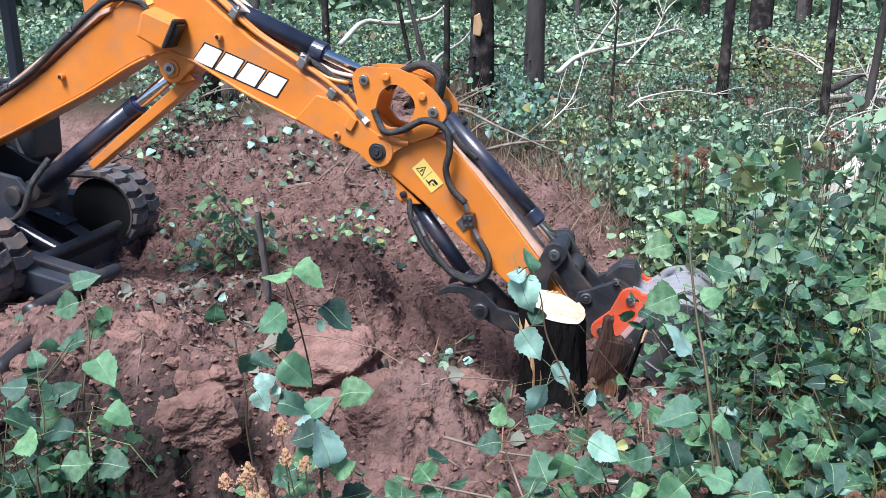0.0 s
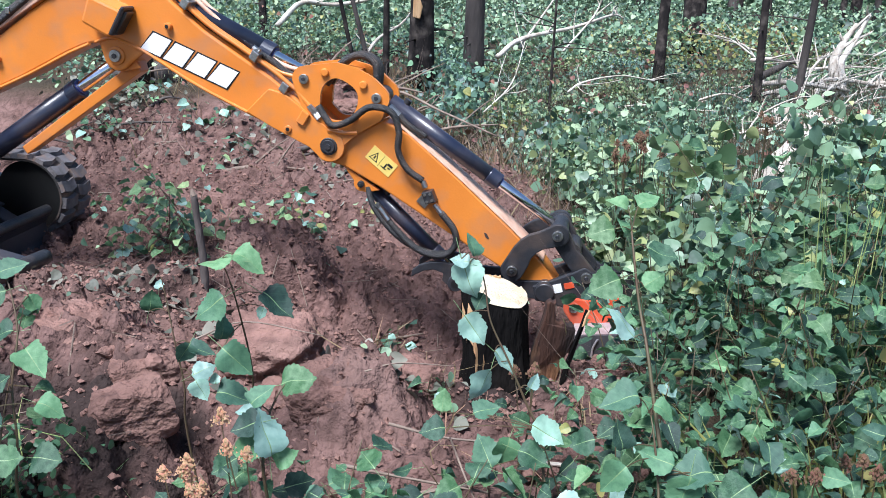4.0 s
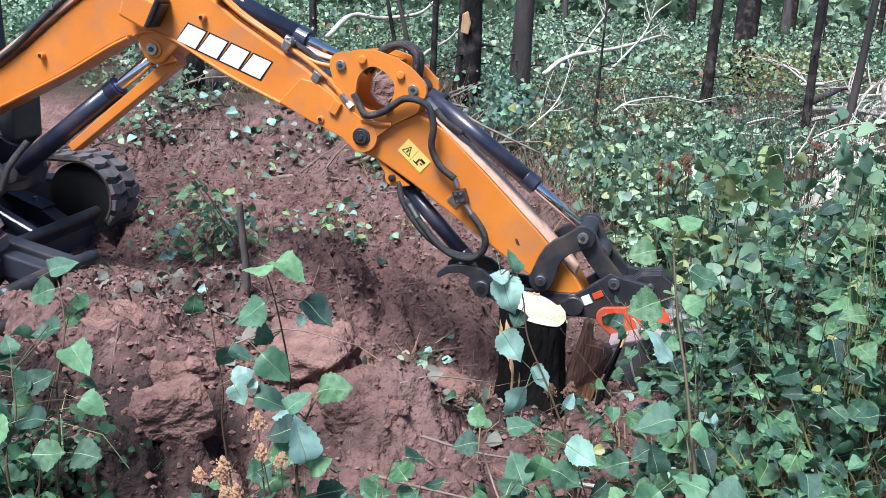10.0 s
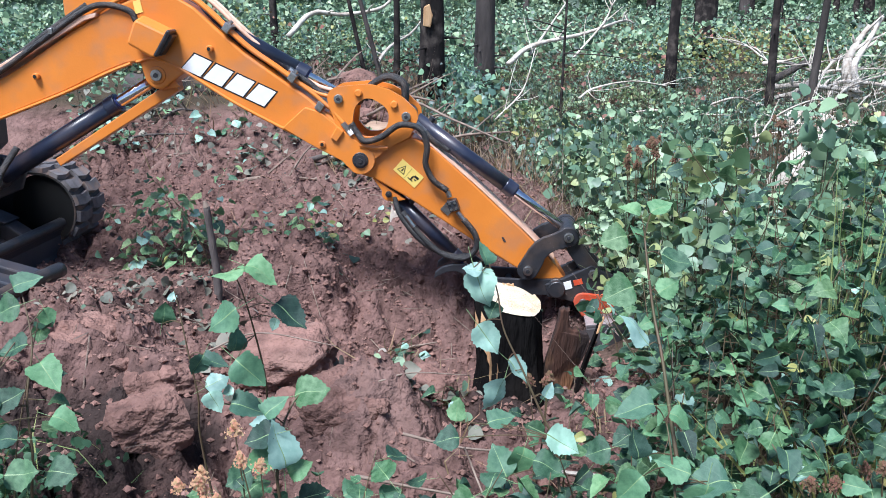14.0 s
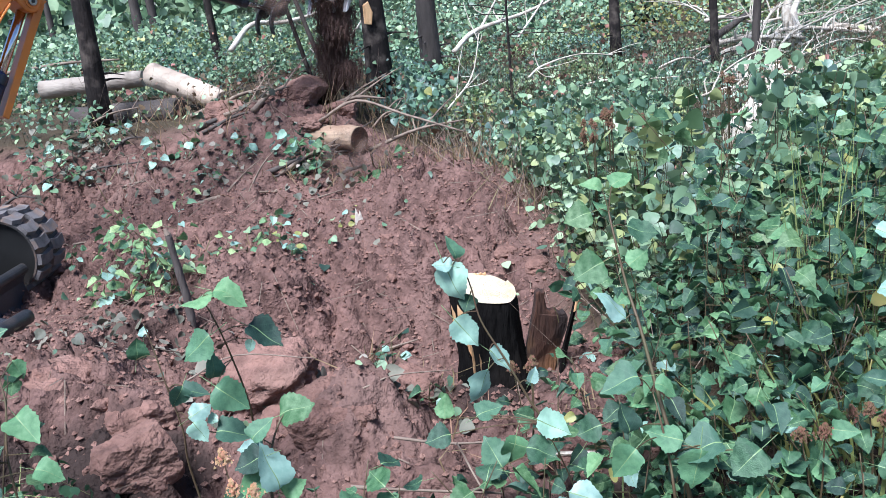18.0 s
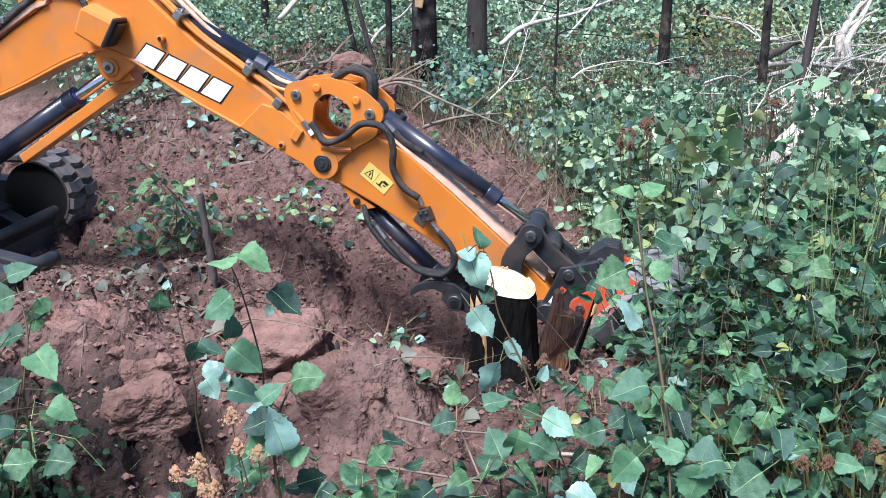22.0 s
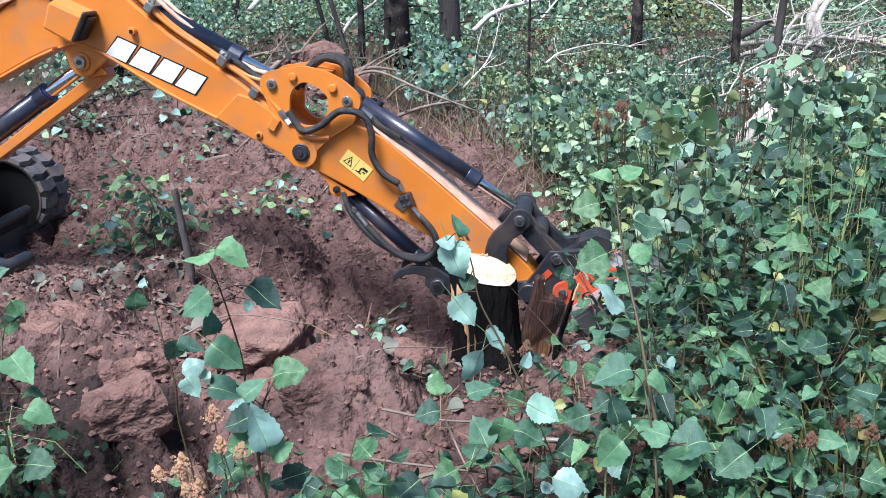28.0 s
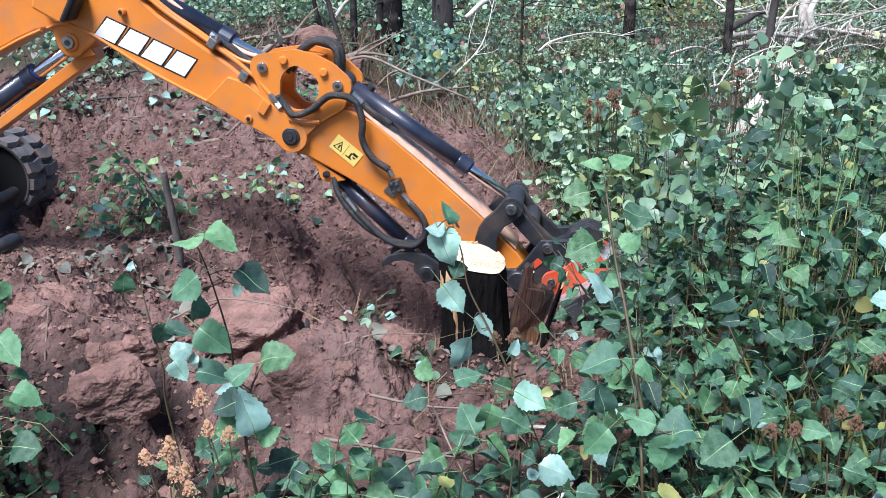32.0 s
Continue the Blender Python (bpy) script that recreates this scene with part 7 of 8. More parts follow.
def near_brush():
    rng = random.Random(77)
    spots = []

    def free(x, y, d):
        return all((x - a) ** 2 + (y - b) ** 2 > d * d for a, b in spots)
    # along the front edge
    for x, y, h, n in ((-0.02, 2.08, 0.42, 12), (0.14, 2.10, 0.38, 12), (0.26, 2.15, 0.36, 11), (-0.16, 2.02, 0.44, 12), (0.36, 2.0, 0.42, 11), (0.22, 2.0, 0.40, 10), (-1.10, 2.12, 0.54, 12), (-1.22, 2.2, 0.58, 12), (-1.02, 2.0, 0.46, 10), (-1.32, 2.35, 0.6, 12),
                       (-0.24, 2.0, 0.40, 9), (-0.30, 2.02, 0.36, 10), (-0.20, 1.92, 0.42, 10), (-0.34, 1.95, 0.34, 8), (-0.12, 2.2, 0.30, 8), (-0.02, 2.3, 0.26, 7), (0.08, 2.22, 0.28, 8), (-0.33, 2.22, 0.28, 9), (-0.22, 2.28, 0.26, 9), (-0.40, 2.12, 0.30, 9), (-1.5, 2.3, 0.7, 12), (-1.6, 2.6, 0.6, 10), (-0.08, 1.95, 0.44, 11), (0.06, 1.98, 0.42, 11), (-1.16, 2.3, 0.62, 12), (-1.28, 2.1, 0.5, 10), (0.44, 2.2, 0.36, 10), (0.56, 2.3, 0.34, 10), (0.32, 2.3, 0.30, 9), (-1.45, 2.5, 0.55, 10)):
        spots.append((x, y))
        sucker(x, y, h, n, 0.081, rng, "low aspen sucker with broad green leaves beside the soil")
    made = 0
    while made < 104:
        x, y = rng.uniform(0.42, 2.6), rng.uniform(1.75, 3.5)
        if soil_edge(x, y) > 0.22 or x > 0.35 + 0.62 * y or not free(x, y, 0.11) or (0.25 < x < 0.95 and y > 2.55):
            continue
        spots.append((x, y))
        h = min(1.15, max(0.30, (0.30 + 0.30 * (y - 1.75)) + 0.25 * max(0, x - 0.9))) * rng.uniform(0.8, 1.15)
        if 0.20 < x / y < 0.41:
            h = min(h, max(0.24, 1.44 - 0.385 * y + (0.27 if x / y > 0.28 else 0.0)))
        sucker(x, y, h, int(15 + 17 * h), 0.069, rng, "dense aspen sucker with broad bluish-green leaves", pale=0.03)
        made += 1


near_brush()


def uprooted():
    """Torn saplings thrown down round the stick."""
    rng = random.Random(55)
    for x, y, h in ((-1.42, 5.25, 0.36), (-1.30, 5.10, 0.44), (-1.55, 5.40, 0.36), (-1.20, 5.25, 0.58), (-1.10, 5.0, 0.62), (-1.62, 5.2, 0.26), (-1.34, 5.45, 0.50), (-1.22, 5.4, 0.60), (-0.90, 5.35, 0.22), (-0.62, 5.5, 0.24)):
        sucker(x, y, h, 20, 0.070, rng, "uprooted sapling with limp pale leaves thrown on the soil", lean=0.8, pale=0.16, main=LIME)
    for x, y, h in ((-2.35, 8.3, 0.3), (-2.6, 8.1, 0.34), (-2.1, 8.2, 0.26), (-1.5, 8.1, 0.22), (-0.55, 7.75, 0.26), (-0.45, 7.7, 0.32), (-2.9, 8.2, 0.35), (0.05, 7.0, 0.18), (-1.0, 7.9, 0.24), (-2.7, 7.7, 0.36), (-2.5, 7.6, 0.34), (-2.35, 7.75, 0.28), (-1.25, 7.6, 0.2), (-1.75, 8.0, 0.24)):
        sucker(x, y, h, 12, 0.085, rng, "torn leafy sapling lying on the bank", lean=0.8, pale=0.3)
    for x, y, h in ((-0.45, 5.2, 0.22), (-0.38, 5.3, 0.18), (-0.55, 5.45, 0.24), (-0.62, 5.7, 0.2), (-0.15, 5.9, 0.16), (-1.9, 5.6, 0.2), (0.35, 6.3, 0.2)):
        sucker(x, y, h, 9, 0.05, rng, "small weed tuft torn up on the soil", lean=0.8, pale=0.3, yellow=0.25)
    for x, y, h in ((0.05, 3.3, 0.16), (0.14, 3.15, 0.18), (0.16, 3.02, 0.15), (-0.32, 3.42, 0.14), (-0.05, 3.36, 0.14)):
        sucker(x, y, h, 7, 0.055, rng, "small crushed shoot beside the stump", lean=0.8, pale=0.3)


uprooted()


def log_sapling():
    rng = random.Random(91)
    for x, y, h in ((-0.36, 7.55, 0.30), (-0.28, 7.48, 0.26), (-0.44, 7.6, 0.24)):
        sucker(x, y, h, 16, 0.075, rng, "fresh bright green sapling beside the buried log", lean=0.5, pale=0.0)


log_sapling()


BROAD = ((0.05, 0.27), (0.17, 0.45), (0.36, 0.49), (0.60, 0.41), (0.82, 0.20))
COARSE = ((0.16, 0.43), (0.55, 0.40))


def foliage(points, rng, size, mat, name, parent=None, label="", tilt=2.0, outline=BROAD):
    """Many folded pointed leaves as one mesh: stalk end, both edges, tip and a point on the rib."""
    n = len(points)
    nr = np.random.RandomState(rng.randrange(1 << 30))
    p = np.array([tuple(q) for q in points])
    a = nr.uniform(0, 2 * np.pi, n)
    t = np.stack([np.cos(a), np.sin(a), nr.uniform(-1.1, 0.35, n)], 1)
    t /= np.linalg.norm(t, axis=1)[:, None]
    up = np.stack([nr.uniform(-tilt, tilt, n), nr.uniform(-tilt, tilt, n) - 0.25, np.ones(n)], 1)
    up -= t * (up * t).sum(1)[:, None]
    up /= np.linalg.norm(up, axis=1)[:, None]
    s = np.cross(up, t)
    L = (size * nr.choice((0.5, 0.65, 0.8, 1.0, 1.18), n) * nr.uniform(0.88, 1.12, n))[:, None]
    fold, curl = nr.uniform(-0.1, 0.45, n)[:, None], nr.uniform(-0.05, 0.40, n)[:, None]
    left = [p + L * (x * t + w * s + (fold * w - curl * x * x) * up) for x, w in outline]
    right = [p + L * (x * t - w * s + (fold * w - curl * x * x) * up) for x, w in outline]
    cols = [p, *left, p + L * (t - curl * up), *right[::-1], p + L * (0.42 * t - curl * 0.18 * up)]
    m = len(cols)
    v = np.stack(cols, 1).reshape(-1, 3)
    tri = np.array([(i, m - 1, (i + 1) % (m - 1)) for i in range(m - 1)])
    f = (np.arange(n)[:, None, None] * m + tri[None]).reshape(-1, 3)
    me = bpy.data.meshes.new(name)
    me.vertices.add(len(v))
    me.vertices.foreach_set("co", v.ravel())
    me.loops.add(f.size)
    me.loops.foreach_set("vertex_index", f.ravel().astype(np.int32))
    me.polygons.add(len(f))
    me.polygons.foreach_set("loop_start", np.arange(0, f.size, 3, dtype=np.int32))
    me.update(calc_edges=True)
    me.polygons.foreach_set("use_smooth", [True] * len(f))
    me.materials.append(mat)
    ob = new(name, me)
    ob.parent = parent
    if label:
        tagged(ob, label)
    return ob


def bush_kind(seed, h, n, spread):
    """One bush to be copied: several stems from the ground and a crown of leaves."""
    rng = random.Random(seed)
    root = thing("aspen_bush", "waist-high thicket of bluish-green aspen leaves on thin stems", "bush", "aspen bushes")
    pts = []
    for k in range(5):
        a, r = rng.uniform(0, 6.28), rng.uniform(0.1, spread)
        top = Vector((math.cos(a) * r, math.sin(a) * r, h * rng.uniform(0.7, 1.1)))
        foot = Vector((math.cos(a) * r * 0.35, math.sin(a) * r * 0.35, -0.05))
        mid = (top + foot) / 2 + Vector((rng.uniform(-0.06, 0.06), rng.uniform(-0.06, 0.06), 0))
        part("stem", pipe([foot, mid, top], 0.006, 4, steps=4, ends=(0.005, 0.0015)), M_TWIG_DARK, root)
        path = smooth_path([foot, mid, top], 8)
        for i in range(n // 5):
            q = path[rng.randrange(4, len(path))]
            pts.append(q + Vector((rng.gauss(0, 0.075), rng.gauss(0, 0.075), rng.gauss(0, 0.04))))
    foliage(pts, rng, 0.078, (M_LEAF, M_LEAF, M_LEAF_BLUE, M_LEAF_OLIVE)[seed % 4], "foliage", root, "layered broad leaves", 1.6)
    return root


def mid_brush():
    rng = random.Random(99)
    kinds = [bush_kind(200 + i, h, 165, 0.30) for i, h in enumerate((0.55, 0.65, 0.75, 0.85, 0.95, 0.7))]
    placed, made = [], 0
    while made < 200:
        if made % 5 == 4:
            x, y = rng.uniform(-7, 1.0), rng.uniform(11.6, 14.5)
        else:
            y = rng.uniform(2.6, 9.0)
            x = rng.uniform(0.9, 1.2 + 0.62 * y)
        if soil_edge(x, y) > 0.02 or any((x - a) ** 2 + (y - b) ** 2 < 0.045 for a, b in placed):
            continue
        if y < 3.4 and x < 2.3:
            continue
        if (0.40 < x / y < 0.55 and 4.0 < y < 8.6 or 0.31 < x / y < 0.42 and 4.2 < y < 5.8) and rng.random() < 0.92:
            continue
        placed.append((x, y))
        m = pose(x, y, height(x, y) - 0.02, rng.uniform(-8, 8), rng.uniform(-8, 8), rng.uniform(0, 360))
        s = rng.uniform(0.75, 1.2) * (1 - 0.5 * max(0.0, min(1.0, (y - 5.2) / 3.0)))
        if soil_edge(x, y) > -0.35:
            s *= 0.72
        k = kinds[made % 6]
        if made < 6:
            k.matrix_basis = m @ Matrix.Diagonal((s, s, s, 1))
        else:
            c = copy_thing(k, m)
            c.scale = (s, s, s)
        made += 1


mid_brush()


def undergrowth():
    """The leafy floor of the wood further off, too dense to count."""
    rng = random.Random(123)
    pts, pts2 = [], []
    while len(pts) + len(pts2) < 76000:
        y = 5.5 + 12.5 * rng.random() ** 1.15
        x = rng.uniform(-0.72, 0.80) * (y + 1)
        if soil_edge(x, y) > -0.05:
            continue
        if y < 9 and 0.9 < x < 5 and rng.random() < 0.3:
            continue
        if noise.noise((x * 1.3, y * 1.3, 15)) < -0.15 or (0.40 < x / y < 0.55 and y < 8.4 and rng.random() < 0.85):
            continue
        # rounded clumps with dark gaps between them
        cell = noise.voronoi((x * 1.7 + 0.5 * noise.noise((x, y, 3)), y * 1.7, 4))[0][0]
        dome = 1 - min(1.0, cell / 0.56) ** 2
        if dome < 0.22 and rng.random() < 0.85:
            continue
        h = (0.62 + 0.30 * noise.noise((x * 0.7, y * 0.7, 5)) + 0.20 * noise.noise((x * 2.2, y * 2.2, 8))) * (0.40 + 0.85 * dome)
        if x > 1.0:
            h *= 1 - 0.62 * max(0.0, min(1.0, (y - 5.4) / 3.4))
        if y > 11 and x < 2:
            h *= 0.75
        g = height(x, y)
        if x < 0.4 and y < 11.8:
            h *= 0.4
            if rng.random() < (0.9 if y < 11.5 else 0.5):
                continue
        for _ in range(5 if y < 8.5 else 6):
            (pts if y < 8.5 else pts2).append((x + rng.gauss(0, 0.10), y + rng.gauss(0, 0.10), g + max(0.03, h * (1 - 0.8 * rng.random() ** 1.7))))
        if len(pts2) > 60000 and y > 8.5 and len(pts) > 34000:
            break
    # patches of different growth
    for near, cloud in ((True, pts), (False, pts2)):
        patch = {"plain": [], "olive": [], "blue": []}
        for q in cloud:
            k = noise.noise((q[0] * 0.75, q[1] * 0.75, 61)) + 0.25 * rng.uniform(-1, 1)
            patch["olive" if k > 0.22 else "blue" if k < -0.20 else "plain"].append(q)
        grow = 1.0 if near else 0.82
        shape = BROAD if near else COARSE
        tagged(foliage(patch["plain"], rng, 0.076 * grow, M_LEAF, "undergrowth", outline=shape), "dense low undergrowth of broad green leaves", "undergrowth", kind="stuff")
        tagged(foliage(patch["olive"], rng, 0.052 * grow, M_LEAF_OLIVE, "undergrowth", outline=shape), "small-leaved olive undergrowth", "undergrowth", kind="stuff")
        tagged(foliage(patch["blue"], rng, 0.070 * grow, M_LEAF_BLUE, "undergrowth", outline=shape), "blue-green undergrowth with hanging leaves", "undergrowth", kind="stuff")
    pts = []
    while len(pts) < 52000:
        y = 17 + 55 * rng.random() ** 1.6
        x = rng.uniform(-0.72, 0.80) * (y + 1)
        h = 0.75 + 0.4 * noise.noise((x * 0.4, y * 0.4, 5))
        for _ in range(6):
            pts.append((x + rng.gauss(0, 0.3), y + rng.gauss(0, 0.3), max(0.05, h * rng.uniform(0.2, 1.05)) + height(x, y)))
    woods = []
    while len(woods) < 26000:
        y = rng.uniform(46, 80)
        x = rng.uniform(-1.0, 1.05) * y
        top = 5 + 4 * noise.noise((x * 0.1, y * 0.1, 2))
        for _ in range(8):
            woods.append((x + rng.gauss(0, 0.9), y + rng.gauss(0, 0.9), top * rng.random()))
    tagged(foliage(woods, rng, 0.75, M_LEAF, "far_woods", outline=COARSE), "dense green wood in the distance", "woods", kind="stuff")
    tagged(foliage(pts, rng, 0.12, M_LEAF, "far_undergrowth", outline=COARSE), "pale green undergrowth further back in the wood", "undergrowth", kind="stuff")
    # withered leaves and old stalks low between the green
    dry = []
    while len(dry) < 2600:
        y = 5.0 + 11 * rng.random() ** 1.2
        x = rng.uniform(-0.6, 0.72) * (y + 1)
        if soil_edge(x, y) > -0.05 or noise.noise((x * 0.9, y * 0.9, 33)) < 0.08:
            continue
        for _ in range(5):
            dry.append((x + rng.gauss(0, 0.10), y + rng.gauss(0, 0.10), height(x, y) + rng.uniform(0.04, 0.42)))
    tagged(foliage(dry, rng, 0.055, M_BROWNLEAF, "withered_growth"), "withered brown leaves between the green undergrowth", "undergrowth", kind="stuff")
    # yellowing and rusty patches
    pts, red = [], []
    for cx, cy, n, r in ((7.0, 17.5, 600, 1.1), (6.2, 16.0, 380, 0.8), (5.2, 14.5, 220, 0.7), (-2.2, 14.5, 200, 0.9), (1.2, 7.4, 30, 0.35), (2.2, 2.4, 150, 0.25), (1.95, 2.2, 110, 0.2), (1.55, 2.5, 14, 0.5)):
        for _ in range(n):
            x, y = cx + rng.gauss(0, r), cy + rng.gauss(0, r)
            (pts if rng.random() < 0.82 else red).append((x, y, height(x, y) + rng.uniform(0.2, 0.85 if y > 5 else 0.45)))
    tagged(foliage(pts, rng, 0.06, M_YLEAF, "yellowing_growth"), "yellowing leaves scattered in the undergrowth", "undergrowth", kind="stuff")
    tagged(foliage(red, rng, 0.06, M_RUST, "rusty_growth"), "rust-coloured seed heads and leaves in the undergrowth", "undergrowth", kind="stuff")


undergrowth()


def thin_stems():
    """Bare thin stems and straw between the leaves."""
    rng = random.Random(31)
    verts, faces, v2, f2 = [], [], [], []

    def blade(vs, fs, p, q, w):
        d = Vector((rng.uniform(-1, 1), rng.uniform(-1, 1), 0)).normalized() * w
        k = len(vs)
        m = (p + q) / 2 + Vector((rng.gauss(0, 0.03), rng.gauss(0, 0.03), 0.02))
        vs.extend([p - d, p + d, m + d * 0.8, m - d * 0.8, q])
        fs.extend([(k, k + 1, k + 2, k + 3), (k + 3, k + 2, k + 4)])
    n = 0
    while n < 1500:
        y = rng.uniform(2.4, 13)
        x = rng.uniform(0.6, 1.2 + 0.62 * y) if rng.random() < 0.75 else rng.uniform(-6, 1)
        if soil_edge(x, y) > 0.05:
            continue
        p = Vector((x, y, height(x, y)))
        q = p + Vector((rng.gauss(0, 0.3), rng.gauss(0, 0.3), rng.uniform(0.2, 0.75)))
        blade(verts, faces, p, q, 0.0022)
        n += 1
    dv, df = [], []
    while len(df) < 5200:
        y = rng.uniform(4, 13)
        x = rng.uniform(0.9, 1.2 + 0.62 * y)
        if soil_edge(x, y) > -0.05:
            continue
        p = Vector((x, y, height(x, y)))
        blade(dv, df, p, p + Vector((rng.gauss(0, 0.12), rng.gauss(0, 0.12), rng.uniform(0.3, 0.85))), rng.uniform(0.002, 0.0042))
    tagged(raw("dark_stems", dv, df, M_TWIG_DARK), "thin dark upright stems between the leaves", "stems", kind="stuff")
    tagged(raw("bare_stems", verts, faces, M_TWIG), "thin bare grey stems standing in the brush", "stems", kind="stuff")
    for cx, cy, cnt, spread, hh in ((0.75, 6.75, 120, 0.28, 0.30), (0.3, 7.3, 60, 0.25, 0.25), (-0.35, 7.4, 70, 0.25, 0.22), (1.25, 6.2, 30, 0.25, 0.3), (1.12, 5.6, 30, 0.16, 0.30), (1.12, 6.0, 36, 0.16, 0.32), (1.02, 6.5, 40, 0.16, 0.32), (0.85, 7.2, 40, 0.2, 0.36), (0.75, 7.9, 50, 0.25, 0.4), (-0.85, 5.55, 60, 0.16, 0.16), (0.10, 3.25, 60, 0.14, 0.16), (0.75, 2.8, 60, 0.2, 0.15), (-1.45, 8.6, 160, 0.5, 0.4), (0.15, 8.9, 200, 0.5, 0.5)):
        for _ in range(cnt):
            x, y = cx + rng.gauss(0, spread), cy + rng.gauss(0, spread)
            p = Vector((x, y, height(x, y) - 0.01))
            blade(v2, f2, p, p + Vector((rng.gauss(0, 0.14), rng.gauss(0, 0.14), rng.uniform(0.3, 1) * hh)), 0.004)
    tagged(raw("dry_grass", v2, f2, M_STRAW), "tufts of dry straw-coloured grass along the soil edge", "grass", kind="stuff")
    # bare brown thicket along the edge of the dug ground
    ev, ef = [], []
    while len(ef) < 620:
        y = rng.uniform(5.0, 9.0)
        x = 1.16 - 0.12 * max(0.0, y - 5.3) + rng.gauss(0.05, 0.20)
        p = Vector((x, y, height(x, y) - 0.02))
        blade(ev, ef, p, p + Vector((rng.gauss(0, 0.26), rng.gauss(0, 0.26), rng.uniform(0.12, 0.55))), rng.uniform(0.0018, 0.0038))
    tagged(raw("bare_thicket", ev, ef, M_TWIG), "bare brown twigs along the edge of the dug ground", "twigs", kind="stuff")
    wv, wf = [], []
    for cx, cy, cnt, spread, hh in ((1.22, 2.15, 26, 0.10, 0.30), (1.48, 2.28, 30, 0.12, 0.32), (1.62, 2.42, 20, 0.10, 0.36), (1.15, 1.98, 16, 0.08, 0.26)):
        for _ in range(cnt):
            x, y = cx + rng.gauss(0, spread), cy + rng.gauss(0, spread)
            p = Vector((x, y, height(x, y) + rng.uniform(0.0, 0.12)))
            blade(wv, wf, p, p + Vector((rng.gauss(0, 0.09), rng.gauss(0, 0.09), rng.uniform(0.4, 1) * hh)), 0.007)
    tagged(raw("yellow_weeds", wv, wf, M_YLEAF), "narrow yellowing weed leaves low in the brush", "weeds", kind="stuff")
    v3, f3 = [], []
    for cx, cy, cnt, spread, hh in ((1.74, 2.90, 40, 0.10, 1.15), (1.62, 2.80, 26, 0.08, 1.0), (-1.15, 1.95, 240, 0.22, 0.16), (-1.35, 2.15, 160, 0.2, 0.16), (-0.95, 1.9, 120, 0.16, 0.14), (0.9, 2.05, 50, 0.2, 0.25), (1.9, 2.0, 60, 0.3, 0.3)):
        for _ in range(cnt):
            x, y = cx + rng.gauss(0, spread), cy + rng.gauss(0, spread)
            p = Vector((x, y, height(x, y) - 0.01))
            blade(v3, f3, p, p + Vector((rng.gauss(0, 0.10), rng.gauss(0, 0.10), rng.uniform(0.45, 1) * hh)), 0.0035)
    tagged(raw("green_grass", v3, f3, M_GRASS), "fresh green grass blades", "grass", kind="stuff")


thin_stems()


def litter():
    """Torn and wilted leaves and little twigs on the dug soil."""
    rng = random.Random(17)
    for name, mat, spots, size, label in (
            ("wilted_leaves", M_LEAF_WILT, ((-1.5, 4.3, 70, 0.3), (-1.2, 4.1, 50, 0.2), (-0.85, 3.75, 30, 0.22), (0.12, 3.15, 50, 0.10), (-0.30, 3.45, 24, 0.22), (-1.75, 4.6, 30, 0.3), (-2.5, 8.2, 70, 0.25), (-2.4, 7.8, 70, 0.25), (-1.4, 7.6, 70, 0.25), (-0.3, 7.3, 40, 0.2), (-0.9, 8.1, 50, 0.2), (-2.0, 7.9, 40, 0.25), (-0.4, 6.6, 14, 0.3), (0.3, 5.9, 12, 0.3)), 0.06, "wilted grey-green leaves lying on the soil"),
            ("torn_leaves", M_LEAF, ((-1.38, 5.25, 40, 0.22), (-1.15, 5.1, 24, 0.13), (-2.6, 7.7, 60, 0.2), (-0.75, 5.6, 16, 0.2), (-0.30, 3.35, 16, 0.25), (0.10, 3.15, 20, 0.12), (-0.45, 7.6, 40, 0.22), (-2.5, 8.5, 60, 0.2), (-1.4, 8.2, 20, 0.2), (0.45, 5.9, 14, 0.4), (-0.2, 5.2, 10, 0.6), (1.0, 4.6, 16, 0.2), (-1.9, 3.6, 12, 0.3), (-2.9, 8.7, 70, 0.2)), 0.058, "torn fresh green leaves lying on the soil")):
        pts = []
        for cx, cy, n, r in spots:
            for _ in range(n):
                x, y = cx + rng.gauss(0, r), cy + rng.gauss(0, r)
                pts.append((x, y, height(x, y) + rng.uniform(0.012, 0.05) + (rng.uniform(0, 0.12) if cy > 7 else 0) + (rng.uniform(0, 0.22) if mat is M_LEAF and cy > 4.9 and cx < -0.9 else 0)))
        tagged(foliage(pts, rng, size, mat, name, tilt=1.1), label, "fallen leaves", kind="stuff")
    verts, faces = [], []
    n = 0
    while n < 420:
        x, y = rng.uniform(-2.6, 1.1), rng.uniform(2.6, 8.2)
        if soil_edge(x, y) < 0.05:
            continue
        a, ln = rng.uniform(0, 6.28), rng.uniform(0.05, 0.22)
        dx, dy = math.cos(a) * ln, math.sin(a) * ln
        k = len(verts)
        r = rng.uniform(0.0015, 0.0035)
        z0, z1 = height(x, y) + 0.006, height(x + dx, y + dy) + rng.uniform(0.005, 0.04)
        for ox, oy, oz in ((-r, 0, 0), (r, 0, 0), (0, 0, r * 1.6)):
            verts += [(x + ox, y + oy, z0 + oz), (x + dx + ox, y + dy, z1 + oz)]
        faces += [(k, k + 1, k + 3, k + 2), (k + 2, k + 3, k + 5, k + 4), (k + 4, k + 5, k + 1, k)]
        n += 1
    tagged(raw("root_bits", verts, faces, M_TWIG), "thin rootlets and twig bits strewn on the soil", "twigs", kind="stuff")


litter()


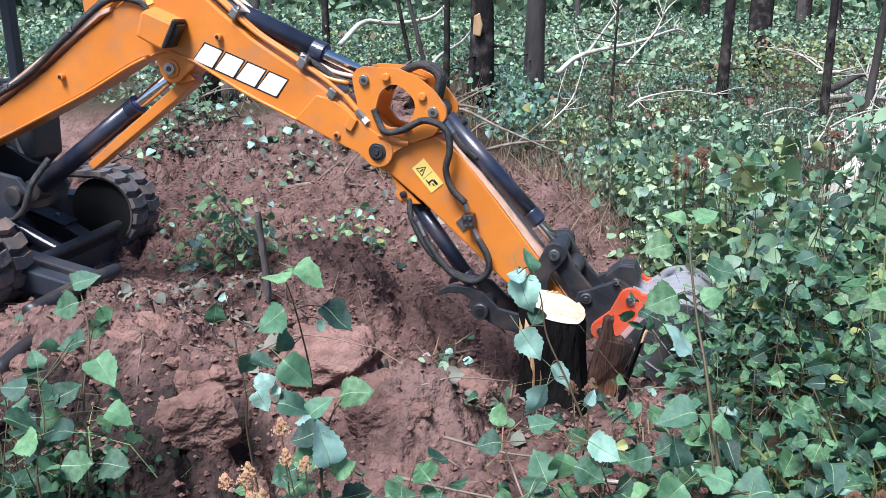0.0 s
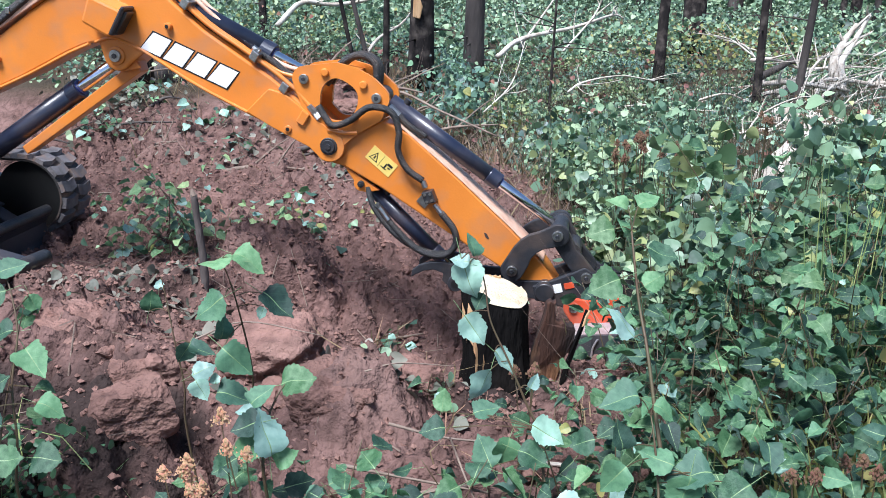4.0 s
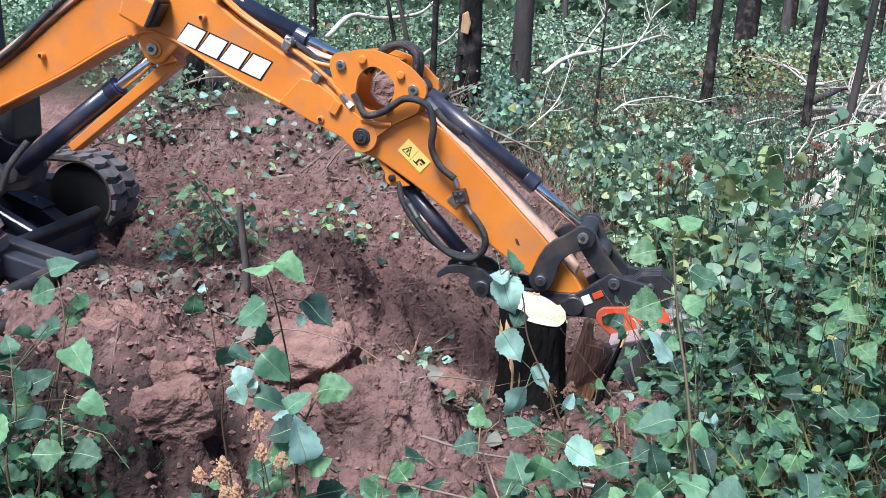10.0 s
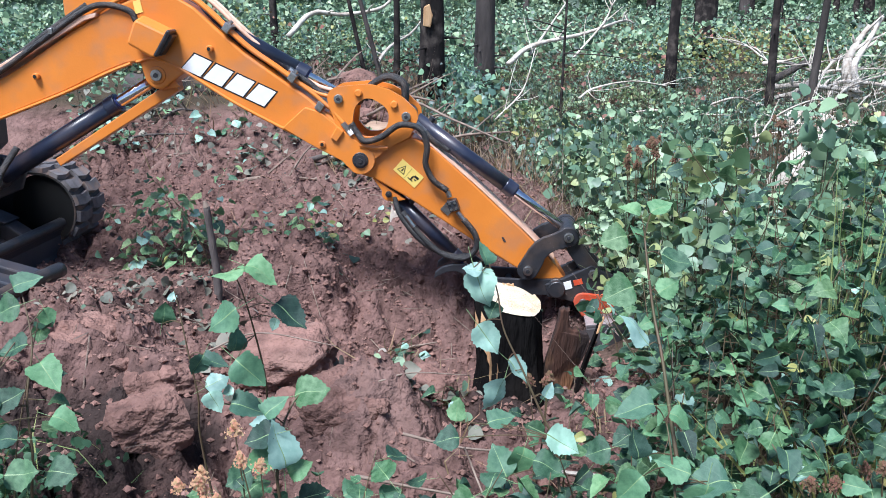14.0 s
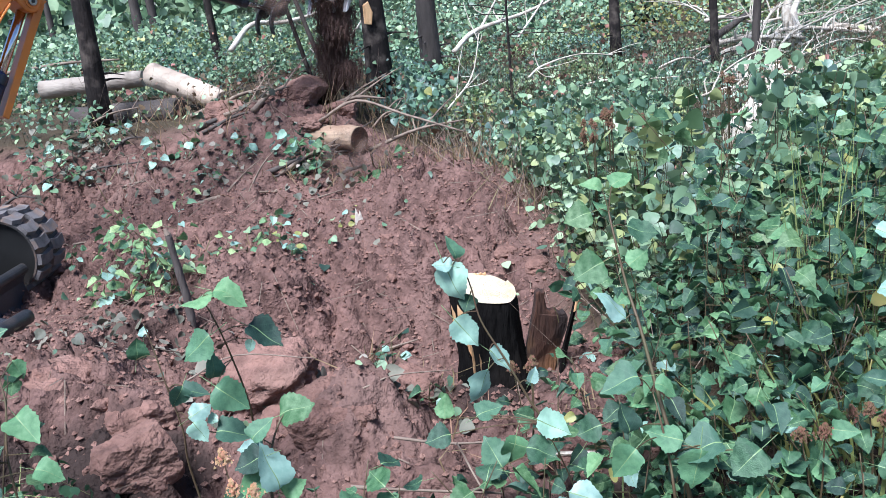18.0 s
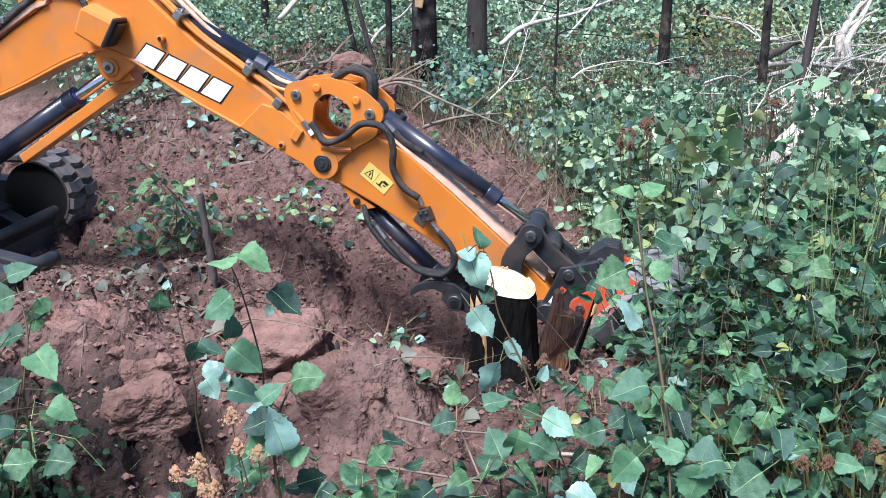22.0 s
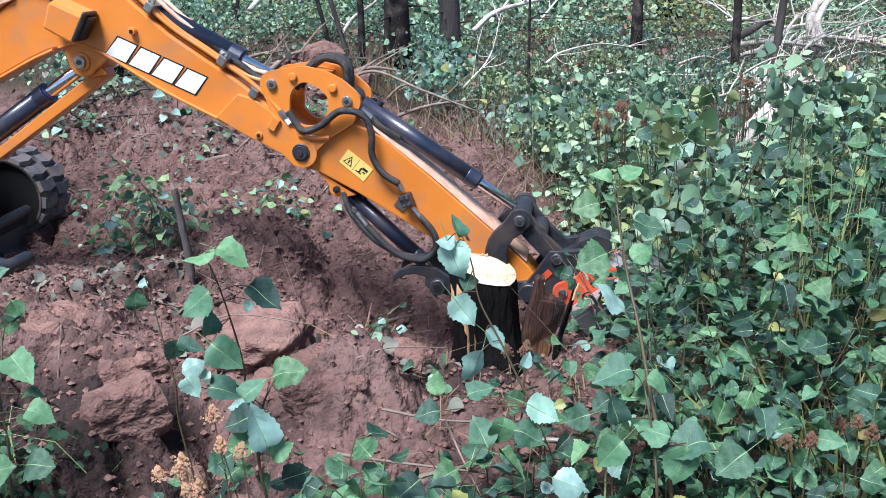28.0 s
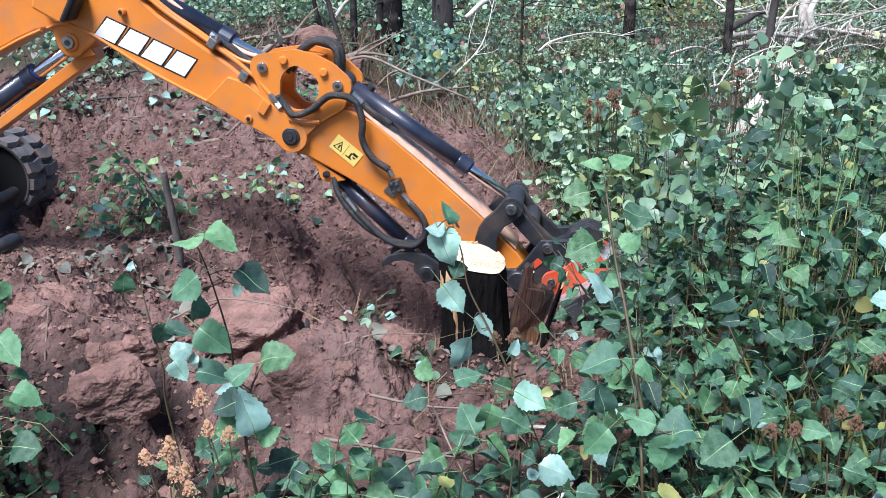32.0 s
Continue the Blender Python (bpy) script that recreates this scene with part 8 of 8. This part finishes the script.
def low_herbs():
    """Small dark herbs in the corner by the grass."""
    rng = random.Random(44)
    pts = []
    for _ in range(700):
        x, y = -1.28 + rng.gauss(0, 0.16), 2.42 + rng.gauss(0, 0.16)
        pts.append((x, y, height(x, y) + rng.uniform(0.01, 0.14)))
    tagged(foliage(pts, rng, 0.032, M_LEAF_OBJ, "low_herbs"), "small dark green herbs at the edge of the soil", "herbs", kind="stuff")


low_herbs()


def spike_plant(x, y, spikes, label, seed, mat=M_BUD, h=0.30):
    """A weed with upright fluffy seed spikes and small narrow leaves."""
    rng = random.Random(seed)
    root = thing("seed_spike_weed", label, "weed", at=pose(x, y, height(x, y)))
    for i in range(spikes):
        a = rng.uniform(0, 6.28)
        top = Vector((math.cos(a) * rng.uniform(0.01, 0.07), math.sin(a) * rng.uniform(0.01, 0.07), h * rng.uniform(0.88, 1.05)))
        part("stem", pipe([(0, 0, -0.02), top * 0.5 + Vector((0.01, 0, 0)), top], 0.003, 4, steps=4, ends=(0.0035, 0.002)), M_STEM, root)
        verts, faces = [], []
        d = (top - top * 0.5).normalized()
        for k in range(170):
            f = rng.random()
            p = top + d * (0.038 * f - 0.008) + Vector((rng.gauss(0, 1), rng.gauss(0, 1), rng.gauss(0, 0.6))) * 0.0088 * (1.25 - f)
            q = len(verts)
            r = rng.uniform(0.0028, 0.0050)
            verts += [p + Vector(o) * r for o in ((1, 0, -0.5), (-0.5, 0.87, -0.5), (-0.5, -0.87, -0.5), (0, 0, 1.2))]
            faces += [(q, q + 1, q + 3), (q + 1, q + 2, q + 3), (q + 2, q, q + 3), (q, q + 2, q + 1)]
        tagged(raw("seed_spike", verts, faces, mat, root, "fluffy seed spike"), kind="stuff")
    for i in range(spikes * 2):
        b = rng.uniform(0, 6.28)
        add_leaf(root, (rng.gauss(0, 0.03), rng.gauss(0, 0.03), h * rng.uniform(0.2, 0.8)), (math.cos(b), math.sin(b), 0.3), (0, -0.5, 1), rng.uniform(0.03, 0.05), LEAVES, rng)
    return root


for i, (x, y, n, h, mat) in enumerate(((-0.42, 2.05, 1, 0.50, M_BUD), (-0.38, 2.06, 2, 0.45, M_BUD), (-0.50, 2.03, 3, 0.37, M_BUD), (-0.57, 2.05, 2, 0.36, M_BUD), (-0.46, 1.98, 2, 0.33, M_BUD),
                                      (1.55, 2.15, 5, 0.42, M_RUST), (1.78, 2.1, 5, 0.46, M_BUD), (1.9, 2.3, 5, 0.5, M_RUST), (1.36, 4.8, 9, 0.72, M_RUST), (1.5, 4.92, 9, 0.76, M_RUST), (1.62, 4.72, 7, 0.7, M_RUST), (2.4, 5.3, 8, 0.8, M_RUST), (0.46, 2.62, 3, 0.42, M_RUST), (1.7, 2.4, 4, 0.5, M_RUST), (1.32, 2.0, 3, 0.36, M_RUST), (1.12, 1.95, 2, 0.34, M_RUST))):
    spike_plant(x, y, n, "weed with fluffy cream seed spikes" if mat is M_BUD else "weed with dry rust-brown seed heads", 60 + i, mat, h)


# ---- soil that falls from the bucket, and its dust ----
M_DIRT = material("falling_soil", (0.135, 0.088, 0.074), 0.95, 0, (0.085, 0.053, 0.044), 12, 0.6, 80, per_island=0.12, spec=0.05)
M_MIST = material("soil_dust", (0.54, 0.43, 0.385), 1.0, 0, (0.46, 0.36, 0.315), 3, spec=0.0)


def thin_dust(m, amount):
    """Dust is mostly air, lit through: each wisp thins out from its middle to its edge."""
    n, link = m.node_tree.nodes, m.node_tree.links.new
    tone = n["Principled BSDF"].inputs["Base Color"].links[0].from_socket
    at = n.new("ShaderNodeAttribute")
    at.attribute_name = "thickness"
    mr = n.new("ShaderNodeMapRange")
    mr.inputs[4].default_value = amount
    link(at.outputs["Fac"], mr.inputs[0])
    front, back, body, air = n.new("ShaderNodeBsdfDiffuse"), n.new("ShaderNodeBsdfTranslucent"), n.new("ShaderNodeMixShader"), n.new("ShaderNodeMixShader")
    link(tone, front.inputs["Color"])
    link(tone, back.inputs["Color"])
    link(front.outputs[0], body.inputs[1])
    link(back.outputs[0], body.inputs[2])
    link(mr.outputs[0], air.inputs[0])
    link(n.new("ShaderNodeBsdfTransparent").outputs[0], air.inputs[1])
    link(body.outputs[0], air.inputs[2])
    link(air.outputs[0], n["Material Output"].inputs[0])


thin_dust(M_MIST, 0.78)
M_BROWN_MIST = material("falling_soil_dust", (0.30, 0.21, 0.175), 1.0, 0, (0.24, 0.165, 0.135), 3, spec=0.0)
thin_dust(M_BROWN_MIST, 0.70)


def clump_mesh(seed, n=850, spread=(0.055, 0.055, 0.05)):
    rng = random.Random(seed)
    verts, faces = [], []
    for _ in range(n):
        r = 0.003 + 0.014 * rng.random() ** 2.5
        c = [rng.gauss(0, s) for s in spread]
        k = len(verts)
        for a, b, d in ((1, 0, 0), (-1, 0, 0), (0, 1, 0), (0, -1, 0), (0, 0, 1), (0, 0, -1)):
            q = r * rng.uniform(0.6, 1.3)
            verts.append((c[0] + a * q, c[1] + b * q, c[2] + d * q))
        faces += [(k + i, k + j, k + l) for i in (0, 1) for j in (2, 3) for l in (4, 5)]
    me = bpy.data.meshes.new("falling_soil")
    me.from_pydata(verts, [], faces)
    me.materials.append(M_DIRT)
    return me


def puff_mesh(seed, mat, n=60, radius=0.50):
    """Loose wisps, each a wide rounded veil that fades to its rim."""
    rng = random.Random(seed)
    verts, faces, thick = [], [], []
    made = 0
    while made < n:
        c = Vector([rng.uniform(-1, 1) for _ in range(3)])
        if c.length > 1 or noise.noise(c * 1.6 + Vector((seed, 0, 0))) < -0.2:
            continue
        k0 = max(0.2, 1 - c.length ** 2)
        c *= radius
        u = Vector([rng.gauss(0, 1), rng.gauss(0, 1.6), rng.gauss(0, 1)]).normalized()
        v = u.orthogonal().normalized()
        w = u.cross(v)
        r = radius * rng.uniform(0.22, 0.48)
        k = len(verts)
        verts.append(c)
        thick.append(k0 * rng.uniform(0.5, 1.0))
        bend = rng.uniform(-0.25, 0.25) * r
        for ring, t in ((0.3, 0.86), (0.6, 0.42), (0.8, 0.14), (1.0, 0.0)):
            for j in range(14):
                a = j * math.pi / 7
                q = r * ring * (1 + 0.22 * noise.noise((math.cos(a) * 1.5 + seed, math.sin(a) * 1.5, made)))
                verts.append(c + (v * math.cos(a) + w * math.sin(a)) * q + u * bend * ring * ring)
                thick.append(thick[k] * t)
        for j in range(14):
            i = (j + 1) % 14
            faces.append((k, k + 1 + j, k + 1 + i))
            for m in range(3):
                o = k + 1 + 14 * m
                faces.append((o + j, o + 14 + j, o + 14 + i, o + i))
        made += 1
    me = bpy.data.meshes.new("dust_puff")
    me.from_pydata(verts, [], faces)
    me.materials.append(mat)
    me.polygons.foreach_set("use_smooth", [True] * len(faces))
    me.attributes.new("thickness", "FLOAT", "POINT").data.foreach_set("value", thick)
    return me


SOIL_KINDS = [clump_mesh(300 + i) for i in range(6)]
LOOSE_KINDS = [clump_mesh(320 + i, 170, (0.07, 0.06, 0.10)) for i in range(3)]
PUFF_KINDS = [puff_mesh(400 + i, M_MIST) for i in range(3)]
BROWN_KINDS = [puff_mesh(410 + i, M_BROWN_MIST, 60, 0.34) for i in range(2)]
DIG_SPOT = Vector((0.95, 4.15, -0.35))
soil_pieces, puffs = [], []
drop = random.Random(8)
for i in range(175):
    # some dribbles out on the way, most of it goes when the bucket tips over the bank
    release = drop.uniform(15.9, 16.9) if i < 26 else drop.uniform(17.0, 17.2) if i < 34 else 17.14 + 1.28 * (i - 34) / 141
    ob = tagged(new("falling_soil", LOOSE_KINDS[i % 3] if i < 34 else SOIL_KINDS[i % 6]), "clump of loose dark soil dropping from the bucket", "loose soil", "soil dropped by the bucket", kind="stuff")
    ob.matrix_basis = Matrix.Translation(DIG_SPOT)
    soil_pieces.append((ob, release, Vector((0.40 + drop.uniform(-0.10, 0.10), drop.uniform(-0.14, 0.14), 0.26 + drop.uniform(-0.05, 0.05))), drop.uniform(0, 360)))
# each puff: start time, place where it rises, drift, height reached, how long it stays
PUFFS = ((15.8, (1.02, 4.45), (0.05, 0.05), 0.75, 0.9), (15.9, (1.05, 4.5), (0.05, 0.05), 0.42, 0.8), (16.1, (1.05, 4.6), (0.05, 0.05), 0.14, 0.6), (17.0, (0.15, 7.0), (-0.1, 0.1), 0.60, 0.8), (17.5, (-0.45, 8.0), (0, 0), 1.25, 1.0), (17.9, (0.05, 7.7), (0.2, 0), 1.35, 0.9), (18.1, (0.60, 7.5), (0.3, 0), 1.05, 1.1),
         (18.25, (-0.15, 8.0), (0.3, -0.1), 1.00, 1.7), (18.4, (0.35, 7.5), (0.3, -0.2), 1.15, 1.9), (18.5, (0.55, 7.2), (0.3, -0.1), 0.50, 2.0), (18.5, (0.80, 7.2), (0.2, -0.2), 1.00, 1.7), (18.4, (0.95, 7.0), (0.15, -0.1), 0.70, 1.7), (18.3, (0.15, 7.7), (0.4, -0.2), 0.65, 1.8))
for i, row in enumerate(PUFFS):
    ob = tagged(new("dust_puff", BROWN_KINDS[i % 2] if i < 7 else PUFF_KINDS[i % 3]), "brown dust falling with the soil" if i < 7 else "thin puff of pinkish dust over the tipped soil", "dust", "dust puffs", kind="stuff")
    ob.matrix_basis = Matrix.Translation((*row[1], -0.9))
    puffs.append((ob, row))


def soil_rows(ob, release, seat, turn):
    """In the ground, then in the bucket, then falling, then on the ground."""
    base = excavator.matrix_basis
    rows = [(0.0, Matrix.Translation(DIG_SPOT)), (13.4, Matrix.Translation(DIG_SPOT))]
    t = 14.5
    while t < release:
        rows.append((t, Matrix.Translation((base @ excavator_poses(t)[bucket_ob]) @ seat)))
        t = round(t + 0.1, 3)
    here = (base @ excavator_poses(release)[bucket_ob]) @ seat
    past = (base @ excavator_poses(release - 0.1)[bucket_ob]) @ seat
    speed = (here - past) * 10 * (1.0 if release < 17.6 else 0.6 if release < 18.0 else 0.3)
    floor = None
    k = 0
    while k < 14:
        dt = k * 0.1
        p = here + speed * dt
        g = height(p.x, p.y) - 0.04
        z = here.z - 4.9 * dt * dt
        if z < g:
            floor = Vector((p.x, p.y, g - 0.15))
            rows.append((release + dt, Matrix.Translation((p.x, p.y, g))))
            break
        rows.append((release + dt, Matrix.Translation((p.x, p.y, z))))
        k += 1
    rows += [(rows[-1][0] + 0.3, Matrix.Translation(floor)), (32.0, Matrix.Translation(floor))]
    return rows


def puff_rows(row):
    t0, (x, y), (dx, dy), top, stay = row
    g = height(x, y)
    low = pose(x, y, g - 0.9)
    return [(0.0, low), (t0, low), (t0 + 0.35, pose(x + dx * 0.3, y + dy * 0.3, g + top * 0.8, 0, 0, 15)), (t0 + 0.35 + stay * 0.4, pose(x + dx * 0.7, y + dy * 0.7, g + top, 8, 5, 35)),
            (t0 + 0.4 + stay * 0.8, pose(x + dx, y + dy, g + 0.1, 12, 8, 60)), (t0 + 0.9 + stay * 0.8, pose(x + dx, y + dy, g - 0.9, 12, 8, 70)), (32.0, pose(x + dx, y + dy, g - 0.9, 12, 8, 70))]


def motions():
    times = [i / 5 for i in range(161)]
    rows = {}
    for t in times:
        for ob, m in excavator_poses(t).items():
            rows.setdefault(ob, []).append((t, m))
    for ob, r in rows.items():
        walk(ob, r)
    # suckers beside the bucket sway, more so while it digs among them
    for ob, x, y in SWAY:
        if 0.75 < x < 1.7 and 2.5 < y < 3.6:
            home = ob.matrix_basis.copy()
            walk(ob, [(t, home @ pose(0, 0, 0, 2.2 * math.sin(t * 2.3 + x * 9), 2.2 * math.sin(t * 1.7 + y * 7), 0)) for t in [i / 2 for i in range(65)]])
    for ob, release, seat, turn in soil_pieces:
        walk(ob, soil_rows(ob, release, seat, turn))
    for ob, row in puffs:
        walk(ob, puff_rows(row))


motions()
